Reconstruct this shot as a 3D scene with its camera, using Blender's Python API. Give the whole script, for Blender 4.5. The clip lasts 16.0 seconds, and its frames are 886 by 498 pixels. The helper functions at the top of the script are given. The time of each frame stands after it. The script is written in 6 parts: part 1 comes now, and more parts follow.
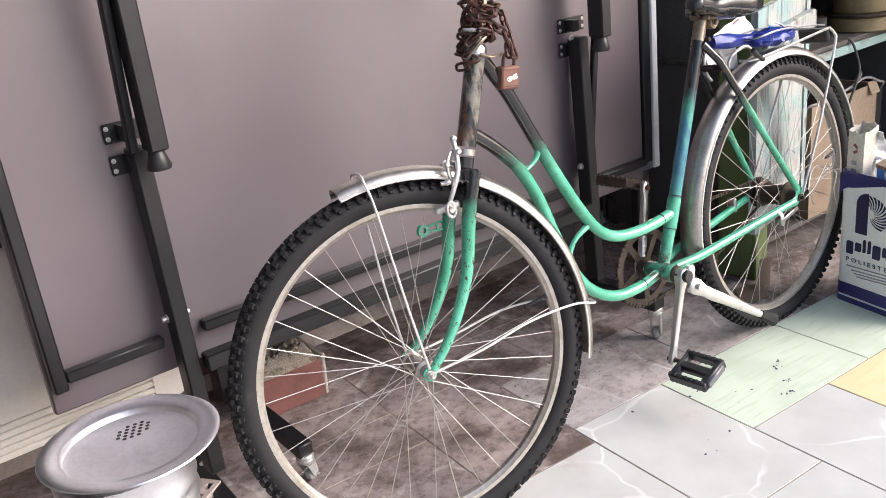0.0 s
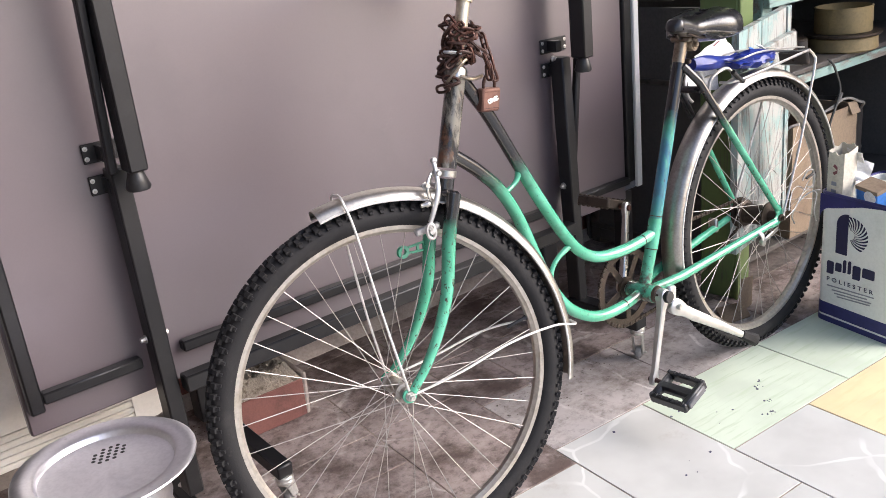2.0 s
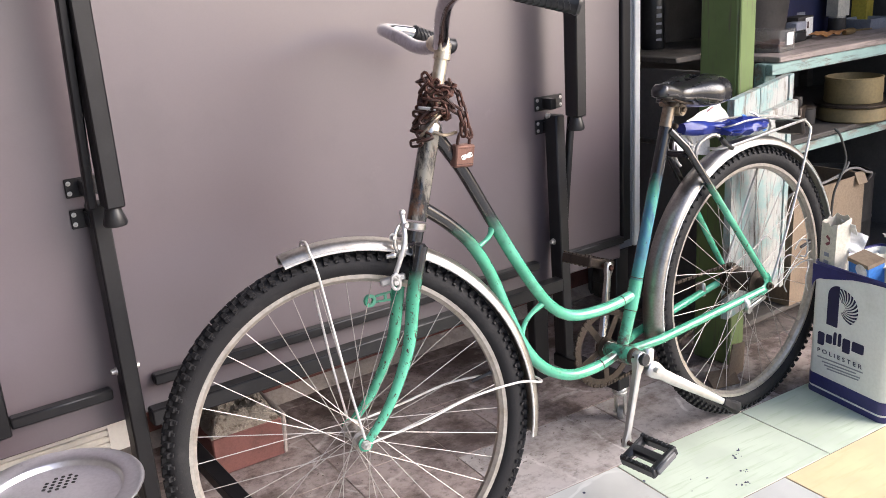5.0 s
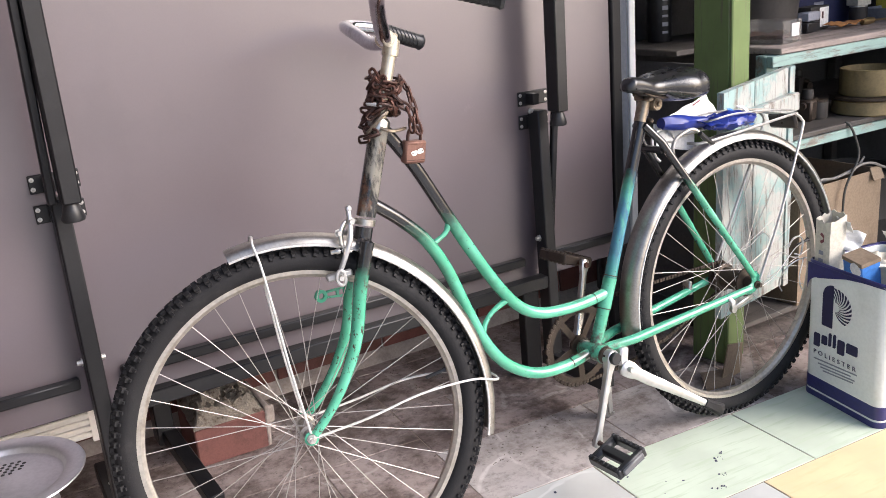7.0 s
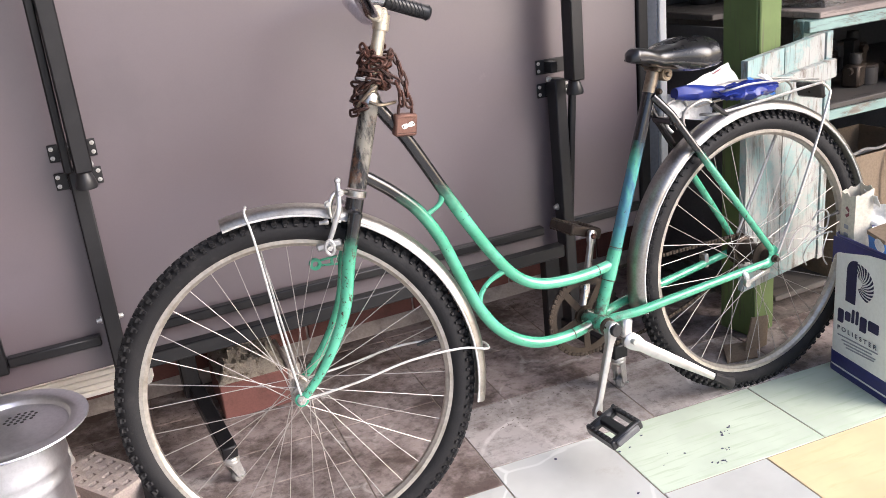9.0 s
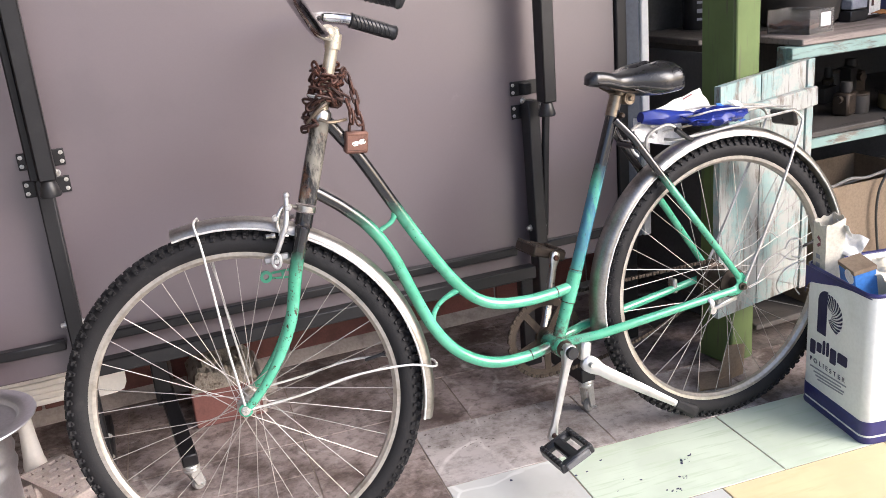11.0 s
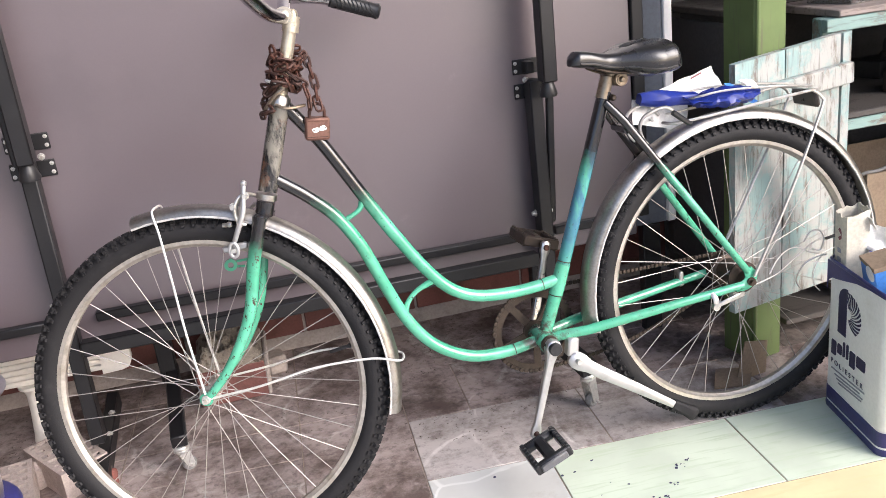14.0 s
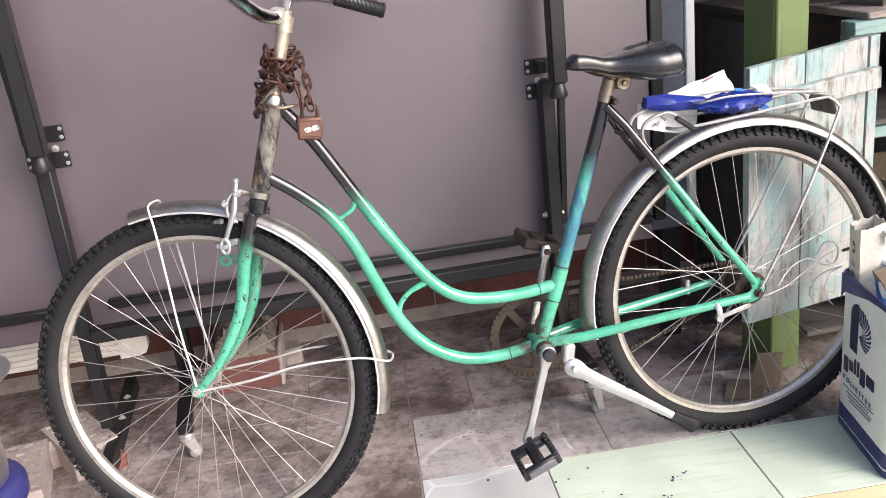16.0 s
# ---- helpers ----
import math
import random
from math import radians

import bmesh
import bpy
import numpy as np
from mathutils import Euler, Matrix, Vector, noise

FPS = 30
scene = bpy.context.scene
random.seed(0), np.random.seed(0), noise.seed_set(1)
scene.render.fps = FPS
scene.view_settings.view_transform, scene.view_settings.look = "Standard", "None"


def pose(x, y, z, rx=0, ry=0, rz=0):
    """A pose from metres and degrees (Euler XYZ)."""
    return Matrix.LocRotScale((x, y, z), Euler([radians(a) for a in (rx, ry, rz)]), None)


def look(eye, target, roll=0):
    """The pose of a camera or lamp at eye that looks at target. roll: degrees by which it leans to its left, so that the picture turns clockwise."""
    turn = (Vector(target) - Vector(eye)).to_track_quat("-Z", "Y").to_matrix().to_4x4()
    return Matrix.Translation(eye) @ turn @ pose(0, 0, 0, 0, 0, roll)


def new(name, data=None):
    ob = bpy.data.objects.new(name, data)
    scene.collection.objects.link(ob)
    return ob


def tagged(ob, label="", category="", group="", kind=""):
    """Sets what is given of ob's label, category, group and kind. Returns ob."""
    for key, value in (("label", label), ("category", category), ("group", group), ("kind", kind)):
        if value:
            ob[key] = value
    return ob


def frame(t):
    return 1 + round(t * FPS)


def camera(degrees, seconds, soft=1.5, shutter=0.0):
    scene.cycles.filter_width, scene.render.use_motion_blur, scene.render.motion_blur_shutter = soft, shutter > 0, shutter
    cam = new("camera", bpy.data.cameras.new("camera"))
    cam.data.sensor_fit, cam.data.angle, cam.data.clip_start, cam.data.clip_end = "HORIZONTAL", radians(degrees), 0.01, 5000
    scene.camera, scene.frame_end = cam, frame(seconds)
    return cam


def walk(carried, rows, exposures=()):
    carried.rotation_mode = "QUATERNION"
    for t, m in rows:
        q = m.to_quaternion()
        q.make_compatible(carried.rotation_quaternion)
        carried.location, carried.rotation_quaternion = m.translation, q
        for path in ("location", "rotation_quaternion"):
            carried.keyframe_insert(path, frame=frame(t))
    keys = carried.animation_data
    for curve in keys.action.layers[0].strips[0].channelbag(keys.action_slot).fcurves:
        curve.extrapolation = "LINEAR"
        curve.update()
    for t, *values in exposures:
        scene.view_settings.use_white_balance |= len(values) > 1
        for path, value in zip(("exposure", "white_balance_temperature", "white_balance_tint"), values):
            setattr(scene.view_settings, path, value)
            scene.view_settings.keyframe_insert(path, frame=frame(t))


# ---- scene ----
cam = camera(53.1, 16.0, soft=0.75)
PATH = [
    (0, (-0.734, -1.14, 1.053), (0.367, 0.368, 0.337), -6.8),
    (0.5, (-0.727, -1.143, 1.056), (0.376, 0.365, 0.344), -6.9),
    (1, (-0.723, -1.143, 1.059), (0.389, 0.362, 0.351), -6.7),
    (1.5, (-0.72, -1.144, 1.061), (0.399, 0.358, 0.359), -6.6),
    (2, (-0.719, -1.145, 1.064), (0.412, 0.353, 0.373), -6.3),
    (2.5, (-0.712, -1.15, 1.062), (0.428, 0.348, 0.386), -6.3),
    (3, (-0.692, -1.147, 1.076), (0.45, 0.349, 0.399), -5.0),
    (3.5, (-0.672, -1.163, 1.084), (0.454, 0.345, 0.408), -4.6),
    (4, (-0.659, -1.181, 1.087), (0.457, 0.348, 0.442), -4.2),
    (6.5, (-0.517, -1.318, 1.061), (0.494, 0.308, 0.483), -4.4),
    (7, (-0.456, -1.341, 1.063), (0.502, 0.31, 0.469), -4.9),
    (7.5, (-0.41, -1.354, 1.066), (0.5, 0.318, 0.454), -5.5),
    (8, (-0.382, -1.383, 1.068), (0.494, 0.305, 0.45), -5.7),
    (8.5, (-0.349, -1.417, 1.08), (0.432, 0.304, 0.427), -6.2),
    (9, (-0.301, -1.45, 1.085), (0.45, 0.278, 0.413), -6.0),
    (9.5, (-0.259, -1.472, 1.086), (0.503, 0.259, 0.435), -5.3),
    (12, (-0.069, -1.55, 1.064), (0.528, 0.253, 0.436), -5.3),
    (12.5, (-0.02, -1.542, 1.064), (0.547, 0.265, 0.421), -5.3),
    (13, (0.035, -1.533, 1.068), (0.554, 0.283, 0.409), -5.4),
    (13.5, (0.071, -1.531, 1.071), (0.535, 0.295, 0.4), -5.9),
    (14, (0.121, -1.541, 1.067), (0.55, 0.294, 0.396), -6.7),
    (14.5, (0.164, -1.55, 1.073), (0.551, 0.295, 0.407), -6.6),
    (15, (0.198, -1.562, 1.07), (0.546, 0.291, 0.401), -6.6),
    (15.5, (0.231, -1.564, 1.069), (0.541, 0.295, 0.399), -6.6),
    (16, (0.265, -1.56, 1.074), (0.537, 0.301, 0.395), -6.6),
]
EXPOSURE, KELVIN, TINT = 0.90, 6050, 14.5
walk(cam, [(t, look(eye, target, roll)) for t, eye, target, roll in PATH], [(0, EXPOSURE, KELVIN, TINT), (16, EXPOSURE, KELVIN, TINT)])

# ---- daylight ----
SUN_EL, SUN_AZ = 30.0, 138.0
world = bpy.data.worlds.new("sky")
scene.world = world
world.use_nodes = True
wn, wl = world.node_tree.nodes, world.node_tree.links
sky = wn.new("ShaderNodeTexSky")
sky.sky_type = "NISHITA"
sky.sun_disc = False
sky.sun_elevation, sky.sun_rotation = radians(SUN_EL), radians(SUN_AZ)
sky.air_density, sky.dust_density = 1.0, 4.0
wl.new(sky.outputs[0], wn["Background"].inputs[0])
wn["Background"].inputs[1].default_value = 0.15
sun = new("sun", bpy.data.lights.new("sun", "SUN"))
sun.data.energy, sun.data.angle, sun.data.color = 1.7, radians(46), (1.0, 0.97, 0.93)
sx, sy = math.sin(radians(SUN_AZ)), math.cos(radians(SUN_AZ))
sun.matrix_world = look((3 * sx, 3 * sy, 3 * math.tan(radians(SUN_EL))), (0, 0, 0))


# ---- materials ----
def nodes_of(name):
    m = bpy.data.materials.new(name)
    m.use_nodes = True
    t = m.node_tree
    return m, t.nodes, t.links, t.nodes["Principled BSDF"]


def noise_tex(n, l, coord, scale, detail=4.0, rough=0.55, stretch=None):
    tex = n.new("ShaderNodeTexNoise")
    tex.inputs["Scale"].default_value = scale
    tex.inputs["Detail"].default_value = detail
    tex.inputs["Roughness"].default_value = rough
    if stretch:
        mp = n.new("ShaderNodeMapping")
        mp.inputs["Scale"].default_value = stretch
        l.new(coord, mp.inputs[0])
        l.new(mp.outputs[0], tex.inputs["Vector"])
    else:
        l.new(coord, tex.inputs["Vector"])
    return tex.outputs["Fac"]


def ramp(n, l, fac, lo, hi):
    r = n.new("ShaderNodeMapRange")
    r.interpolation_type = "SMOOTHSTEP"
    r.inputs["From Min"].default_value, r.inputs["From Max"].default_value = lo, hi
    l.new(fac, r.inputs["Value"])
    return r.outputs["Result"]


def mix(n, l, fac, a, b):
    m = n.new("ShaderNodeMix")
    m.data_type = "RGBA"
    for sock, v in ((m.inputs[0], fac), (m.inputs[6], a), (m.inputs[7], b)):
        if hasattr(v, "is_output"):
            l.new(v, sock)
        elif isinstance(v, (int, float)):
            sock.default_value = v
        else:
            sock.default_value = (*v, 1)
    return m.outputs[2]


def surf(name, base, other=None, rough=0.5, metal=0.0, scale=8.0, fine=120.0, spots=(0.5, 0.7), grime=None, grime_at=(0.58, 0.75),
         bump=0.1, stretch=None, rough_var=0.1, random_tone=0.0, coat=0.0, space="Object", relief=0.002, grain=0.18):
    """A surface with a second tone in soft patches, a fine grain, grime spots, and a bump."""
    m, n, l, p = nodes_of(name)
    tc = n.new("ShaderNodeTexCoord").outputs[space]
    big = noise_tex(n, l, tc, scale, 5.0, 0.6, stretch)
    small = noise_tex(n, l, tc, fine, 3.0, 0.6, stretch)
    col = mix(n, l, ramp(n, l, big, *spots), base, other or [c * 0.82 for c in base])
    col = mix(n, l, ramp(n, l, small, 0.35, 0.7), col, mix(n, l, grain, col, (0.02, 0.018, 0.015)))
    if grime:
        g = noise_tex(n, l, tc, scale * 2.7, 8.0, 0.7)
        col = mix(n, l, ramp(n, l, g, *grime_at), col, grime)
    if random_tone:
        info = n.new("ShaderNodeObjectInfo")
        col = mix(n, l, ramp(n, l, info.outputs["Random"], 0.0, 1.0), col, mix(n, l, random_tone, col, (0.02, 0.02, 0.02)))
    l.new(col, p.inputs["Base Color"])
    p.inputs["Metallic"].default_value = metal
    rr = n.new("ShaderNodeMapRange")
    rr.inputs["To Min"].default_value, rr.inputs["To Max"].default_value = max(0.03, rough - rough_var), min(1, rough + rough_var)
    l.new(big, rr.inputs["Value"])
    l.new(rr.outputs["Result"], p.inputs["Roughness"])
    p.inputs["Coat Weight"].default_value = coat
    if bump:
        b = n.new("ShaderNodeBump")
        b.inputs["Strength"].default_value, b.inputs["Distance"].default_value = bump, relief
        l.new(small, b.inputs["Height"])
        l.new(b.outputs[0], p.inputs["Normal"])
    return m


def bike_paint(name, green_to, black_from, blue=0.0, scuff=0.0, pits=0.0):
    """Sprayed paint: green below, fading to black above, with scuffs and, on the seat tube, a blue under-coat between."""
    m, n, l, p = nodes_of(name)
    tc = n.new("ShaderNodeTexCoord").outputs["Object"]
    sep = n.new("ShaderNodeSeparateXYZ")
    l.new(tc, sep.inputs[0])
    wob = noise_tex(n, l, tc, 30.0, 4.0)
    add = n.new("ShaderNodeMath")
    add.operation = "MULTIPLY_ADD"
    l.new(wob, add.inputs[0])
    add.inputs[1].default_value = 0.06
    l.new(sep.outputs[2], add.inputs[2])
    z = add.outputs[0]
    tone = noise_tex(n, l, tc, 14.0, 3.0)
    col = mix(n, l, ramp(n, l, tone, 0.4, 0.65), (0.068, 0.355, 0.215), (0.105, 0.44, 0.285))
    if blue:
        both = n.new("ShaderNodeMath")
        both.operation = "MULTIPLY"
        l.new(ramp(n, l, z, 0.40, 0.53), both.inputs[0])
        l.new(ramp(n, l, noise_tex(n, l, tc, 22.0, 5.0, 0.6, (1, 1, 0.35)), 0.34, 0.54), both.inputs[1])
        col = mix(n, l, both.outputs[0], col, (0.05, 0.17, 0.25))
    dark = mix(n, l, ramp(n, l, noise_tex(n, l, tc, 40.0, 5.0), 0.55, 0.75), (0.010, 0.010, 0.012), (0.04, 0.028, 0.024))
    col = mix(n, l, ramp(n, l, z, green_to + 0.03, black_from + 0.03), col, dark)
    film = noise_tex(n, l, tc, 26.0, 7.0, 0.7)
    col = mix(n, l, ramp(n, l, film, 0.50, 0.70), col, mix(n, l, 0.30, col, (0.05, 0.045, 0.038)))
    near = n.new("ShaderNodeVectorMath")
    near.operation = "DISTANCE"
    l.new(tc, near.inputs[0])
    near.inputs[1].default_value = (0.664, 0.0, 0.285)
    oil = n.new("ShaderNodeMath")
    oil.operation = "MULTIPLY"
    l.new(ramp(n, l, near.outputs["Value"], 0.085, 0.025), oil.inputs[0])
    l.new(ramp(n, l, noise_tex(n, l, tc, 38.0, 6.0, 0.7), 0.40, 0.62), oil.inputs[1])
    col = mix(n, l, oil.outputs[0], col, (0.07, 0.058, 0.047))
    if scuff:
        sc = noise_tex(n, l, tc, 34.0, 8.0, 0.72, (1, 1, 0.3))
        col = mix(n, l, ramp(n, l, sc, 0.44, 0.62), col, (0.20, 0.185, 0.155))
        col = mix(n, l, ramp(n, l, noise_tex(n, l, tc, 16.0, 5.0, 0.6), 0.50, 0.62), col, (0.13, 0.062, 0.036))
    if pits:
        pt = noise_tex(n, l, tc, 110.0, 7.0, 0.75, (1, 1, 0.55))
        col = mix(n, l, ramp(n, l, pt, 0.57, 0.63), col, (0.05, 0.032, 0.024))
    chips = noise_tex(n, l, tc, 130.0, 5.0, 0.75)
    col = mix(n, l, ramp(n, l, chips, 0.63, 0.67), col, (0.03, 0.025, 0.02))
    l.new(col, p.inputs["Base Color"])
    p.inputs["Roughness"].default_value = 0.2
    p.inputs["Coat Weight"].default_value, p.inputs["Coat Roughness"].default_value = 0.7, 0.06
    b = n.new("ShaderNodeBump")
    b.inputs["Strength"].default_value, b.inputs["Distance"].default_value = 0.07, 0.001
    l.new(film, b.inputs["Height"])
    l.new(b.outputs[0], p.inputs["Normal"])
    return m


def tile_mat(name, base, vein, streak, veins, dirt, dirt_at):
    """Glazed floor tile: marbled or streaked, with dirt trodden in."""
    m, n, l, p = nodes_of(name)
    tc = n.new("ShaderNodeTexCoord").outputs["Object"]
    info = n.new("ShaderNodeObjectInfo")
    shift = n.new("ShaderNodeVectorMath")
    shift.operation = "MULTIPLY_ADD"
    l.new(info.outputs["Location"], shift.inputs[0])
    shift.inputs[1].default_value = (1, 1, 1)
    l.new(tc, shift.inputs[2])
    v = shift.outputs[0]
    col = mix(n, l, ramp(n, l, noise_tex(n, l, v, 5.0, 4.0), 0.35, 0.7), base, [c * 0.86 for c in base])
    if streak:
        col = mix(n, l, ramp(n, l, noise_tex(n, l, v, 30.0, 4.0, 0.6, streak), 0.5, 0.68), col, vein)
    if veins:
        warp = n.new("ShaderNodeTexNoise")
        warp.inputs["Scale"].default_value, warp.inputs["Detail"].default_value = 7.0, 2.0
        l.new(v, warp.inputs["Vector"])
        mx = n.new("ShaderNodeVectorMath")
        mx.operation = "MULTIPLY_ADD"
        l.new(warp.outputs["Color"], mx.inputs[0])
        mx.inputs[1].default_value = (0.12, 0.12, 0)
        l.new(v, mx.inputs[2])
        vo = n.new("ShaderNodeTexVoronoi")
        vo.feature = "DISTANCE_TO_EDGE"
        vo.inputs["Scale"].default_value = 4.0
        l.new(mx.outputs[0], vo.inputs["Vector"])
        soft = n.new("ShaderNodeMath")
        soft.operation = "MULTIPLY"
        l.new(ramp(n, l, vo.outputs["Distance"], 0.024, 0.006), soft.inputs[0])
        l.new(ramp(n, l, noise_tex(n, l, v, 7.0, 2.0), 0.38, 0.60), soft.inputs[1])
        col = mix(n, l, soft.outputs[0], col, vein)
    world_at = n.new("ShaderNodeNewGeometry").outputs["Position"]
    d1 = noise_tex(n, l, world_at, 4.6, 10.0, 0.72)
    col = mix(n, l, ramp(n, l, d1, *dirt_at), col, dirt)
    d2 = noise_tex(n, l, world_at, 42.0, 6.0, 0.7)
    col = mix(n, l, ramp(n, l, d2, dirt_at[0] + 0.06, dirt_at[1] + 0.08), col, mix(n, l, 0.65, col, [c * 0.45 for c in dirt]))
    l.new(col, p.inputs["Base Color"])
    l.new(ramp(n, l, d1, -0.35, 1.1), p.inputs["Roughness"])
    b = n.new("ShaderNodeBump")
    b.inputs["Strength"].default_value, b.inputs["Distance"].default_value = 0.08, 0.001
    l.new(d2, b.inputs["Height"])
    l.new(b.outputs[0], p.inputs["Normal"])
    return m


def peeling(name, top, under, amount=(0.5, 0.58), stretch=(1, 1, 0.25), scale=14.0, mid=None, bare=0.42):
    """Old paint flaking off wood along its grain."""
    m, n, l, p = nodes_of(name)
    tc = n.new("ShaderNodeTexCoord").outputs["Object"]
    f = noise_tex(n, l, tc, scale, 9.0, 0.68, stretch)
    mask = ramp(n, l, f, *amount)
    grain = noise_tex(n, l, tc, 60.0, 5.0, 0.6, [s * s for s in stretch])
    wood = mix(n, l, ramp(n, l, grain, 0.35, 0.7), under, [c * 0.55 for c in under])
    paint = mix(n, l, ramp(n, l, noise_tex(n, l, tc, 9.0, 4.0), 0.35, 0.7), top, [c * 0.8 for c in top])
    if mid:
        paint = mix(n, l, ramp(n, l, noise_tex(n, l, tc, scale * 0.25, 9.0, 0.72), bare, bare + 0.12), paint, mid)
    col = mix(n, l, mask, paint, wood)
    crack = ramp(n, l, noise_tex(n, l, tc, 90.0, 4.0, 0.7, [s * s for s in stretch]), 0.54, 0.68)
    l.new(mix(n, l, crack, col, mix(n, l, 0.6, col, (0.10, 0.075, 0.06))), p.inputs["Base Color"])
    p.inputs["Roughness"].default_value = 0.6
    b = n.new("ShaderNodeBump")
    b.inputs["Strength"].default_value, b.inputs["Distance"].default_value, b.invert = 0.35, 0.002, True
    l.new(mask, b.inputs["Height"])
    l.new(b.outputs[0], p.inputs["Normal"])
    return m


M = {}
M["board"] = surf("purple_board", (0.106, 0.082, 0.092), (0.088, 0.068, 0.077), rough=0.36, scale=2.5, fine=260, bump=0.02, grain=0.05, grime=(0.21, 0.175, 0.185), grime_at=(0.62, 0.9))
M["board"].node_tree.nodes["Principled BSDF"].inputs["IOR"].default_value = 1.95
M["board_grey"] = surf("grey_board", (0.13, 0.145, 0.175), rough=0.5, scale=4)
M["white_edge"] = surf("white_edging", (0.84, 0.83, 0.81), (0.76, 0.75, 0.72), rough=0.45, scale=9, grain=0.05)
M["steel_black"] = surf("black_steel", (0.009, 0.0088, 0.0105), (0.015, 0.0145, 0.016), rough=0.42, scale=20, fine=300, bump=0.08, grime=(0.07, 0.06, 0.05), grime_at=(0.68, 0.88))
M["grey_plastic"] = surf("worn_grey_nylon", (0.34, 0.33, 0.32), (0.22, 0.21, 0.20), rough=0.6, scale=50)
M["zinc"] = surf("zinc_plate", (0.66, 0.65, 0.62), (0.50, 0.46, 0.40), rough=0.35, metal=0.65, scale=40)
M["chrome"] = surf("chrome", (0.60, 0.60, 0.62), (0.46, 0.44, 0.43), rough=0.12, metal=1.0, scale=25, rough_var=0.06, bump=0.03, grime=(0.30, 0.16, 0.08), grime_at=(0.70, 0.82))
M["dull_chrome"] = surf("dull_chrome", (0.62, 0.60, 0.56), (0.50, 0.45, 0.38), rough=0.3, metal=1.0, scale=30, grime=(0.25, 0.12, 0.06), grime_at=(0.62, 0.78))
M["rusty_chrome"] = surf("rusty_chrome", (0.33, 0.275, 0.21), (0.19, 0.135, 0.09), rough=0.36, metal=0.85, scale=40, grime=(0.16, 0.09, 0.05), grime_at=(0.56, 0.75))
M["fender"] = surf("aluminium_mudguard", (0.42, 0.395, 0.36), (0.27, 0.25, 0.22), rough=0.38, metal=1.0, scale=14, fine=200, grime=(0.34, 0.30, 0.26), grime_at=(0.58, 0.8))
M["hub"] = surf("dirty_hub_steel", (0.40, 0.365, 0.32), (0.27, 0.225, 0.18), rough=0.42, metal=0.6, scale=60, grime=(0.17, 0.115, 0.08), grime_at=(0.52, 0.72))
M["rim"] = surf("cream_steel_rim", (0.57, 0.525, 0.465), (0.43, 0.38, 0.315), rough=0.32, metal=0.7, scale=22, grime=(0.25, 0.16, 0.10), grime_at=(0.64, 0.8))
M["spoke"] = surf("spoke_steel", (0.46, 0.43, 0.405), (0.31, 0.28, 0.25), rough=0.4, metal=0.6, scale=50)
M["wire"] = surf("plated_wire", (0.60, 0.585, 0.56), (0.42, 0.39, 0.35), rough=0.32, metal=0.75, scale=40, grime=(0.22, 0.14, 0.09), grime_at=(0.66, 0.8))
M["stay"] = surf("white_metal_stay", (0.80, 0.78, 0.75), (0.66, 0.62, 0.58), rough=0.35, metal=0.45, scale=40)
M["alloy"] = surf("silver_alloy", (0.62, 0.61, 0.595), (0.53, 0.515, 0.495), rough=0.38, metal=0.8, scale=18, grain=0.05, grime=(0.40, 0.36, 0.32), grime_at=(0.68, 0.9))
M["pot"] = surf("aluminium_pot", (0.83, 0.82, 0.85), (0.72, 0.71, 0.74), rough=0.34, metal=1.0, scale=9, fine=160, bump=0.03, grain=0.08, grime=(0.30, 0.29, 0.29), grime_at=(0.64, 0.9))
M["stem"] = surf("worn_stem_plating", (0.72, 0.64, 0.50), (0.58, 0.47, 0.33), rough=0.3, metal=0.7, scale=30, grime=(0.32, 0.15, 0.07), grime_at=(0.6, 0.75))
M["rust"] = surf("rusty_steel", (0.105, 0.040, 0.026), (0.042, 0.020, 0.015), rough=0.5, metal=0.35, random_tone=0.55, scale=60, fine=400, bump=0.5, grime=(0.19, 0.115, 0.085), grime_at=(0.62, 0.82))
M["greasy"] = surf("greasy_steel", (0.07, 0.052, 0.04), (0.032, 0.026, 0.022), rough=0.5, metal=0.6, scale=40, fine=300, bump=0.3, grime=(0.17, 0.12, 0.085), grime_at=(0.62, 0.82))
M["rubber"] = surf("tyre_rubber", (0.014, 0.0135, 0.015), (0.027, 0.026, 0.027), rough=0.68, scale=25, fine=300, bump=0.25, grime=(0.07, 0.063, 0.056), grime_at=(0.60, 0.88))
M["rubber"].node_tree.nodes["Principled BSDF"].inputs["Specular IOR Level"].default_value = 0.3
M["plastic"] = surf("black_plastic", (0.016, 0.016, 0.018), (0.028, 0.028, 0.03), rough=0.36, scale=30, fine=300, bump=0.08, grime=(0.12, 0.11, 0.10), grime_at=(0.64, 0.85))
M["vinyl"] = surf("black_vinyl", (0.013, 0.013, 0.015), (0.018, 0.017, 0.019), coat=0.4, rough=0.28, scale=22, fine=260, bump=0.14, grime=(0.09, 0.08, 0.075), grime_at=(0.62, 0.9))
M["paint_front"] = bike_paint("green_black_paint", 0.575, 0.655)
M["paint_seat"] = bike_paint("green_blue_black_paint", 0.585, 0.65, blue=1.0)
M["paint_stay"] = bike_paint("green_black_stay_paint", 0.555, 0.605, scuff=0.0, pits=1.0)
M["paint_fork"] = bike_paint("pitted_green_black_paint", 0.535, 0.605, pits=1.0)
M["paint_head"] = bike_paint("worn_black_paint", 0.575, 0.655, scuff=1.0)
M["paint_green"] = bike_paint("green_paint", 2.0, 3.0)
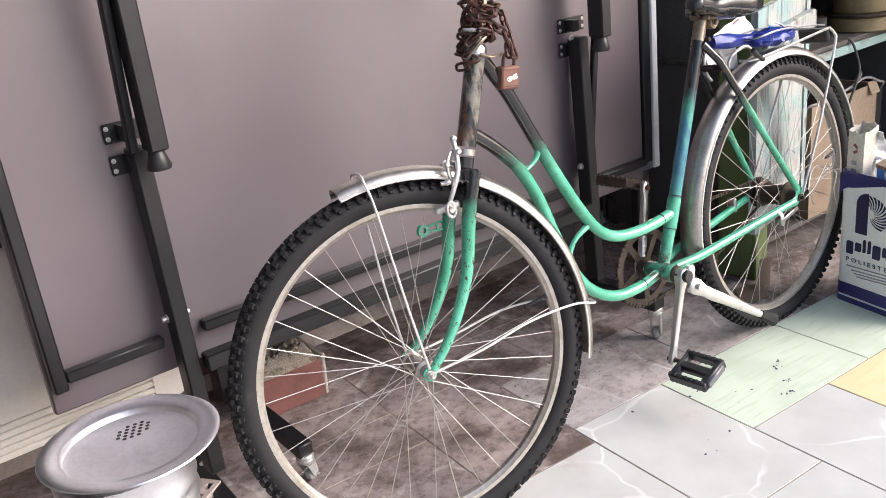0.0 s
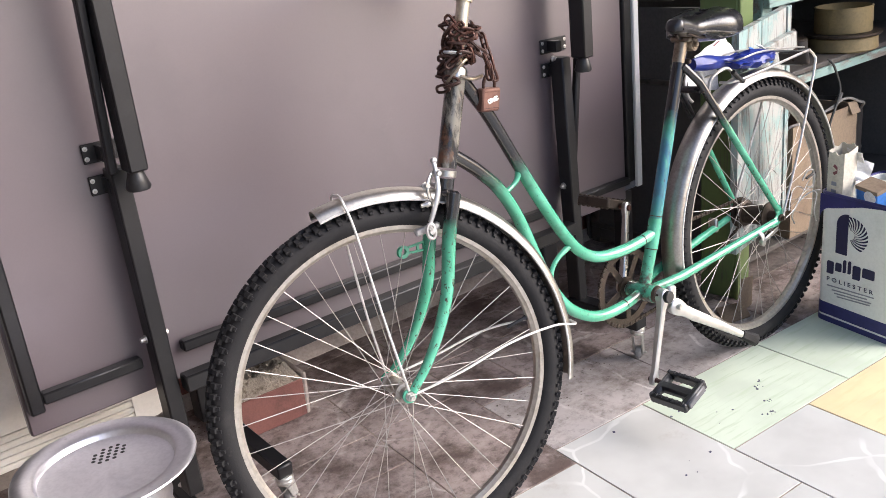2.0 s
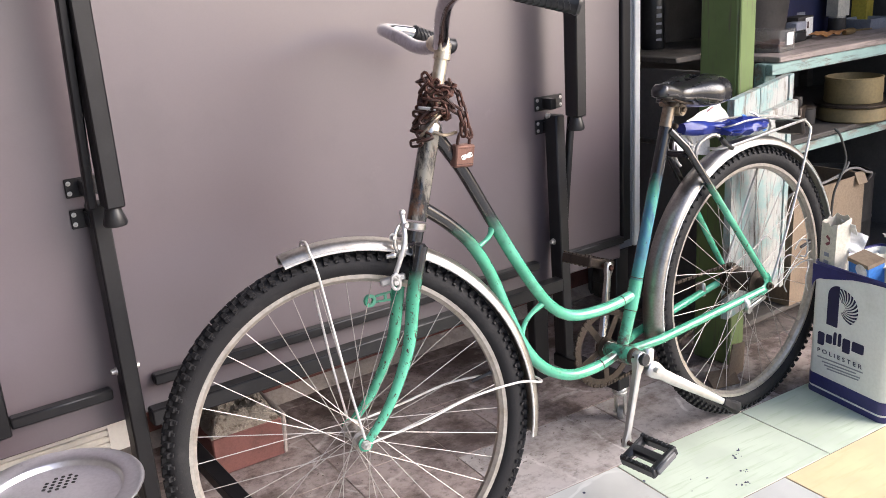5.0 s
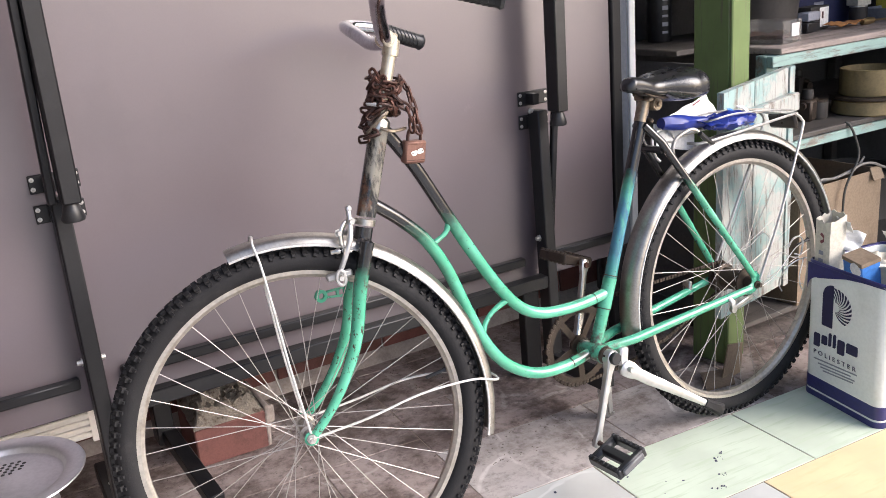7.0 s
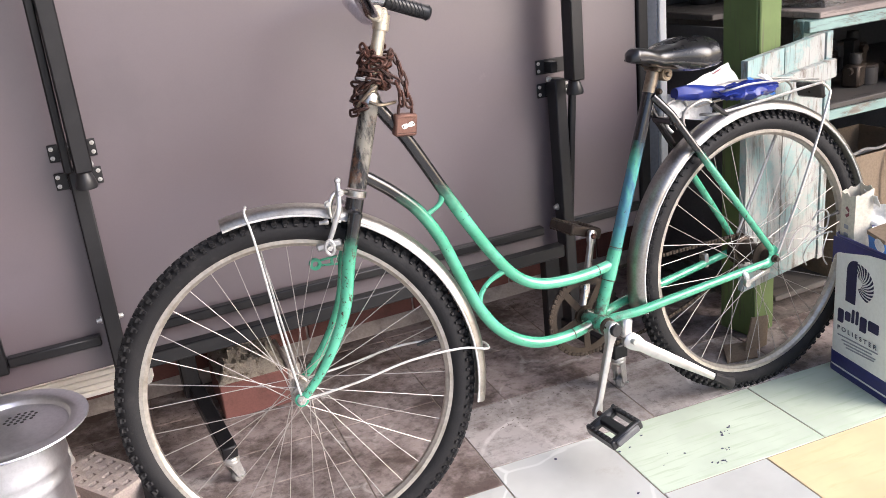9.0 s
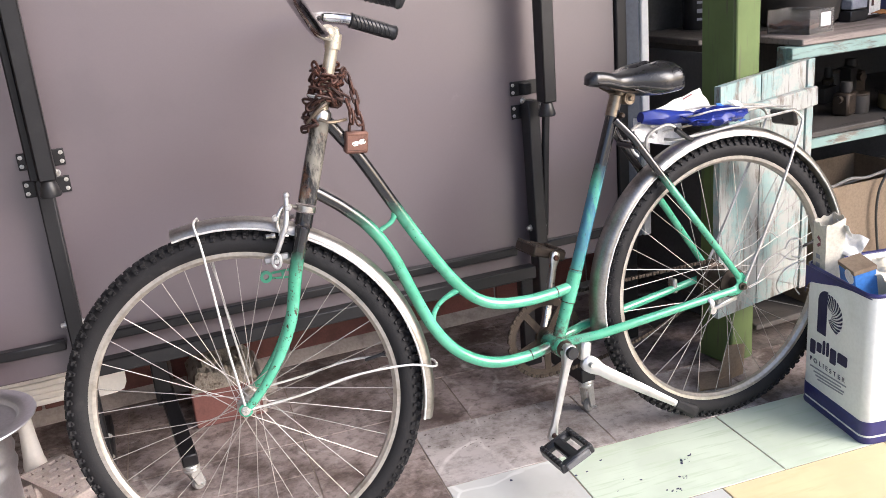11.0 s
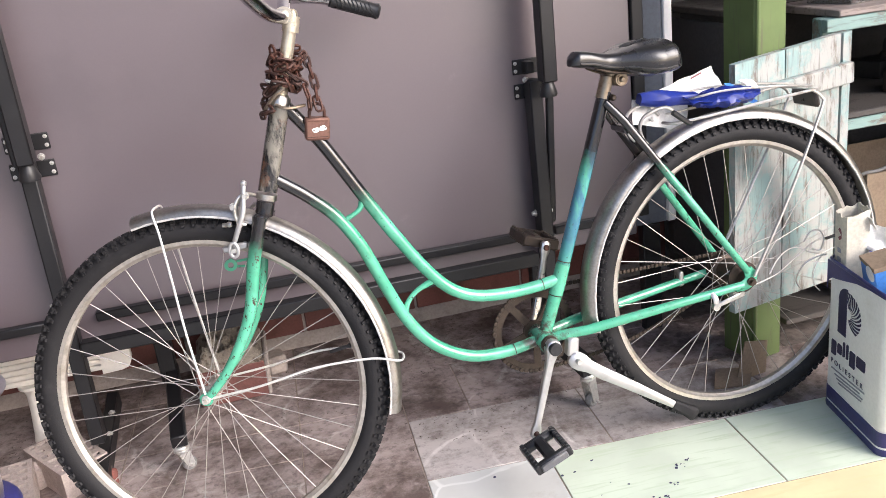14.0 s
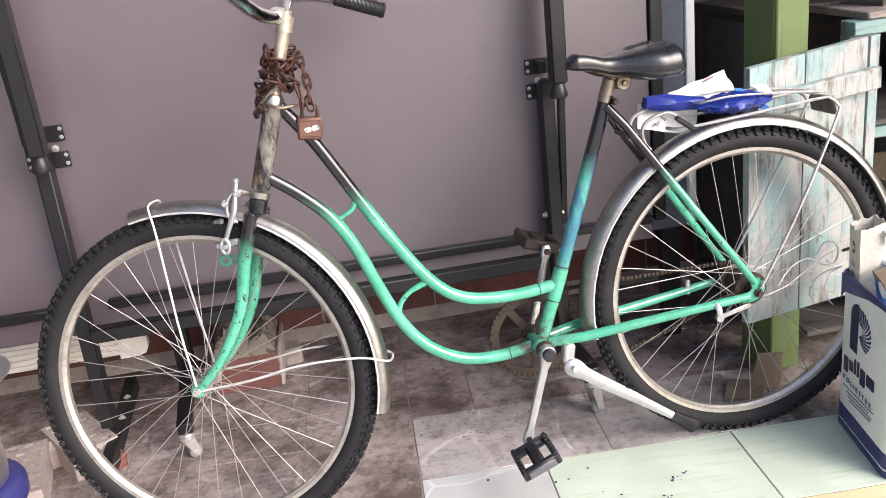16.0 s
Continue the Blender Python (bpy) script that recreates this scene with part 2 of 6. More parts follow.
M["tile_white"] = tile_mat("white_marbled_tile", (0.590, 0.592, 0.562), (0.71, 0.71, 0.68), None, True, (0.37, 0.335, 0.30), (0.58, 0.84))
M["tile_grey"] = tile_mat("dirty_marbled_tile", (0.425, 0.352, 0.330), (0.60, 0.54, 0.51), None, True, (0.115, 0.082, 0.070), (0.405, 0.62))
M["tile_soiled"] = tile_mat("soiled_marbled_tile", (0.53, 0.485, 0.465), (0.72, 0.68, 0.655), None, True, (0.175, 0.135, 0.115), (0.43, 0.66))
M["tile_dark"] = tile_mat("grimy_tile", (0.24, 0.20, 0.18), (0.32, 0.28, 0.25), None, True, (0.085, 0.068, 0.058), (0.42, 0.62))
M["tile_green"] = tile_mat("pale_green_tile", (0.63, 0.71, 0.57), (0.52, 0.61, 0.45), (0.25, 3.0, 1.0), False, (0.30, 0.30, 0.22), (0.66, 0.85))
M["tile_yellow"] = tile_mat("pale_yellow_tile", (0.80, 0.66, 0.39), (0.73, 0.59, 0.33), (0.3, 2.0, 1.0), False, (0.4, 0.33, 0.22), (0.68, 0.9))
M["grout"] = surf("grout", (0.34, 0.275, 0.225), (0.19, 0.15, 0.12), rough=0.9, scale=12, bump=0.4)
M["brick"] = surf("red_facing_brick", (0.235, 0.085, 0.068), (0.17, 0.062, 0.052), rough=0.75, scale=10, fine=200, bump=0.3, random_tone=0.35, grime=(0.36, 0.26, 0.22), grime_at=(0.62, 0.85))
M["mortar"] = surf("pale_mortar", (0.46, 0.40, 0.36), (0.34, 0.29, 0.26), rough=0.9, scale=20, bump=0.5)
M["terracotta"] = surf("terracotta", (0.205, 0.083, 0.070), (0.16, 0.068, 0.058), rough=0.7, scale=14, fine=220, bump=0.2, grime=(0.42, 0.34, 0.30), grime_at=(0.66, 0.85))
M["concrete"] = surf("crumbling_mortar", (0.33, 0.285, 0.235), (0.12, 0.09, 0.068), rough=0.95, scale=45, fine=220, bump=0.8, relief=0.006)
M["cream"] = surf("cream_plastic", (0.90, 0.86, 0.80), (0.86, 0.81, 0.74), rough=0.4, scale=6, grain=0.05, grime=(0.6, 0.52, 0.44), grime_at=(0.70, 0.95))
M["hollow_brick"] = surf("pale_pink_brick", (0.50, 0.42, 0.385), (0.40, 0.335, 0.30), rough=0.9, scale=20, fine=220, bump=0.5, grime=(0.25, 0.19, 0.16), grime_at=(0.6, 0.8))
M["wood_pale"] = peeling("pale_green_peeling_paint", (0.30, 0.425, 0.41), (0.235, 0.200, 0.165), (0.50, 0.65), (1, 1, 0.24), 40.0, (0.405, 0.41, 0.385), 0.42)
M["wood_turq"] = peeling("turquoise_peeling_paint", (0.29, 0.42, 0.385), (0.28, 0.25, 0.21), (0.52, 0.6), (0.25, 1, 1))
M["post"] = peeling("leaf_green_gloss_paint", (0.130, 0.185, 0.060), (0.075, 0.095, 0.038), (0.58, 0.72))
M["wood_grey"] = peeling("worn_pinkish_wood", (0.34, 0.28, 0.25), (0.20, 0.165, 0.145), (0.5, 0.65), (0.25, 1, 1))
# shelf wood with the unit's inner shade put into its colour
M["wood_shaded"] = peeling("shaded_dark_wood", (0.085, 0.075, 0.067), (0.052, 0.046, 0.041), (0.5, 0.65), (0.25, 1, 1))
# plaster toned dark, so the shade of the interior is in its colour
M["wall"] = surf("shaded_dark_plaster", (0.10, 0.094, 0.092), (0.07, 0.066, 0.064), rough=0.9, scale=3, bump=0.3)
M["plaster"] = surf("plain_plaster", (0.55, 0.52, 0.49), (0.46, 0.43, 0.40), rough=0.9, scale=3, bump=0.3)
M["ground"] = surf("concrete_yard", (0.42, 0.40, 0.38), (0.32, 0.30, 0.28), rough=0.9, scale=1.2, bump=0.4)
M["cardboard"] = surf("brown_cardboard", (0.27, 0.20, 0.135), (0.22, 0.155, 0.105), rough=0.85, scale=12, fine=150, bump=0.1)
M["tin_white"] = surf("white_tin", (0.85, 0.87, 0.84), (0.78, 0.80, 0.76), rough=0.33, scale=10, grain=0.06, grime=(0.30, 0.22, 0.16), grime_at=(0.66, 0.76))
M["tin_blue"] = surf("navy_tin", (0.035, 0.035, 0.16), (0.028, 0.028, 0.12), rough=0.33, scale=12, grime=(0.16, 0.10, 0.08), grime_at=(0.66, 0.8))
M["tin_dark"] = surf("navy_print", (0.025, 0.025, 0.075), rough=0.35, scale=12)
M["tin_grey"] = surf("grey_print", (0.30, 0.31, 0.36), rough=0.4, scale=12)
M["paper"] = surf("white_paper", (0.80, 0.79, 0.76), (0.70, 0.69, 0.66), rough=0.75, scale=12, bump=0.15)
M["paper_cream"] = surf("cream_paper", (0.66, 0.62, 0.52), (0.58, 0.54, 0.45), rough=0.75, scale=12, bump=0.15)
M["print_orange"] = surf("faded_orange_print", (0.62, 0.20, 0.13), (0.55, 0.19, 0.13), rough=0.4, scale=12)
M["yellow_card"] = surf("yellow_card", (0.55, 0.44, 0.06), (0.48, 0.38, 0.05), rough=0.6, scale=12)
M["orange_cloth"] = surf("orange_cloth", (0.42, 0.19, 0.06), (0.30, 0.13, 0.05), rough=0.9, scale=30, bump=0.4)
M["print_red"] = surf("dark_red_print", (0.22, 0.07, 0.08), rough=0.6)
M["blue_plastic"] = surf("blue_plastic_film", (0.012, 0.030, 0.25), (0.009, 0.020, 0.17), rough=0.36, scale=25, bump=0.1)
M["blue_box"] = surf("bright_blue_card", (0.06, 0.22, 0.62), (0.05, 0.18, 0.52), rough=0.5, scale=14)
M["tan_tin"] = surf("tan_tin", (0.25, 0.19, 0.090), (0.18, 0.135, 0.065), rough=0.55, scale=10, grime=(0.2, 0.15, 0.09), grime_at=(0.6, 0.8))
# clutter colour kept near black in place of the deep shelf shade
M["dark_stuff"] = surf("shade_dark_things", (0.042, 0.037, 0.034), (0.026, 0.024, 0.022), rough=0.6, scale=15, bump=0.3)
M["red_stuff"] = surf("dull_red_enamel", (0.06, 0.018, 0.015), (0.035, 0.014, 0.012), rough=0.5, scale=15)
M["brass"] = surf("tarnished_brass", (0.45, 0.33, 0.16), (0.33, 0.23, 0.11), rough=0.4, metal=0.9, scale=25)
M["lock_body"] = surf("rusty_copper_padlock", (0.215, 0.115, 0.088), (0.14, 0.070, 0.052), rough=0.55, metal=0.5, scale=60, fine=300, bump=0.25)
M["cable"] = surf("dark_cable", (0.05, 0.05, 0.045), rough=0.5)
M["cable_grey"] = surf("dusty_grey_cable", (0.20, 0.19, 0.18), (0.13, 0.125, 0.12), rough=0.6, scale=30)
M["dirt"] = surf("soil_and_litter", (0.11, 0.082, 0.064), (0.065, 0.05, 0.04), rough=1.0, scale=40, bump=0.8)
M["navy_card"] = surf("navy_card", (0.022, 0.026, 0.085), (0.018, 0.020, 0.06), rough=0.6, scale=12)
M["cable_tie"] = surf("white_nylon", (0.75, 0.75, 0.74), (0.62, 0.60, 0.58), rough=0.4, scale=40)
M["clear"], n_, l_, p_ = nodes_of("cloudy_clear_plastic")
p_.inputs["Base Color"].default_value = (0.86, 0.84, 0.82, 1)
p_.inputs["Roughness"].default_value = 0.12
p_.inputs["Transmission Weight"].default_value = 0.92
p_.inputs["IOR"].default_value = 1.2
M["reflector_grey"] = surf("scuffed_grey_reflector", (0.12, 0.12, 0.125), (0.20, 0.195, 0.19), rough=0.3, scale=60)
M["reflector"] = surf("dark_reflector", (0.05, 0.04, 0.035), (0.08, 0.06, 0.05), rough=0.3, scale=60)


# ---- building ----
class Bag:
    """Vertices and faces of one mesh in the making."""

    def __init__(self):
        self.v, self.f = [], []

    def add(self, verts, faces, m=None):
        k = len(self.v)
        self.v += [tuple(m @ Vector(p)) if m else tuple(p) for p in verts]
        self.f += [tuple(k + i for i in f) for f in faces]
        return self

    def box(self, size, m=None, c=0.0):
        """A box about the origin of m, its edges chamfered by c."""
        x, y, z = (s / 2 for s in size)
        if c <= 0:
            vs = [(sx * x, sy * y, sz * z) for sx in (-1, 1) for sy in (-1, 1) for sz in (-1, 1)]
            return self.add(vs, [(0, 1, 3, 2), (4, 6, 7, 5), (0, 4, 5, 1), (2, 3, 7, 6), (0, 2, 6, 4), (1, 5, 7, 3)], m)
        c = min(c, 0.45 * min(size))
        bm = bmesh.new()
        for sx in (-1, 1):
            for sy in (-1, 1):
                for sz in (-1, 1):
                    for k in range(3):
                        d = [c, c, c]
                        d[k] = 0
                        bm.verts.new((sx * (x - d[0]), sy * (y - d[1]), sz * (z - d[2])))
        hull = bmesh.ops.convex_hull(bm, input=bm.verts)
        bmesh.ops.dissolve_limit(bm, angle_limit=0.01, verts=bm.verts, edges=bm.edges)
        bm.verts.index_update()
        self.add([v.co.copy() for v in bm.verts], [[v.index for v in f.verts] for f in bm.faces], m)
        bm.free()
        return self

    def tube(self, pts, r, n=12, m=None, smooth=0, close=False, caps=True, flat=1.0):
        """A round tube along points; r a number or one for each point. smooth: points put between two by a spline. flat squeezes it sideways."""
        pts = [Vector(p) for p in pts]
        rs = list(r) if isinstance(r, (list, tuple)) else [r] * len(pts)
        if smooth:
            q, s = [], []
            cnt = len(pts)
            for i in range(cnt if close else cnt - 1):
                p1, p2 = pts[i], pts[(i + 1) % cnt]
                p0 = pts[i - 1] if close or i > 0 else p1 * 2 - p2
                p3 = pts[(i + 2) % cnt] if close or i + 2 < cnt else p2 * 2 - p1
                for k in range(smooth):
                    t = k / smooth
                    q.append(0.5 * (2 * p1 + (p2 - p0) * t + (2 * p0 - 5 * p1 + 4 * p2 - p3) * t * t + (3 * p1 - p0 - 3 * p2 + p3) * t ** 3))
                    s.append(rs[i] * (1 - t) + rs[(i + 1) % cnt] * t)
            if not close:
                q.append(pts[-1])
                s.append(rs[-1])
            pts, rs = q, s
        cnt = len(pts)
        vs, fs = [], []
        up = None
        for i, p in enumerate(pts):
            a = pts[(i + 1) % cnt] if close or i + 1 < cnt else p
            b = pts[i - 1] if close or i > 0 else p
            d = (a - b).normalized()
            if up is None:
                up = d.orthogonal().normalized() if abs(d.y) > 0.9 else (Vector((0, 1, 0)) - d * d.y).normalized()
            up = (up - d * up.dot(d)).normalized()
            side = d.cross(up)
            for k in range(n):
                w = 2 * math.pi * (k + 0.5) / n
                vs.append(p + (up * math.cos(w) * flat + side * math.sin(w)) * rs[i])
        for i in range(cnt if close else cnt - 1):
            j = (i + 1) % cnt
            for k in range(n):
                k2 = (k + 1) % n
                fs.append((i * n + k, i * n + k2, j * n + k2, j * n + k))
        if caps and not close:
            fs += [tuple(reversed(range(n))), tuple(range((cnt - 1) * n, cnt * n))]
        return self.add(vs, fs, m)

    def lathe(self, profile, n=32, m=None, axis="z", arc=1.0):
        """(radius, height) turned about the axis."""
        vs, fs = [], []
        full = arc >= 1.0
        cols = n if full else n + 1
        for r, h in profile:
            for k in range(cols):
                w = 2 * math.pi * arc * k / n
                p = (r * math.cos(w), r * math.sin(w), h)
                vs.append(p if axis == "z" else (p[0], p[2], p[1]))
        for i in range(len(profile) - 1):
            for k in range(n):
                k2 = (k + 1) % cols
                fs.append((i * cols + k, i * cols + k2, (i + 1) * cols + k2, (i + 1) * cols + k))
        return self.add(vs, fs, m)

    def loft(self, rings, m=None, caps=True, close=True):
        n = len(rings[0])
        fs = []
        for i in range(len(rings) - 1):
            for k in range(n if close else n - 1):
                k2 = (k + 1) % n
                fs.append((i * n + k, i * n + k2, (i + 1) * n + k2, (i + 1) * n + k))
        if caps and close:
            fs += [tuple(reversed(range(n))), tuple(range((len(rings) - 1) * n, len(rings) * n))]
        return self.add([p for r in rings for p in r], fs, m)

    def mesh(self, name, mat, smooth=40.0):
        me = bpy.data.meshes.new(name)
        me.from_pydata(self.v, [], self.f)
        bm = bmesh.new()
        bm.from_mesh(me)
        bmesh.ops.recalc_face_normals(bm, faces=bm.faces)
        bm.to_mesh(me)
        bm.free()
        me.materials.append(mat)
        if smooth:
            me.shade_smooth()
            me.set_sharp_from_angle(angle=radians(smooth))
        return me


def part(name, bag, mat, parent=None, label="", m=None, smooth=40.0):
    ob = new(name, bag if isinstance(bag, bpy.types.Mesh) else bag.mesh(name, mat, smooth))
    if parent:
        ob.parent = parent
    if m:
        ob.matrix_basis = m
    if label:
        tagged(ob, label)
    return ob


def thing(name, label, category, m=None, group="", kind=""):
    ob = new(name)
    ob.empty_display_size = 0.05
    if m:
        ob.matrix_basis = m
    return tagged(ob, label, category, group, kind)


def P(x, y, z):
    return Vector((x, y, z))


def along(a, b, up=(0, 0, 1)):
    """A pose midway from a to b, its x axis along them."""
    a, b = Vector(a), Vector(b)
    x = (b - a).normalized()
    y = Vector(up).cross(x).normalized()
    z = x.cross(y)
    r = Matrix((x, y, z)).transposed().to_4x4()
    return Matrix.Translation((a + b) / 2) @ r


def bar(bag, a, b, w, h, c=0.003, up=(0, 0, 1)):
    """A square tube from a to b, w across and h along up."""
    return bag.box(((Vector(b) - Vector(a)).length, w, h), along(a, b, up), c)


# ---- the setting ----
def slab(name, lo, hi, mat, c=0.0):
    size = [b - a for a, b in zip(lo, hi)]
    mid = [(a + b) / 2 for a, b in zip(lo, hi)]
    ob = part(name, Bag().box(size, None, c), mat, m=Matrix.Translation(mid))
    return tagged(ob, kind="structure")


WALL_Y = 0.84
tagged(slab("floor", (-1.7, -2.6, -0.12), (3.2, WALL_Y, -0.0018), M["grout"]), "tiled floor of mixed marbled, green and yellow tiles", "floor")
tagged(slab("ground", (-300, -300, -0.5), (300, 300, -0.13), M["ground"]), "plain concrete yard", "ground")
tagged(slab("wall_back", (-1.9, WALL_Y + 0.012, -0.1), (3.4, WALL_Y + 0.2, 2.7), M["wall"]), "plastered wall coloured dark for shade, above a red brick plinth", "wall")
# added wall beyond the view; it blocks sky light from the left
tagged(slab("wall_left", (-0.98, -0.95, -0.1), (-0.77, WALL_Y + 0.012, 2.7), M["wall"]), "plain dark wall added out of view to shade the left", "wall")
# added wall, set close so it cuts the sun reaching into the shelves
tagged(slab("wall_right", (2.56, -0.55, -0.1), (2.72, WALL_Y + 0.012, 2.7), M["wall"]), "plain dark wall added to keep light off the shelves", "wall")
# added ceiling, never in view; its front edge sets how much sky gets in
tagged(slab("ceiling", (-0.77, -0.12, 2.32), (2.56, WALL_Y + 0.012, 2.45), M["plaster"]), "plain ceiling added out of view to cut light from above", "ceiling")


# ---- table-tennis table folded upright ----
BY = 0.376
table = thing("folded_table", "folded purple-grey games table on black steel legs with casters", "table", Matrix.Translation((0, 0, 0)))
part("tabletop", Bag().box((1.566, 0.022, 1.37), pose(0.287, BY + 0.011, 0.305 + 0.685), 0.003), M["board"], table, "purple-grey underside of the tabletop")
fr = Bag()
bar(fr, (-0.479, BY - 0.012, 0.352), (-0.479, BY - 0.012, 1.66), 0.024, 0.024, up=(1, 0, 0))
part("edge_rail", fr, M["steel_black"], table)
part("edge_rail", bar(Bag(), (1.086, BY + 0.006, 0.352), (1.086, BY + 0.006, 1.66), 0.03, 0.03, up=(1, 0, 0)), M["steel_black"], table)
part("bottom_rail", bar(Bag(), (-0.466, BY - 0.011, 0.374), (-0.290, BY - 0.011, 0.373), 0.022, 0.021), M["steel_black"], table)
part("bottom_rail", bar(Bag(), (-0.212, BY - 0.011, 0.373), (0.762, BY - 0.011, 0.363), 0.022, 0.021), M["steel_black"], table)
part("bottom_rail", bar(Bag(), (0.845, BY - 0.011, 0.363), (1.062, BY - 0.011, 0.362), 0.022, 0.021), M["steel_black"], table)
part("cross_beam", bar(Bag(), (-0.245, 0.30, 0.332), (0.775, 0.30, 0.327), 0.03, 0.032), M["steel_black"], table)
for lx, side in ((-0.268, -1), (0.806, 1)):
    part("lower_leg", bar(Bag(), (lx + 0.006, 0.345, 0.735), (lx + 0.003, 0.325, 0.10), 0.042, 0.030, up=(1, 0, 0)), M["steel_black"], table)
    part("folded_leg", bar(Bag(), (lx + 0.019, 0.284, 0.735), (lx + 0.021, 0.280, 1.62), 0.042, 0.032, up=(1, 0, 0)), M["steel_black"], table)
    if side < 0:
        part("brace_rail", bar(Bag(), (-0.275, 0.322, 0.73), (-0.268, 0.219, 1.62), 0.018, 0.016, up=(1, 0, 0)), M["steel_black"], table)
    else:
        part("brace_rail", bar(Bag(), (0.842, 0.322, 0.73), (0.842, 0.322, 1.62), 0.018, 0.018, up=(1, 0, 0)), M["steel_black"], table)
        part("brace_rail", bar(Bag(), (0.840, 0.316, 0.73), (0.838, 0.354, 0.39), 0.016, 0.016, up=(1, 0, 0)), M["steel_black"], table)
    cap = Bag().lathe([(0.004, 0.012), (0.013, 0.012), (0.015, 0.004), (0.021, -0.014), (0.019, -0.019), (0.0, -0.02)], 20)
    part("levelling_foot", cap, M["plastic"], table, "chromed black levelling foot", Matrix.Translation((lx + 0.018, 0.283, 0.722)))
    for pz in (0.761, 0.7055):
        hb = Bag().box((0.087, 0.004, 0.034), None, 0.0015)
        hb.box((0.018, 0.03, 0.026), pose(-0.012, -0.016, 0), 0.001)
        hinge = part("hinge_plate", hb, M["steel_black"], table, "black hinge plate with pale screws", Matrix.Translation((-0.258 if side < 0 else 0.820, BY - 0.003, pz)))
        for ox in (-0.0372, 0.0372):
            for oz in (-0.0088, 0.0088):
                sc = Bag().lathe([(0.0, -0.0022), (0.0016, -0.0022), (0.002, 0.0), (0.0042, 0.0), (0.0046, 0.002)], 12, None, "y")
                part("screw", sc, M["zinc"], hinge, "", Matrix.Translation((ox, -0.003, oz)))
    nut = Bag().lathe([(0.0, -0.008), (0.0036, -0.008), (0.0048, -0.006), (0.0048, 0.0), (0.0075, 0.0), (0.0075, 0.004)], 8, None, "y")
    part("pivot_bolt", nut, M["zinc"], table, "", Matrix.Translation((-0.234 if side < 0 else 0.799, 0.352, 0.733)))
    for sgn in (-1, 1):
        tb = Bag().lathe([(0.0, -0.009), (0.0050, -0.008), (0.0058, -0.003), (0.0058, 0.0), (0.0085, 0.0), (0.0085, 0.002)], 8, None, "z")
        part("leg_bolt", tb, M["zinc"], table, "", pose(lx + 0.003 + 0.0175 * sgn, 0.338, 0.423, 0, -90 * sgn, 0))
    # floor beam with a caster at its near end
    cx, cy = (-0.097, 0.283) if side < 0 else (0.816, 0.14)
    fb = Bag()
    if side < 0:
        bar(fb, (cx - 0.014, 0.60, 0.112), (cx, cy - 0.012, 0.080), 0.034, 0.030)
        bar(fb, (cx - 0.02, 0.585, 0.09), (cx - 0.02, 0.585, 0.315), 0.05, 0.04, up=(1, 0, 0))
        foot = part("leg_foot", bar(Bag(), (lx + 0.006, 0.60, 0.064), (lx - 0.002, 0.205, 0.030), 0.030, 0.040), M["steel_black"], table)
        for fy in (0.50, 0.41):
            part("foot_bolt", Bag().lathe([(0.0, 0.007), (0.004, 0.007), (0.006, 0.004), (0.0085, 0.003), (0.0085, 0.0)], 8), M["zinc"], foot, "", pose(lx + 0.010, fy, 0.069 - 0.0861 * (0.60 - fy) + 0.013))
    else:
        bar(fb, (lx, 0.345, 0.105), (cx, cy - 0.015, 0.105), 0.04, 0.036)
    part("floor_beam", fb, M["steel_black"], table)
    cz = 0.064 if side < 0 else 0.086
    ca = Bag().lathe([(0.0, 0.004), (0.0165, 0.004), (0.0185, 0.001), (0.0185, -0.003), (0.0160, -0.005), (0.0180, -0.007), (0.0180, -0.011), (0.012, -0.014), (0.0, -0.014)], 24)
    caster = part("caster", ca, M["zinc"], table, "zinc swivel caster", pose(cx, cy, cz, 0, 0, 28))
    fork = Bag()
    for sg in (-1, 1):
        fork.loft([[P(x, y_ + 0.0115 * sg, z) for x, z in ((-0.013, -0.013), (0.013, -0.013), (0.020, 0.018 - cz), (0.010, 0.010 - cz), (0.001, 0.018 - cz))] for y_ in (-0.0012, 0.0012)])
    fork.box((0.027, 0.0245, 0.003), pose(0, 0, -0.0145), 0.001)
    part("caster_fork", fork, M["zinc"], caster)
    part("caster_axle", Bag().tube([(0.011, -0.020, 0.0165 - cz), (0.011, 0.020, 0.0165 - cz)], 0.0028, 8), M["zinc"], caster)
    wl_ = Bag().lathe([(0.0, -0.008), (0.006, -0.008), (0.0145, -0.0075), (0.0163, -0.004), (0.0163, 0.004), (0.0145, 0.0075), (0.006, 0.008), (0.0, 0.008)], 24, None, "y")
    part("caster_wheel", wl_, M["grey_plastic"], caster, "", pose(0.011, 0, 0.0165 - cz))

half = thing("table_half", "grey second tabletop half with a white edge standing behind", "table")
part("tabletop", Bag().box((1.24, 0.02, 1.5), pose(0.565, 0.447, 0.30 + 0.75), 0.003), M["board_grey"], half)
part("edge_strip", Bag().box((0.024, 0.026, 1.5), pose(1.198, 0.445, 0.30 + 0.75), 0.003), M["white_edge"], half, "white plastic edging")
part("foot", Bag().box((0.05, 0.03, 0.30), pose(0.83, 0.45, 0.15), 0.003), M["steel_black"], half)
part("foot", Bag().box((0.05, 0.03, 0.30), pose(1.14, 0.45, 0.15), 0.003), M["steel_black"], half)

# ---- the bicycle ----
bike = thing("bicycle", "old green and black step-through bicycle with rusty chain and knobbly tyres", "bicycle", pose(0, -0.030, 0, -3.3, 0, 0.6))
AXIS_P, AXIS_D = P(0.200, 0, 0.735), P(0.309, 0, 0.951).normalized()
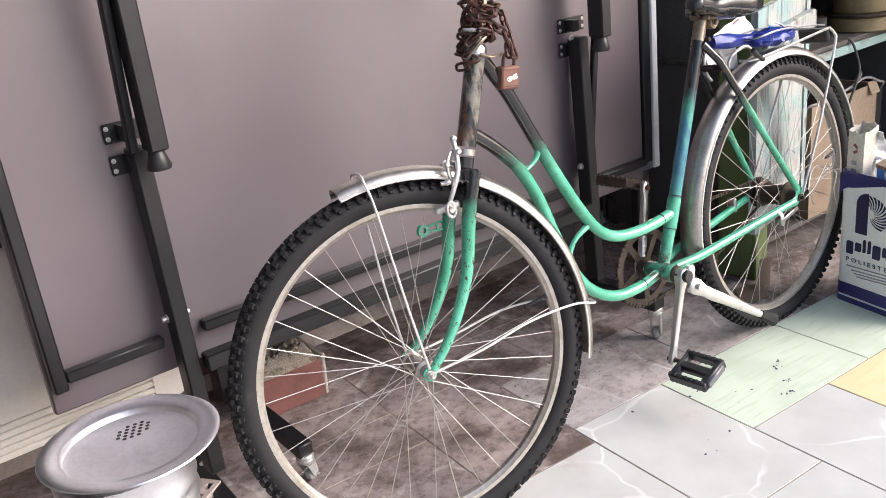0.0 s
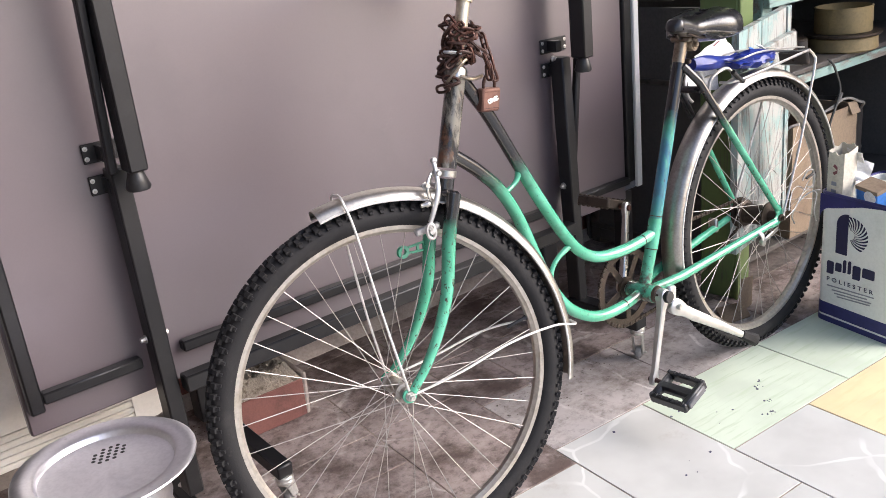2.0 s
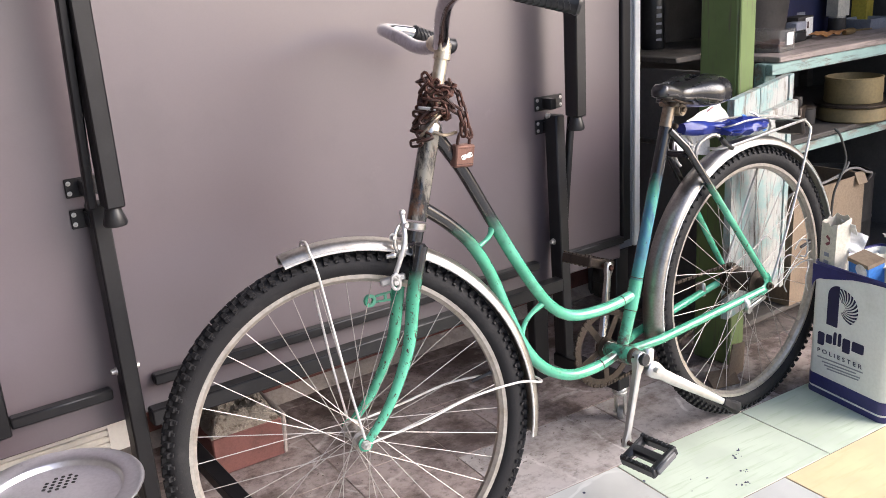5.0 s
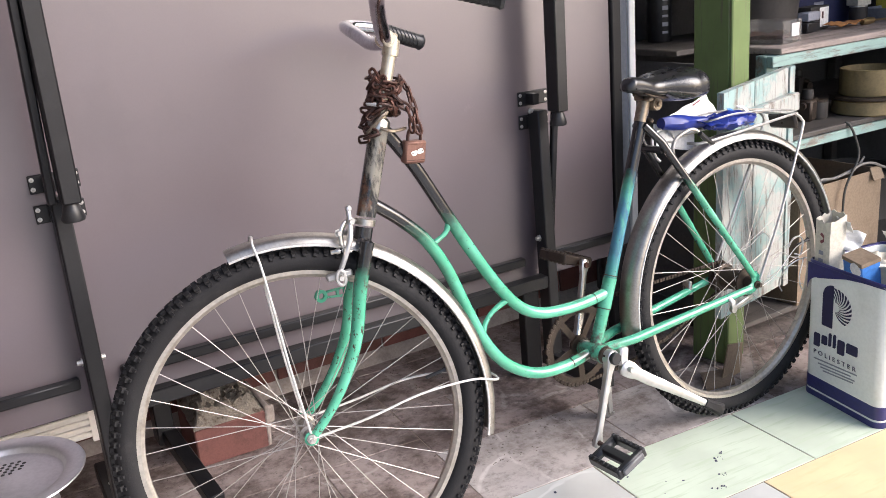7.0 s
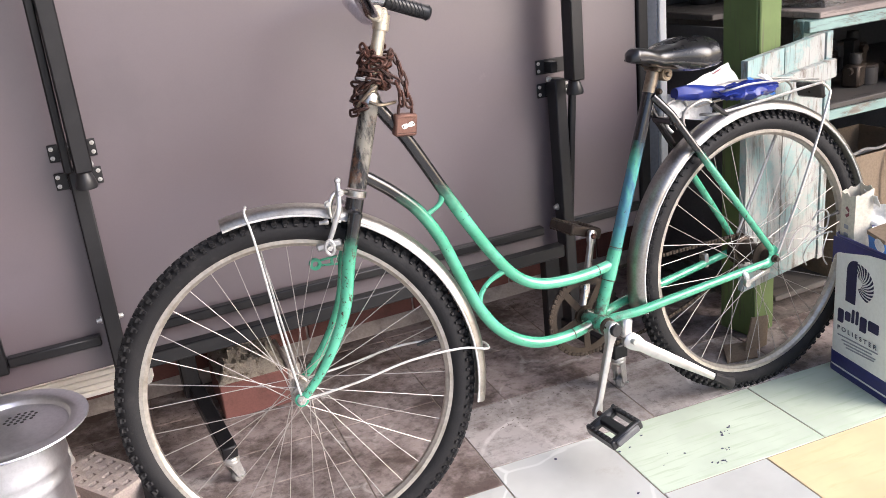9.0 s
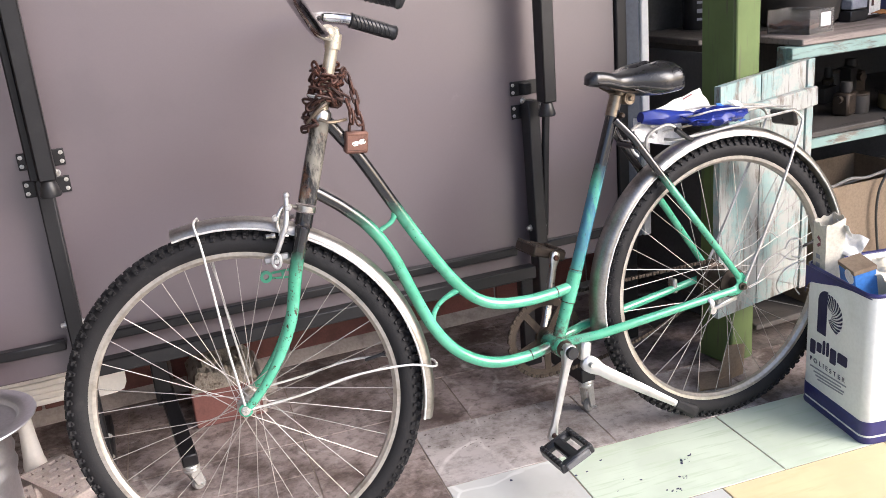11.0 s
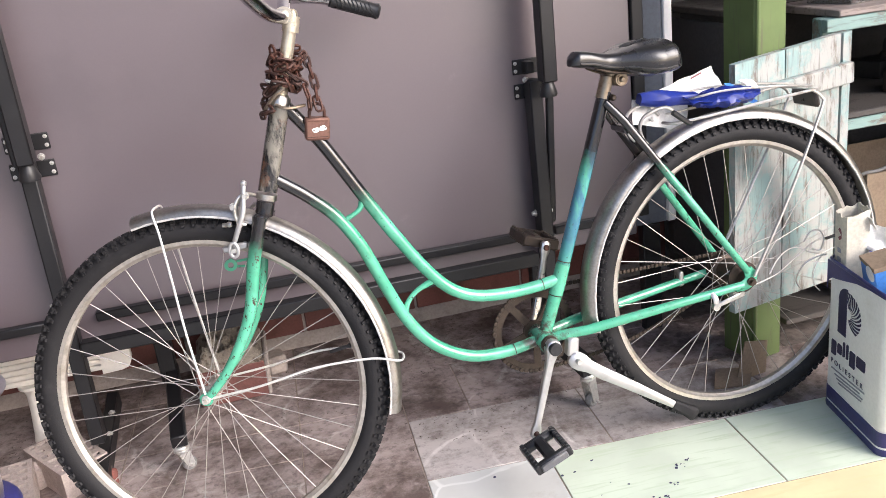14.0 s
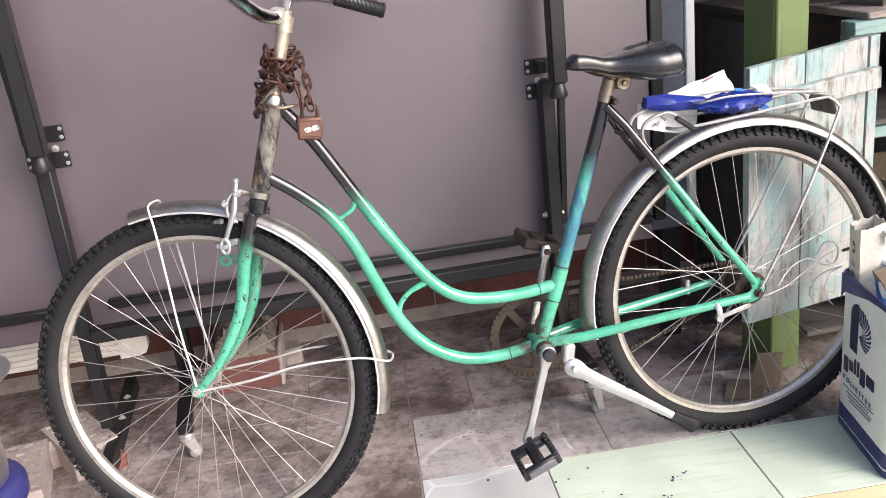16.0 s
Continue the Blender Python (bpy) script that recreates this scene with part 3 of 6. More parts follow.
STEER = Matrix.Translation(AXIS_P) @ Matrix.Rotation(radians(-15.0), 4, AXIS_D) @ Matrix.Translation(-AXIS_P)
HUB_F, HUB_R, BB = P(0.016, 0, 0.322), P(1.102, 0, 0.324), P(0.664, 0, 0.277)
TR, RIM = 0.325, 0.285


def tyre_bag(seed):
    rnd = random.Random(seed)
    b = Bag()
    n, k = 120, 14
    rc, sr = 0.300, 0.0212
    vs, fs = [], []
    for i in range(n):
        w = 2 * math.pi * i / n
        for j in range(k):
            q = 2 * math.pi * j / k
            r = rc + sr * math.cos(q)
            vs.append((r * math.cos(w), 0.95 * sr * math.sin(q), r * math.sin(w)))
    for i in range(n):
        for j in range(k):
            i2, j2 = (i + 1) % n, (j + 1) % k
            fs.append((i * k + j, i * k + j2, i2 * k + j2, i2 * k + j))
    b.add(vs, fs)
    # tread blocks: a pair on the crown and one on each shoulder
    st = 106
    for i in range(st):
        w = 360.0 * i / st
        for q, size, off in ((13, (0.0105, 0.010, 0.0066), 0.0), (-13, (0.0105, 0.010, 0.0066), 0.5), (40, (0.0098, 0.0115, 0.0070), 0.5), (-40, (0.0098, 0.0115, 0.0070), 0.0), (62, (0.0062, 0.0070 if i % 2 else 0.0045, 0.0036), 0.5), (-62, (0.0062, 0.0070 if i % 2 else 0.0045, 0.0036), 0.0)):
            a = radians(w + off * 360 / st + rnd.uniform(-0.3, 0.3))
            qq = radians(q)
            nrm = Vector((math.cos(a) * math.cos(qq), math.sin(qq), math.sin(a) * math.cos(qq)))
            tan = Vector((-math.sin(a), 0, math.cos(a)))
            c = Vector((math.cos(a), 0, math.sin(a))) * rc + nrm * (sr + size[2] * 0.3)
            mm = Matrix((tan, nrm.cross(tan), nrm)).transposed().to_4x4()
            x, y, z = size[0] / 2, size[1] / 2, size[2] / 2
            vsb = [(sx * x * (0.8 if sz > 0 else 1), sy * y * (0.8 if sz > 0 else 1), sz * z) for sx in (-1, 1) for sy in (-1, 1) for sz in (-1, 1)]
            b.add(vsb, [(0, 1, 3, 2), (4, 6, 7, 5), (0, 4, 5, 1), (2, 3, 7, 6), (1, 5, 7, 3)], Matrix.Translation(c) @ mm)
    return b


TYRE = tyre_bag(3).mesh("tyre", M["rubber"])
rim_profile = [(0.2845, -0.0118), (0.2858, -0.0108), (0.2845, -0.0096), (0.278, -0.0092), (0.276, 0.0), (0.278, 0.0092), (0.2845, 0.0096), (0.2858, 0.0108), (0.2845, 0.0118),
               (0.2765, 0.0112), (0.2755, 0.0095), (0.2705, 0.005), (0.270, 0.0), (0.2705, -0.005), (0.2755, -0.0095), (0.2765, -0.0112), (0.2845, -0.0118)]
RIM_ME = Bag().lathe(rim_profile, 96, None, "y").mesh("rim", M["rim"], 30)
VALVE = Bag().lathe([(0.0, 0.04), (0.002, 0.04), (0.0035, 0.038), (0.0035, 0.006), (0.006, 0.0)], 8).mesh("valve", M["plastic"])
NIPPLE_SPOKE = Bag().tube([(0, 0, 0), (0, 0, 1)], 0.0008, 6).mesh("spoke", M["spoke"])


def wheel(name, at, hub, flange, m, phase, spokes=36, drop=()):
    w = new(name)
    w.empty_display_size = 0.02
    w.parent = bike
    w.matrix_basis = m @ Matrix.Translation(at)
    part("tyre", TYRE, None, w, "worn black knobbly tyre")
    part("rim", RIM_ME, None, w, "cream and rust-specked steel rim")
    part("hub", hub, M["greasy"] if flange > 0.03 else M["hub"], w)
    half_w = 0.029
    for k in range(spokes):
        if k in drop:
            continue
        side = 1 if k % 2 else -1
        lean = 1 if (k // 2) % 2 else -1
        wr = phase + 2 * math.pi * k / spokes
        wh = wr + lean * 1.15
        a = P(flange * math.cos(wh), side * half_w, flange * math.sin(wh))
        b = P(0.2705 * math.cos(wr), side * 0.002, 0.2705 * math.sin(wr))
        d = b - a
        rot = d.to_track_quat("Z", "Y").to_matrix().to_4x4()
        part("spoke", NIPPLE_SPOKE, None, w, "", Matrix.Translation(a) @ rot @ Matrix.Diagonal((1, 1, d.length, 1)))
    wr = phase + math.pi / spokes
    mv = Matrix.Translation((0.268 * math.cos(wr), 0, 0.268 * math.sin(wr))) @ P(-math.cos(wr), 0, -math.sin(wr)).to_track_quat("Z", "Y").to_matrix().to_4x4()
    part("valve", VALVE, None, w, "", mv)
    return w


hub_f = Bag().lathe([(0.0, -0.062), (0.0045, -0.062), (0.0045, -0.056), (0.0085, -0.056), (0.0085, -0.046), (0.012, -0.045), (0.012, -0.036), (0.0180, -0.034), (0.0180, -0.030), (0.013, -0.027), (0.012, 0.0),
                     (0.013, 0.027), (0.0180, 0.030), (0.0180, 0.034), (0.012, 0.036), (0.012, 0.045), (0.0085, 0.046), (0.0085, 0.056), (0.0045, 0.056), (0.0045, 0.062), (0.0, 0.062)], 20, None, "y")
for y in (-1, 1):
    part("axle_nut", Bag().lathe([(0.0, -0.010), (0.004, -0.010), (0.0045, -0.004), (0.0065, -0.004), (0.0068, 0.003), (0.0085, 0.003), (0.0085, 0.005)], 6, None, "y"), M["zinc"], bike, "", STEER @ Matrix.Translation(HUB_F + P(0, 0.060 * y, 0)) @ Matrix.Diagonal((1, -y, 1, 1)))
front_wheel = wheel("front_wheel", HUB_F, hub_f, 0.0160, STEER, 0.09)
hub_r = Bag().lathe([(0.0, -0.074), (0.005, -0.074), (0.005, -0.066), (0.009, -0.066), (0.009, -0.056), (0.014, -0.055), (0.016, -0.036), (0.034, -0.034), (0.034, -0.030), (0.026, -0.026), (0.024, 0.0),
                     (0.026, 0.026), (0.034, 0.030), (0.034, 0.034), (0.02, 0.036), (0.018, 0.05), (0.009, 0.056), (0.009, 0.066), (0.005, 0.066), (0.005, 0.074), (0.0, 0.074)], 24, None, "y")
rear_wheel = wheel("rear_wheel", HUB_R, hub_r, 0.031, Matrix(), 0.05)

# frame tubes
part("head_tube", Bag().tube([(0.180, 0, 0.672), (0.2275, 0, 0.818)], 0.0172, 18), M["paint_head"], bike, "black head tube worn to grey and rust")
part("top_tube", Bag().tube([(0.236, 0, 0.815), (0.262, 0, 0.778), (0.291, 0, 0.735), (0.342, 0, 0.642), (0.388, 0, 0.560), (0.440, 0, 0.477), (0.485, 0, 0.424), (0.535, 0, 0.397), (0.60, 0, 0.388), (0.66, 0, 0.389), (0.712, 0, 0.395)],
                            0.0119, 16, None, 5), M["paint_front"], bike)
part("down_tube", Bag().tube([(0.184, 0, 0.700), (0.215, 0, 0.677), (0.250, 0, 0.648), (0.293, 0, 0.603), (0.330, 0, 0.539), (0.362, 0, 0.455), (0.396, 0, 0.376), (0.442, 0, 0.315), (0.510, 0, 0.275), (0.586, 0, 0.267), (0.664, 0, 0.277)],
                             0.0119, 16, None, 5), M["paint_front"], bike)
part("frame_strut", Bag().tube([(0.300, 0, 0.583), (0.311, 0, 0.595), (0.326, 0, 0.602), (0.338, 0, 0.611), (0.347, 0, 0.630)], [0.0075, 0.0052, 0.0045, 0.0052, 0.008], 10, None, 5), M["paint_green"], bike)
part("frame_strut", Bag().tube([(0.391, 0, 0.385), (0.400, 0, 0.411), (0.420, 0, 0.431), (0.456, 0, 0.446)], [0.0075, 0.0052, 0.0050, 0.007], 10, None, 5), M["paint_green"], bike)
part("seat_tube", Bag().tube([(0.662, 0, 0.268), (0.712, 0, 0.395), (0.838, 0, 0.748)], 0.0134, 18), M["paint_seat"], bike)
part("tube_sleeve", Bag().tube([(0.700, 0, 0.364), (0.722, 0, 0.424)], 0.0147, 18), M["paint_green"], bike)
for a, d, r in (((0.672, 0, 0.3905), (1, 0, 0.08), 0.0124), ((0.600, 0, 0.2685), (1, 0, 0.12), 0.0124), ((0.7235, 0, 0.4285), (0.335, 0, 0.94), 0.0150), ((0.6995, 0, 0.362), (0.335, 0, 0.94), 0.0150)):
    part("joint_seam", Bag().tube([P(*a), P(*a) + P(*d).normalized() * 0.0016], r, 16), M["greasy"], bike)
part("bearing_cup", Bag().lathe([(0.0, -0.052), (0.0135, -0.052), (0.0145, -0.050), (0.0145, -0.044), (0.017, -0.042), (0.0185, -0.037), (0.0185, -0.030), (0.0, -0.030)], 22, None, "y"), M["greasy"], bike, "greasy bearing cup", Matrix.Translation(BB))
part("bottom_bracket", Bag().tube([BB + P(0, -0.034, 0), BB + P(0, -0.032, 0), BB + P(0, 0.032, 0), BB + P(0, 0.034, 0)], [0.019, 0.0205, 0.0205, 0.019], 20), M["paint_green"], bike)
for y in (-1, 1):
    part("seat_stay", Bag().tube([(0.832, 0.012 * y, 0.728), (0.86, 0.03 * y, 0.69), (1.098, 0.058 * y, 0.345)], [0.0085, 0.0085, 0.0075], 10), M["paint_stay"], bike)
    part("chain_stay", Bag().tube([(0.680, 0.016 * y, 0.282), (0.75, 0.034 * y, 0.288), (1.085, 0.058 * y, 0.318)], [0.0105, 0.0105, 0.0085], 10), M["paint_green"], bike)
    dp = Bag().tube([(1.07, 0.058 * y, 0.315), (1.093, 0.058 * y, 0.318), (1.105, 0.058 * y, 0.332), (1.097, 0.058 * y, 0.350)], [0.009, 0.0125, 0.0150, 0.010], 12, None, 3, flat=0.35)
    part("dropout", dp, M["paint_green"], bike)
part("stay_bridge", Bag().tube([(0.866, -0.028, 0.672), (0.866, 0.028, 0.672)], 0.008, 10), M["paint_seat"], bike)
part("seat_post", Bag().tube([(0.832, 0, 0.735), (0.846, 0, 0.775)], 0.0135, 16), M["rusty_chrome"], bike, "tarnished seat post")

# fork, steered
ax = lambda z: 0.200 + (z - 0.735) * 0.309 / 0.951
fk = Bag().tube([(ax(0.668), 0, 0.668), (ax(0.658), 0, 0.658)], [0.0188, 0.0188], 18)
part("lower_headset", fk, M["dull_chrome"], bike, "chrome headset ring", STEER)
part("fork_crown", Bag().tube([(ax(0.655), 0, 0.655), (ax(0.628), 0, 0.628)], 0.0165, 16).box((0.026, 0.098, 0.018), pose(ax(0.63), 0, 0.63, 0, 18, 0), 0.007), M["paint_fork"], bike, "", STEER)
for y in (-1, 1):
    fb = Bag().tube([(ax(0.634), 0.040 * y, 0.634), (ax(0.56), 0.041 * y, 0.56), (0.122, 0.042 * y, 0.475), (0.092, 0.045 * y, 0.412), (0.057, 0.049 * y, 0.362), (0.023, 0.052 * y, 0.327)],
                    [0.0130, 0.0125, 0.0112, 0.0098, 0.0085, 0.0075], 12, None, 5)
    fb.lathe([(0.0, -0.0030), (0.0105, -0.0030), (0.0125, -0.0018), (0.0125, 0.0018), (0.0105, 0.0030), (0.0, 0.0030)], 18, pose(0.016, 0.052 * y, 0.322), "y")
    part("fork_blade", fb, M["paint_fork"], bike, "", STEER)
tab = Bag().lathe([(0.0055, -0.003), (0.0115, -0.003), (0.0115, 0.003), (0.0055, 0.003), (0.0055, -0.003)], 20, pose(0.088, 0, 0.541), "y")
for sg in (-1, 1):
    tab.box((0.036, 0.0035, 0.0045), pose(0.117, 0, 0.5395 + 0.0062 * sg, 0, 4 - 4 * sg, 0), 0.001)
tab.box((0.006, 0.0035, 0.016), pose(0.120, 0, 0.5395), 0.001).box((0.012, 0.004, 0.020), pose(0.137, 0, 0.538), 0.001)
part("dynamo_bracket", tab, M["paint_green"], bike, "slotted green lamp bracket", pose(0.004, 0.041, 0.000))
part("upper_headset", Bag().tube([(0.226, 0, 0.815), (0.2305, 0, 0.829), (0.2325, 0, 0.835)], [0.019, 0.019, 0.014], 18), M["dull_chrome"], bike, "", STEER)
part("stem", Bag().tube([(0.231, 0, 0.83), (0.268, 0, 0.945)], 0.0115, 16).tube([(0.266, 0, 0.936), (0.2735, 0, 0.962)], 0.0145, 16), M["stem"], bike, "worn cream-yellow chromed handlebar stem", STEER)
part("stem_bolt", Bag().tube([(0.2735, 0, 0.962), (0.276, 0, 0.970)], 0.006, 6), M["dull_chrome"], bike, "", STEER)
CL = P(0.262, 0, 0.964)
TURN = Matrix.Rotation(radians(-3.7), 3, "Z") @ Matrix.Rotation(radians(-1.3), 3, "X")
hb_pts = [(0.0, 0.0, 0.0), (-0.006, 0.03, -0.003), (-0.016, 0.075, 0.004), (-0.028, 0.13, 0.027), (-0.036, 0.19, 0.047), (-0.028, 0.235, 0.054), (0.002, 0.256, 0.052), (0.046, 0.264, 0.041), (0.10, 0.281, 0.019)]
full = [CL + TURN @ P(x, -y, z) for x, y, z in reversed(hb_pts[1:])] + [CL + TURN @ P(x, y, z) for x, y, z in hb_pts]
part("handlebar", Bag().tube(full, 0.0122, 16, None, 5), M["chrome"], bike, "curved chrome handlebar", STEER)
part("bar_clamp", Bag().tube([CL + P(0, -0.016, 0), CL + P(0, 0.016, 0)], 0.0145, 16).box((0.022, 0.024, 0.022), Matrix.Translation(CL + P(0.010, 0, -0.002)), 0.004), M["stem"], bike, "rust-stained stem clamp", STEER)
for y in (-1, 1):
    g0, g1 = CL + TURN @ P(0.036, 0.262 * y, 0.0445), CL + TURN @ P(0.128, 0.2905 * y, 0.008)
    d = (g1 - g0)
    gb = Bag().tube([g0, g0 + d * 0.03, g0 + d * 0.06, g0 + d * 0.9, g0 + d * 0.95, g1], [0.014, 0.0165, 0.0145, 0.0148, 0.0165, 0.013], 16)
    grip = part("grip", gb, M["plastic"], bike, "black ribbed rubber grip", STEER)
    ring = d.to_track_quat("Z", "Y").to_matrix().to_4x4()
    for i in range(9):
        c = g0 + d * (0.12 + 0.085 * i)
        rib = Bag().tube([P(0.0147 * math.cos(q), 0.0147 * math.sin(q), 0.006 * math.sin(2 * q)) for q in [i2 * math.pi / 8 for i2 in range(16)]], 0.0012, 5, None, 0, True)
        part("rib", rib, M["plastic"], grip, "", Matrix.Translation(c) @ ring)


def guard(at, r0, r1, a0, a1, m, lip=0.006):
    """A mudguard over a wheel: angles in degrees from straight up, towards the rear; the radius goes from r0 to r1."""
    prof = [(-0.026, -0.016), (-0.0265, -0.013), (-0.022, -0.004), (-0.014, 0.001), (-0.006, 0.003), (0.0, 0.0045), (0.006, 0.003), (0.014, 0.001), (0.022, -0.004), (0.0265, -0.013), (0.026, -0.016)]
    prof = prof + [(x * 0.97, z - 0.0012) for x, z in reversed(prof)]
    rings = []
    n = 56
    for i in range(n + 1):
        t = i / n
        w = radians(a0 + (a1 - a0) * t)
        r = r0 + (r1 - r0) * t
        rings.append([P(math.sin(w) * (r + z), x, math.cos(w) * (r + z)) + at for x, z in prof])
    return Bag().loft(rings)


def guard_edge(at, r0, r1, a0, a1, y):
    pts = []
    for i in range(29):
        w, r = radians(a0 + (a1 - a0) * i / 28), r0 + (r1 - r0) * i / 28
        pts.append(P(math.sin(w) * (r - 0.015), y, math.cos(w) * (r - 0.015)) + at)
    return Bag().tube(pts, 0.0021, 8)


for y in (-0.0265, 0.0265):
    part("rolled_edge", guard_edge(HUB_F, 0.342, 0.345, -14, 105, y), M["stay"], bike, "", STEER)
    part("rolled_edge", guard_edge(HUB_R, 0.345, 0.345, -99, 92, y), M["stay"], bike)
part("front_mudguard", guard(HUB_F, 0.342, 0.345, -14, 105, None), M["fender"], bike, "dull aluminium mudguard", STEER)
part("rear_mudguard", guard(HUB_R, 0.345, 0.345, -99, 92, None), M["fender"], bike, "dull aluminium mudguard")
for y in (-1, 1):
    r_ = 0.0022
    part("mudguard_stay", Bag().tube([HUB_F + P(0.0, 0.055 * y, 0.01), HUB_F + P(-0.013, 0.05 * y, 0.12), HUB_F + P(-0.020, 0.044 * y, 0.20), HUB_F + P(-0.029, 0.036 * y, 0.30), HUB_F + P(-0.036, 0.031 * y, 0.338), HUB_F + P(-0.036, 0.022 * y, 0.3475), HUB_F + P(-0.034, 0.0, 0.3500)],
                                     r_, 8, None, 6), M["stay"], bike, "thin white wire stay", STEER)
    part("mudguard_stay", Bag().tube([HUB_F + P(0.0, 0.055 * y, 0.0), HUB_F + P(0.10, 0.056 * y, 0.012), HUB_F + P(0.20, 0.05 * y, 0.030), HUB_F + P(0.30, 0.034 * y, 0.028), HUB_F + P(0.350, 0.024 * y, 0.014), HUB_F + P(0.358, 0.0, 0.012)],
                                     r_, 8, None, 6), M["stay"], bike, "thin white wire stay", STEER)

# front brake
BR = STEER @ Matrix.Translation((0.010, 0, 0.005))
ba1 = Bag().tube([(0.136, -0.030, 0.686), (0.134, -0.038, 0.668), (0.129, -0.043, 0.640), (0.116, -0.044, 0.612), (0.106, -0.042, 0.592)], [0.0046, 0.0040, 0.0052, 0.0048, 0.0044], 10, None, 5, flat=0.7)
ba1.lathe([(0.0, -0.006), (0.0042, -0.005), (0.006, 0.0), (0.0042, 0.005), (0.0, 0.006)], 14, pose(0.137, -0.029, 0.689), "y")
part("brake_arm", ba1, M["alloy"], bike, "silver caliper brake arm", BR)
part("brake_arm", Bag().tube([(0.15, 0.0, 0.640), (0.140, 0.024, 0.644), (0.122, 0.042, 0.630), (0.108, 0.040, 0.60)], 0.0038, 8, None, 4), M["alloy"], bike, "silver caliper brake arm", BR)
part("brake_bridge", Bag().tube([(0.150, -0.012, 0.664), (0.137, -0.026, 0.670), (0.124, -0.032, 0.664), (0.116, -0.035, 0.650), (0.115, -0.036, 0.634), (0.121, -0.036, 0.622), (0.130, -0.034, 0.618)], [0.003, 0.004, 0.0046, 0.005, 0.0046, 0.004, 0.003], 10, None, 5, flat=0.7), M["dull_chrome"], bike, "", BR)
for bx_, bz_ in ((0.113, 0.652), (0.120, 0.622), (0.137, 0.668)):
    part("brake_bolt", Bag().lathe([(0.0, -0.007), (0.0040, -0.007), (0.0052, -0.004), (0.0052, 0.002), (0.0072, 0.002), (0.0072, 0.004)], 8, pose(bx_, -0.038, bz_), "y"), M["zinc"], bike, "", BR)
part("slotted_eye", Bag().tube([P(0.103 + 0.0075 * math.cos(q), -0.046, 0.578 + 0.0125 * math.sin(q)) for q in [k * math.pi / 10 for k in range(20)]], 0.0030, 8, None, 0, True), M["alloy"], bike, "slotted alloy eye of the brake shoe", BR)
part("shoe_nut", Bag().lathe([(0.0, -0.007), (0.0042, -0.007), (0.005, 0.0), (0.005, 0.006)], 6, pose(0.103, -0.044, 0.577), "y"), M["zinc"], bike, "", BR)
part("brake_shoe", Bag().box((0.046, 0.010, 0.013), pose(0.103, -0.030, 0.580, 0, -5, 0), 0.003), M["alloy"], bike, "", BR)
part("adjuster", Bag().lathe([(0.0, -0.009), (0.0045, -0.008), (0.0055, -0.003), (0.0038, 0.0), (0.0038, 0.008)], 12, pose(0.100, -0.048, 0.624, 0, 0, 90), "y"), M["dull_chrome"], bike, "", BR)

# saddle
def curve(t, keys):
    """Smooth value at t through (t, value) keys."""
    for (t0, v0), (t1, v1) in zip(keys, keys[1:]):
        if t <= t1:
            u = max(0.0, (t - t0) / (t1 - t0))
            return v0 + (v1 - v0) * u * u * (3 - 2 * u)
    return keys[-1][1]


def saddle_ring(t):
    """A section across the saddle: t from the nose to the back."""
    x = 0.740 + 0.230 * t
    wv = curve(t, ((0, 0.007), (0.05, 0.018), (0.28, 0.026), (0.74, 0.077), (0.86, 0.079), (0.95, 0.060), (1.0, 0.02)))
    top = curve(t, ((0, 0.822), (0.07, 0.835), (0.38, 0.822), (0.70, 0.832), (0.86, 0.835), (1.0, 0.814)))
    bot = curve(t, ((0, 0.810), (0.1, 0.804), (0.4, 0.788), (0.7, 0.768), (0.88, 0.768), (1.0, 0.788)))
    dip = curve(t, ((0, 0), (0.54, 0), (0.62, 1), (0.90, 1), (0.96, 0), (1.0, 0)))
    pts = []
    for k in range(56):
        q = 2 * math.pi * k / 56
        c, s = math.cos(q), math.sin(q)
        yy = wv * (abs(c) ** 0.75) * (1 if c > 0 else -1)
        mid = bot + (top - bot) * 0.42
        zz = mid + (top - mid) * (abs(s) ** 0.8) if s > 0 else mid - (mid - bot) * (abs(s) ** 0.5)
        if s > 0:
            zz -= dip * 0.012 * math.exp(-(yy / 0.010) ** 4)
        pts.append(P(x, yy, zz))
    return pts


sd = Bag().loft([saddle_ring(i / 44) for i in range(45)])
SADDLE_M = Matrix.Translation((0.8575, -0.0215, 0)) @ Matrix.Rotation(radians(16.0), 4, "Z") @ Matrix.Translation((-0.854, 0, 0))
part("saddle", sd, M["vinyl"], bike, "glossy black vinyl saddle with a slotted top", SADDLE_M, smooth=60)
def saddle_top(t):
    return max(p.z for p in saddle_ring(t))


for t in (0.69, 0.82):
    part("slot_bridge", Bag().tube([P(0.740 + 0.230 * t, -0.014, saddle_top(t) - 0.005), P(0.744 + 0.230 * t, 0.014, saddle_top(t) - 0.005)], 0.0032, 8), M["vinyl"], bike, "", SADDLE_M)
for kk in (30, 54):
    part("saddle_piping", Bag().tube([saddle_ring(t / 20)[kk] for t in range(1, 20)], 0.0024, 6, None, 2), M["vinyl"], bike, "", SADDLE_M)
sr = Bag().box((0.012, 0.05, 0.012), pose(0.846, 0, 0.782), 0.003).lathe([(0.0, -0.0195), (0.0125, -0.0195), (0.0140, -0.0175), (0.0140, 0.0175), (0.0125, 0.0195), (0.0, 0.0195)], 20, pose(0.866, 0, 0.768), "y")
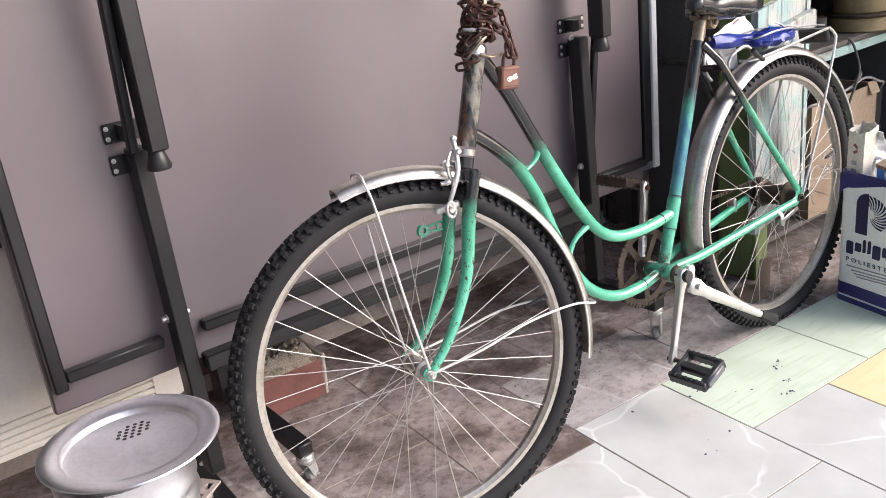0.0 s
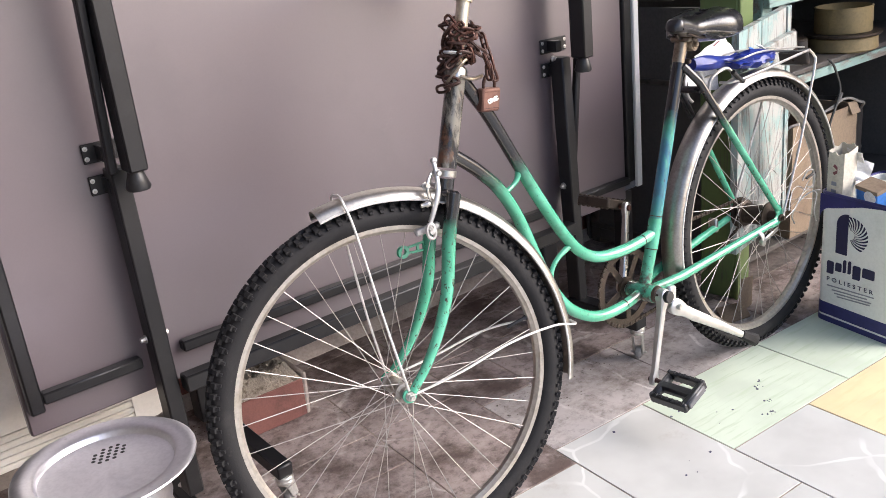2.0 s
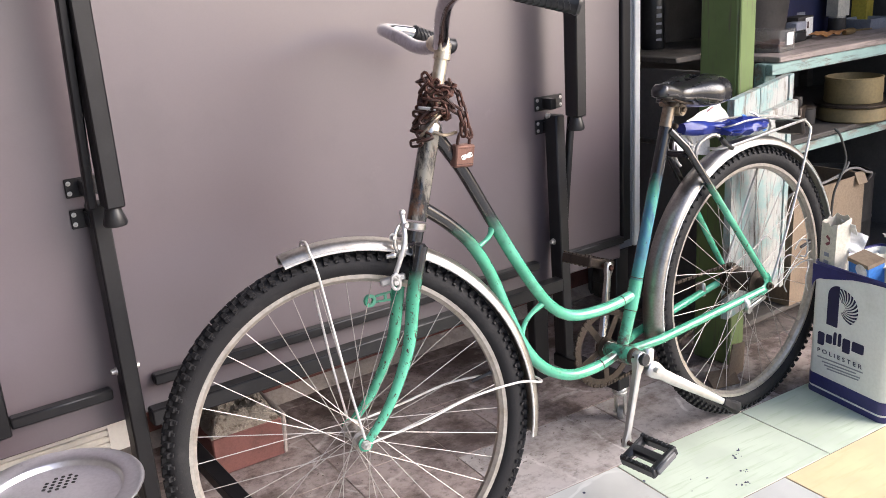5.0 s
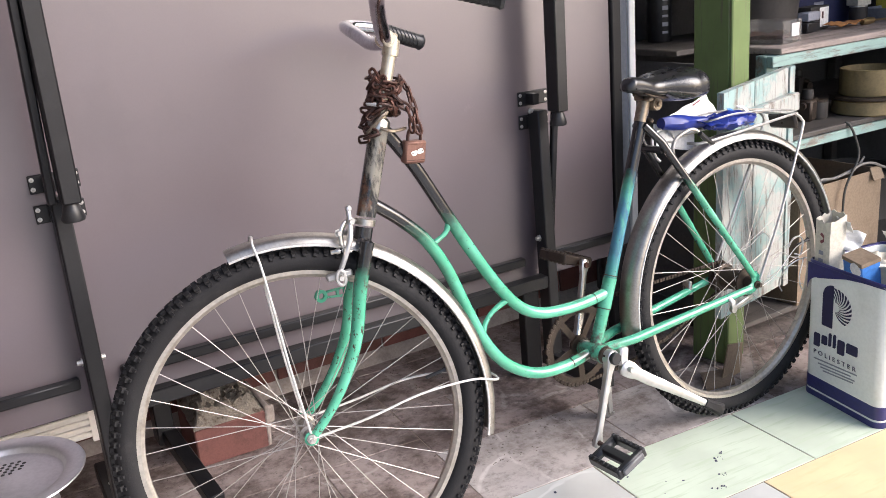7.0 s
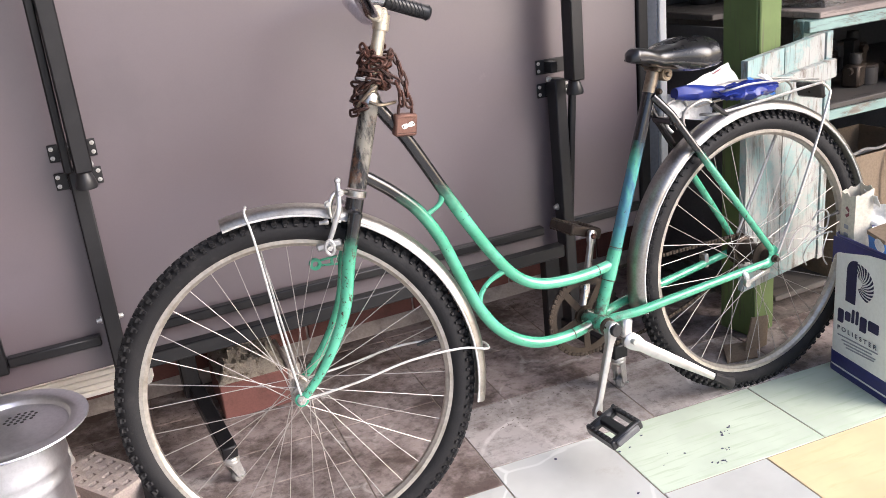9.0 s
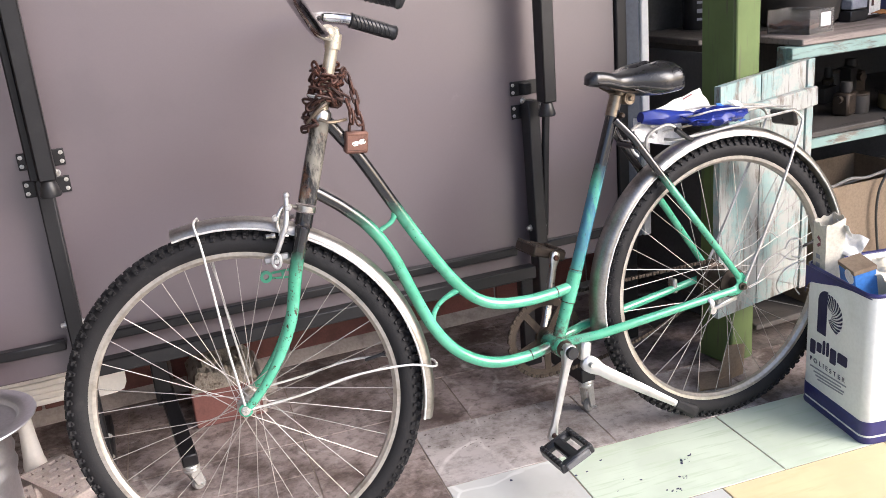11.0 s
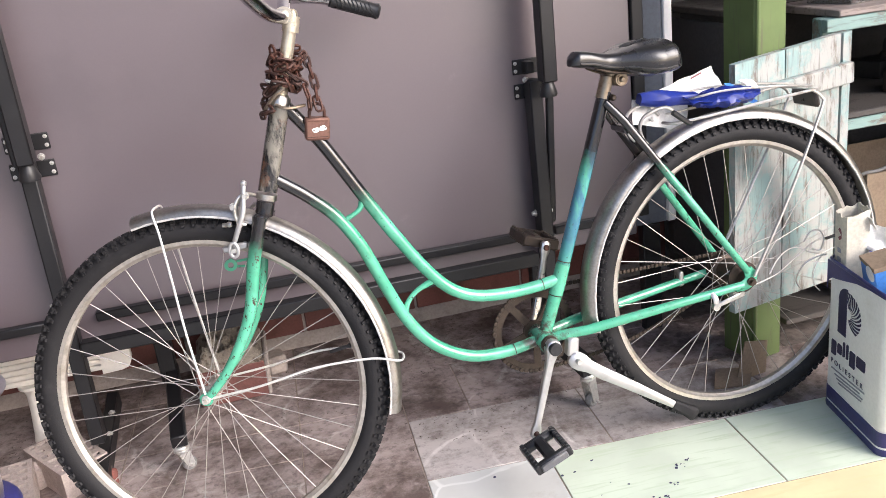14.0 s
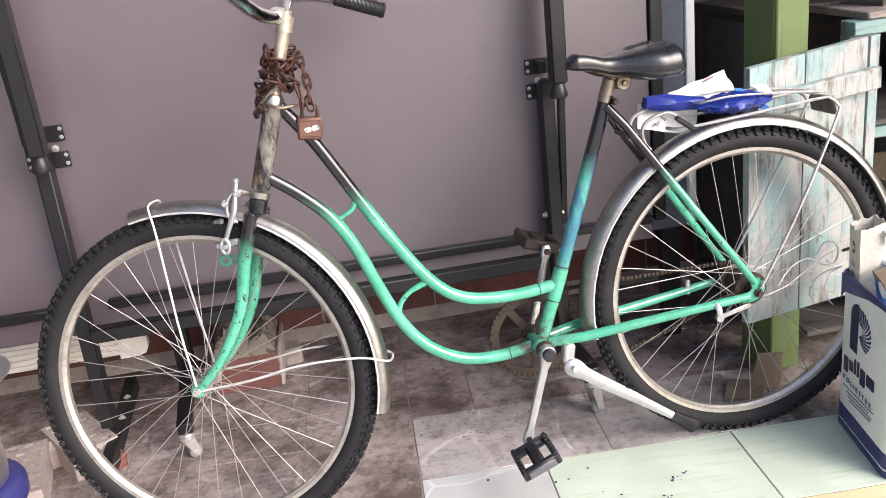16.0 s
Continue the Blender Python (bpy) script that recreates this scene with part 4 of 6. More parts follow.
for y in (-1, 1):
    part("saddle_rail", Bag().tube([(0.79, 0.012 * y, 0.800), (0.83, 0.02 * y, 0.786), (0.90, 0.024 * y, 0.777), (0.945, 0.034 * y, 0.776)], 0.0032, 8, None, 4), M["greasy"], bike, "", SADDLE_M)
part("saddle_clamp", sr, M["rusty_chrome"], bike, "dull rust-specked saddle clamp")
part("clamp_bolt", Bag().lathe([(0.0, -0.0265), (0.004, -0.0265), (0.0055, -0.0250), (0.0055, -0.0210), (0.0095, -0.0212), (0.0095, -0.018)], 12, pose(0.866, 0, 0.768), "y"), M["rusty_chrome"], bike)
part("seat_bolt", Bag().lathe([(0.0, -0.018), (0.0035, -0.018), (0.0055, -0.016), (0.0065, -0.012), (0.0065, 0.016)], 10, pose(0.849, 0, 0.735), "y"), M["greasy"], bike)

# luggage rack
rk = Bag()
for y in (-1, 1):
    rk.tube([(0.945, 0.02 * y, 0.672), (0.962, 0.047 * y, 0.672), (1.05, 0.052 * y, 0.677), (1.20, 0.052 * y, 0.687), (1.262, 0.05 * y, 0.690), (1.278, 0.035 * y, 0.686), (1.280, 0, 0.684)], 0.0031, 8, None, 5)
part("rack_frame", rk, M["wire"], bike, "bent chrome wire rack")
for y in (-1, 1):
    part("rack_leg", Bag().tube([(1.258, 0.05 * y, 0.692), (1.279, 0.053 * y, 0.674), (1.274, 0.056 * y, 0.645), (1.19, 0.064 * y, 0.48), (1.106, 0.068 * y, 0.335)], 0.0031, 8, None, 4), M["wire"], bike)
    part("rack_strut", Bag().tube([(0.972, 0.044 * y, 0.676), (0.945, 0.040 * y, 0.704), (0.905, 0.034 * y, 0.695), (0.892, 0.03 * y, 0.676), (0.897, 0.028 * y, 0.650), (0.908, 0.026 * y, 0.636)], 0.0036, 8, None, 5), M["wire"], bike)
rs = Bag().tube([(0.952, -0.05, 0.694), (0.98, -0.05, 0.672), (0.99, -0.05, 0.668)], 0.0055, 8, None, 3)
part("rack_clip", rs, M["plastic"], bike)
sp = Bag().tube([(1.275, 0.03, 0.695), (1.20, 0.036, 0.706), (1.08, 0.036, 0.716), (1.02, 0.030, 0.712), (1.012, 0.0, 0.706), (1.02, -0.030, 0.712), (1.08, -0.036, 0.716), (1.20, -0.036, 0.706), (1.275, -0.03, 0.695)], 0.0023, 8, None, 5)
part("spring_clip", sp, M["wire"], bike, "sprung chrome luggage clip")
part("rear_reflector", Bag().box((0.012, 0.078, 0.036), pose(1.282, 0, 0.668, 0, -12, 0), 0.005), M["reflector"], bike, "dark dusty rear reflector")

# drive
cr = Bag()
teeth = 46
rings = []
for i in range(teeth * 2):
    w = math.pi * i / teeth
    r = 0.090 if i % 2 else 0.086
    rings.append((r, w))
outer = [(r * math.cos(w), 0, r * math.sin(w)) for r, w in rings]
inner = [(0.072 * math.cos(w), 0, 0.072 * math.sin(w)) for r, w in rings]
vs = [(x, y, z) for y in (-0.0012, 0.0012) for (x, _, z) in outer] + [(x, y, z) for y in (-0.0012, 0.0012) for (x, _, z) in inner]
N = teeth * 2
fs = []
for i in range(N):
    j = (i + 1) % N
    fs += [(i, j, N + j, N + i), (2 * N + i, 3 * N + i, 3 * N + j, 2 * N + j), (i, 2 * N + i, 2 * N + j, j), (N + i, N + j, 3 * N + j, 3 * N + i)]
cr.add(vs, fs)
for k in range(5):
    cr.box((0.062, 0.003, 0.016), Matrix.Rotation(2 * math.pi * k / 5 + 0.3, 4, "Y") @ pose(0.045, 0, 0), 0.001)
cr.lathe([(0.0, -0.004), (0.024, -0.004), (0.024, 0.004), (0.0, 0.004)], 20, None, "y")
part("chainring", cr, M["greasy"], bike, "rusty toothed chainring", Matrix.Translation(BB + P(0, 0.047, 0)))
part("axle", Bag().lathe([(0.0, -0.060), (0.009, -0.060), (0.0095, -0.055), (0.0095, 0.06), (0.009, 0.066), (0.0, 0.066)], 14, None, "y"), M["dull_chrome"], bike, "", Matrix.Translation(BB))
CRK_L, CRK_R = P(0.608, -0.057, 0.106), P(0.714, 0.072, 0.442)
for end, y0, mt in ((CRK_L, -0.051, "alloy"), (CRK_R, 0.055, "dull_chrome")):
    a = P(BB.x, y0, BB.z)
    rot = along(a, end, (0, 1, 0))
    ck = Bag()
    ln = (end - a).length
    ck.loft([[P(x, w_ * cy_, h_ * cz_) for cy_, cz_ in ((-1, -0.7), (-0.7, -1), (0.7, -1), (1, -0.7), (1, 0.7), (0.7, 1), (-0.7, 1), (-1, 0.7))]
             for x, w_, h_ in ((-ln / 2 - 0.015, 0.006, 0.008), (-ln / 2 - 0.012, 0.0105, 0.0105), (-ln / 2 - 0.006, 0.014, 0.012), (-ln / 2 + 0.006, 0.0145, 0.012), (-ln / 2 + 0.014, 0.0112, 0.0105), (-ln / 2 + 0.032, 0.0078, 0.008), (ln / 2 - 0.02, 0.0064, 0.006), (ln / 2 - 0.008, 0.0095, 0.0065), (ln / 2 + 0.008, 0.0095, 0.0065), (ln / 2 + 0.012, 0.005, 0.005))], rot)
    part("crank", ck, M[mt], bike, "scuffed silver crank arm")
part("crank_cap", Bag().lathe([(0.0, -0.013), (0.0115, -0.013), (0.013, -0.0115), (0.013, 0.0)], 20, None, "y"), M["plastic"], bike, "", Matrix.Translation(BB + P(0, -0.058, 0)))

for end, sg in ((CRK_L, -1), (CRK_R, 1)):
    part("pedal_axle", Bag().lathe([(0.0, -0.011), (0.0055, -0.011), (0.0065, -0.008), (0.0065, 0.006), (0.0048, 0.008), (0.0048, 0.030), (0.0, 0.030)], 10, None, "y"), M["rust"], bike, "", Matrix.Translation(end) @ Matrix.Diagonal((1, sg, 1, 1)))


def pedal(m, mat, label):
    b = Bag()
    L, W, H = 0.080, 0.090, 0.022
    for sx in (-1, 1):
        b.box((0.012, W, H), pose(sx * (L / 2 - 0.006), 0, 0), 0.003)
        for k in range(7):
            b.box((0.008, 0.005, 0.0045), pose(sx * (L / 2 - 0.006), -W / 2 + 0.008 + k * 0.013, H / 2), 0.001)
            b.box((0.008, 0.005, 0.0045), pose(sx * (L / 2 - 0.006), -W / 2 + 0.008 + k * 0.013, -H / 2), 0.001)
    b.box((L - 0.01, 0.012, H), pose(0, -W / 2 + 0.006, 0), 0.003)
    b.box((L - 0.01, 0.010, H), pose(0, W / 2 - 0.005, 0), 0.003)
    b.box((0.024, W, 0.019), None, 0.005)
    b.box((L - 0.014, 0.016, H - 0.002), pose(0, -W / 2 + 0.010, 0), 0.006).box((L - 0.014, 0.014, H - 0.002), pose(0, W / 2 - 0.009, 0), 0.006)
    pd = part("pedal", b, mat, bike, label, m)
    return pd


pl = pedal(Matrix.Translation(CRK_L + P(-0.004, -0.064, -0.006)) @ pose(0, 0, 0, 0, -21, 0), M["plastic"], "black plastic platform pedal")
part("pedal_reflector", Bag().box((0.058, 0.006, 0.016), pose(0, -0.0465, 0), 0.0025), M["reflector_grey"], pl, "scuffed grey reflector")
pedal(Matrix.Translation(CRK_R + P(0.0, 0.062, 0.004)) @ pose(0, 0, 0, 0, 20, 0), M["greasy"], "dirty brown platform pedal")

# chain: two runs and the turns, link by link
ch = Bag()
loop = []
c0, c1, ra, rb = BB + P(0, 0.047, 0), HUB_R + P(0, 0.047, 0), 0.088, 0.034
for i in range(26):
    w = math.pi * (0.5 + i / 25)
    loop.append(c0 + P(math.cos(w), 0, math.sin(w)) * ra)
for i in range(46):
    t = (i + 1) / 47
    loop.append(P(c0.x, c0.y, c0.z - ra).lerp(P(c1.x, c1.y, c1.z - rb), t) - P(0, 0, 0.03 * math.sin(math.pi * t)))
for i in range(12):
    w = math.pi * (-0.5 + i / 11)
    loop.append(c1 + P(math.cos(w), 0, math.sin(w)) * rb)
for i in range(46):
    t = (i + 1) / 47
    loop.append(P(c1.x, c1.y, c1.z + rb).lerp(P(c0.x, c0.y, c0.z + ra), t))
for i in range(len(loop)):
    a, b = loop[i], loop[(i + 1) % len(loop)]
    if (b - a).length > 1e-4:
        ch.box(((b - a).length * 0.94, 0.007 if i % 2 else 0.0045, 0.0085), along(a, b), 0.0015)
part("chain", ch, M["greasy"], bike, "greasy rust-brown drive chain")
sk = Bag()
for r, y in ((0.036, 0.047), (0.030, 0.043)):
    sk.lathe([(0.012, y - 0.001), (r, y - 0.001), (r, y + 0.001), (0.012, y + 0.001)], 36, None, "y")
part("sprocket", sk, M["greasy"], bike, "", Matrix.Translation(HUB_R))
ba = Bag().box((0.070, 0.004, 0.0105), pose(1.050, -0.066, 0.296, 0, -12, 0), 0.002).lathe([(0.0, -0.005), (0.008, -0.005), (0.008, 0.004)], 12, pose(1.017, -0.066, 0.288), "y")
part("brake_arm", ba, M["dull_chrome"], bike, "pale metal coaster-brake arm")
part("arm_clip", Bag().tube([(1.014, -0.058, 0.315), (1.016, -0.068, 0.305), (1.018, -0.066, 0.288)], 0.006, 8, None, 3, flat=0.5), M["zinc"], bike)
part("stay_clip", Bag().box((0.012, 0.024, 0.034), pose(1.005, 0.056, 0.318), 0.003), M["dull_chrome"], bike)

# side stand, half folded
K0, K1 = P(0.716, -0.04, 0.232), P(0.936, -0.083, 0.080)
ks = Bag()
rot = along(K0, K1, (0, 1, 0))
ln = (K1 - K0).length
sec = ((-1, -0.6), (-0.6, -1), (0.6, -1), (1, -0.6), (1, 0.6), (0.6, 1), (-0.6, 1), (-1, 0.6))
ks.loft([[P(x, w_ * a_ + oy, h_ * b_) for a_, b_ in sec] for x, w_, h_, oy in ((-ln / 2 - 0.017, 0.007, 0.007, 0), (-ln / 2 - 0.013, 0.0135, 0.009, 0), (-ln / 2 - 0.004, 0.0175, 0.009, 0), (-ln / 2 + 0.010, 0.0175, 0.009, 0.0), (-ln / 2 + 0.030, 0.0125, 0.0085, 0.001), (-ln / 2 + 0.065, 0.0125, 0.0080, 0.002), (-ln / 2 + 0.10, 0.0115, 0.0080, 0.001),
                                                                           (ln / 2 - 0.05, 0.0075, 0.0065, 0.0), (ln / 2 - 0.035, 0.0075, 0.0065, 0.0))], rot)
ks.box((0.024, 0.024, 0.040), pose(0.712, -0.03, 0.260, 0, 8, 0), 0.004)
part("side_stand", ks, M["alloy"], bike, "silver alloy side stand")
part("stand_foot", Bag().loft([[P(x, w_ * a_, h_ * b_) for a_, b_ in sec] for x, w_, h_ in ((ln / 2 - 0.040, 0.0095, 0.009), (ln / 2 - 0.01, 0.012, 0.011), (ln / 2 + 0.008, 0.015, 0.012), (ln / 2 + 0.014, 0.011, 0.009))], rot), M["rubber"], bike, "black rubber foot")
part("stand_emboss", Bag().lathe([(0.0, 0.0012), (0.006, 0.0010), (0.0072, 0.0)], 18), M["alloy"], bike, "", rot @ pose(-0.02, -0.0005, 0) @ Matrix.Rotation(radians(90), 4, "X") @ pose(0, 0, 0.0085) @ Matrix.Diagonal((2.0, 0.9, 1, 1)))
part("stand_pivot", Bag().lathe([(0.0, -0.006), (0.0055, -0.006), (0.0065, -0.003), (0.0065, 0.004)], 12, pose(0.716, -0.052, 0.233), "y"), M["zinc"], bike)


# ---- chain and padlock on the steering head ----
BIKE_M = bike.matrix_basis
HEAD_M = BIKE_M @ STEER
chain_thing = thing("rusty_chain", "rusty brown steel chain wound round the handlebar stem", "chain")
LINK = Bag().tube([(0.0100, 0.0052, 0), (0.0132, 0.0, 0), (0.0100, -0.0052, 0), (-0.0100, -0.0052, 0), (-0.0132, 0.0, 0), (-0.0100, 0.0052, 0)], 0.0026, 6, None, 2, True).mesh("link", M["rust"])


def string_links(pts, seed):
    """Links strung along a path of points, turned by quarters."""
    rnd = random.Random(seed)
    step, k, carry = 0.0192, 0, 0.0
    pts = [Vector(p) for p in pts]
    for a, b in zip(pts, pts[1:]):
        d = b - a
        ln = d.length
        at = carry
        while at < ln:
            m = d.to_track_quat("X", "Z").to_matrix().to_4x4()
            spin = Matrix.Rotation((k % 2) * math.pi / 2 + rnd.uniform(-0.5, 0.5), 4, "X")
            part("link", LINK, None, chain_thing, "", Matrix.Translation(a + d * (at / ln)) @ m @ spin @ Matrix.Rotation(rnd.uniform(-0.38, 0.38), 4, "Z"))
            k += 1
            at += step
        carry = at - ln


def on_head(s, r, w):
    """A point round the steering axis: s its height, r the distance from the axis, w the angle."""
    c = P(ax(s), 0, s)
    return HEAD_M @ (c + P(math.cos(w) * 0.951, math.sin(w), -math.cos(w) * 0.309) * r)


rnd = random.Random(11)
coil = []
for i in range(96):
    w = i * 0.42
    s = 0.842 + 0.056 * (i / 96) + 0.011 * math.sin(w * 1.3 + 1.0) + rnd.uniform(-0.004, 0.004)
    coil.append(on_head(s, 0.0175 + 0.007 * math.sin(w * 0.61) ** 2 + rnd.uniform(0, 0.004), w))
string_links(coil, 5)
# the slack end hangs down in front of the head tube
string_links([on_head(0.850, 0.021, 4.6), on_head(0.838, 0.024, 3.9), on_head(0.828, 0.025, 3.2), on_head(0.822, 0.024, 2.5), on_head(0.815, 0.024, 3.1), on_head(0.812, 0.025, 3.8),
              on_head(0.806, 0.026, 4.4), on_head(0.800, 0.027, 3.9), on_head(0.795, 0.026, 3.3), on_head(0.786, 0.027, 3.6)], 6)
LOCK_AT = P(0.283, 0.006, 0.768)
string_links([on_head(0.897, 0.024, -0.4), P(0.284, 0.030, 0.893), P(0.287, 0.012, 0.872), P(0.291, 0.004, 0.845), P(0.290, -0.004, 0.815), P(0.288, -0.008, 0.800)], 8)
string_links([on_head(0.870, 0.026, -0.9), P(0.272, -0.006, 0.845), P(0.276, -0.012, 0.822), P(0.273, -0.008, 0.802)], 9)
tie = Bag().tube([on_head(0.853, 0.027, w) for w in (3.3, 3.6, 3.9, 4.2, 4.5)], 0.0036, 8, None, 3, flat=0.7)
tagged(part("cable_tie", tie, M["cable_tie"]), "white plastic tie round the chained steering stem", "cable tie")
strap = Bag().tube([on_head(0.800, 0.024, 3.4), on_head(0.812, 0.025, 3.9), on_head(0.834, 0.024, 4.5), on_head(0.846, 0.022, 5.0)], 0.0032, 8, None, 4).tube([on_head(0.818, 0.024, 4.6), on_head(0.816, 0.032, 5.3), P(0.268, 0.0, 0.812)], 0.003, 8, None, 4)
tagged(part("bent_wire", strap, M["rusty_chrome"]), "bent pale wire twisted round the head tube", "wire")
lock = thing("padlock", "rust-coloured padlock with a white label hanging from the chain", "padlock", Matrix.Translation(LOCK_AT) @ pose(0, 0, 0, 4, 7, 3))
lb = Bag().box((0.043, 0.018, 0.040), None, 0.003)
part("lock_body", lb, M["lock_body"], lock)
part("shackle", Bag().tube([(-0.013, 0, 0.016), (-0.013, 0, 0.030), (-0.009, 0, 0.040), (0.0, 0, 0.044), (0.009, 0, 0.040), (0.013, 0, 0.030), (0.013, 0, 0.016)], 0.0031, 8, None, 4), M["rust"], lock)
for lx_, lz_, lr_ in ((-0.0058, -0.0012, 0.0068), (0.0066, 0.0022, 0.0072)):
    part("label_plate", Bag().loft([[P(lr_ * math.cos(q) * (0.9 + 0.14 * math.cos(3 * q + lx_ * 300)), y, lr_ * 0.78 * math.sin(q) * (1 + 0.18 * math.cos(2 * q))) for q in [k * math.pi / 10 for k in range(20)]] for y in (-0.0096, -0.0083)], pose(lx_ + 0.002, 0, lz_, 0, -12, 0)), M["paper"], lock, "worn white label")
    part("label_rivet", Bag().lathe([(0.0, -0.0008), (0.0012, -0.0006), (0.0014, 0.0)], 8, pose(lx_ * 1.6 + 0.002, -0.0096, lz_ * 1.5, 0, 0, 0), "y"), M["rust"], lock)
for dz in (-0.0135, -0.0165, 0.0145):
    part("engraved_line", Bag().box((0.036, 0.0006, 0.0009), pose(0, -0.0091, dz)), M["rust"], lock)

# ---- things on the luggage rack ----
def crumple(w, d, nx, ny, amp, seed, thick=0.0015):
    """A crumpled sheet with thickness, flat about the origin."""
    noise.seed_set(seed)
    top, bot = [], []
    for i in range(nx + 1):
        for j in range(ny + 1):
            x, y = w * (i / nx - 0.5), d * (j / ny - 0.5)
            z = amp * (noise.noise(Vector((x * 22, y * 22, seed))) + 0.5 * noise.noise(Vector((x * 60, y * 60, seed + 3))))
            ex = 1 + 0.10 * noise.noise(Vector((x * 30, y * 30, seed + 9)))
            top.append((x * ex, y * ex, z + thick))
            bot.append((x * ex, y * ex, z))
    n = ny + 1
    fs = []
    cnt = len(top)
    for i in range(nx):
        for j in range(ny):
            a = i * n + j
            fs += [(a, a + 1, a + n + 1, a + n), (cnt + a, cnt + a + n, cnt + a + n + 1, cnt + a + 1)]
    for i in range(nx):
        for j in (0, ny):
            a, b = i * n + j, (i + 1) * n + j
            fs.append((a, b, cnt + b, cnt + a))
    for j in range(ny):
        for i in (0, nx):
            a, b = i * n + j, i * n + j + 1
            fs.append((a, b, cnt + b, cnt + a))
    return Bag().add(top + bot, fs)


bag_blue = thing("plastic_bag", "crumpled shiny blue plastic bag clipped on the luggage rack", "bag")
rl = []
for i in range(13):
    t = i / 12
    c = P(0.925 + 0.115 * t, 0.056 - 0.02 * t, 0.712 - 0.012 * t)
    r = 0.0125 + 0.003 * math.sin(5 * t) + 0.004 * t
    rl.append([c + P(0.002 * math.sin(3 * q), math.cos(q) * r * (1 + 0.12 * math.sin(4 * q + 6 * t)), math.sin(q) * r * (1 + 0.1 * math.cos(3 * q + 4 * t))) for q in [k * math.pi / 8 for k in range(16)]])
part("rolled_end", Bag().loft(rl), M["blue_plastic"], bag_blue)
lump = []
for i in range(19):
    t = i / 18
    env = math.sin(math.pi * min(1.0, 0.12 + 0.80 * t)) ** 0.6
    c = P(1.030 + 0.130 * t, 0.022 - 0.010 * t, 0.695 + 0.004 * t)
    lump.append([c + P(0.006 * noise.noise(Vector((t * 6, q, 2))), math.cos(q) * 0.034 * env * (1 + 0.35 * noise.noise(Vector((t * 7, math.cos(q) * 2, math.sin(q) * 2)))),
                       math.sin(q) * 0.018 * env * (1 + 0.55 * noise.noise(Vector((t * 9 + 4, math.cos(q) * 2.5, math.sin(q) * 2.5))))) for q in [k * math.pi / 12 for k in range(24)]])
part("stuffed_body", Bag().loft(lump), M["blue_plastic"], bag_blue, smooth=25)
part("film", crumple(0.12, 0.06, 34, 22, 0.012, 4), M["blue_plastic"], bag_blue, "", pose(1.065, 0.024, 0.700, 12, 6, 4))
part("film", crumple(0.055, 0.05, 18, 16, 0.012, 7), M["blue_box"], bag_blue, "", pose(1.125, 0.014, 0.700, 28, 12, 15))
tagged(part("paper_wrapper", crumple(0.125, 0.052, 28, 14, 0.005, 12), M["paper"], None, "", pose(1.062, 0.092, 0.708, 62, -14, 3)), "white paper wrapper tucked behind the blue bag", "paper")
wm = bpy.data.objects["paper_wrapper"]
part("print_bar", Bag().box((0.026, 0.003, 0.001), None), M["print_red"], wm, "", pose(0.02, 0.020, 0.0058, 0, 0, 4))
tagged(part("plastic_sheet", crumple(0.125, 0.050, 18, 8, 0.006, 15), M["paper"], None, "", pose(0.975, 0.066, 0.672, 74, 14, 2)), "dusty pale plastic sheet hanging under the rack", "sheet")
tagged(part("paper_scrap", crumple(0.045, 0.03, 8, 6, 0.008, 21), M["paper"], None, "", pose(1.155, 0.030, 0.712, 30, 5, 30)), "small white paper scrap on the rack", "paper")

# ---- square tin ----
can = thing("square_tin", "white and navy square resin tin used as a rubbish bin", "tin", pose(1.380, -0.196, 0, 0, 0, -11.2))
W2, HT, RC = 0.1175, 0.343, 0.022


def can_ring(z, grow=0.0, n=6):
    pts = []
    h = W2 + grow
    for q0, sx, sy in ((0, 1, 1), (90, -1, 1), (180, -1, -1), (270, 1, -1)):
        for k in range(n + 1):
            q = radians(q0 + 90 * k / n)
            pts.append(P(sx * (h - RC) + RC * math.cos(q), sy * (h - RC) + RC * math.sin(q), z))
    return pts


def can_band(zs, off, inner=True):
    rings = [can_ring(z, g) for z, g in zs]
    if inner:
        rings += [can_ring(z, g - 0.0015) for z, g in reversed(zs)]
        rings.append(rings[0])
    return Bag().loft(rings, None, False)


part("body", can_band([(0.004, 0), (0.010, 0.0), (0.30, 0.0), (HT - 0.004, 0)], 0), M["tin_white"], can)
part("base", Bag().loft([can_ring(0.0, 0.001), can_ring(0.006, 0.001)]), M["tin_blue"], can)
part("base_band", can_band([(0.001, 0.0012), (0.006, 0.0018), (0.013, 0.0012), (0.0145, 0.0012)], 0), M["tin_blue"], can, "rusty navy base rim")
part("lower_band", can_band([(0.020, 0.0010), (0.052, 0.0010)], 0), M["tin_blue"], can, "navy band")
part("rim", can_band([(HT - 0.006, 0.0008), (HT - 0.003, 0.003), (HT + 0.001, 0.003), (HT + 0.003, 0.001)], 0), M["tin_blue"], can, "rolled top rim")
# face that carries the print: local -x; u runs from its rear edge to its front edge
FX = -W2 - 0.0006


def face(poly, mat, name="print", depth=0.0006, label=""):
    """A printed shape on the -x face: (u, z) points, u from the rear edge."""
    a = [P(FX - depth, W2 - u, z) for u, z in poly]
    b = [P(FX + 0.0004, W2 - u, z) for u, z in poly]
    return part(name, Bag().loft([a, b]), mat, can, label)


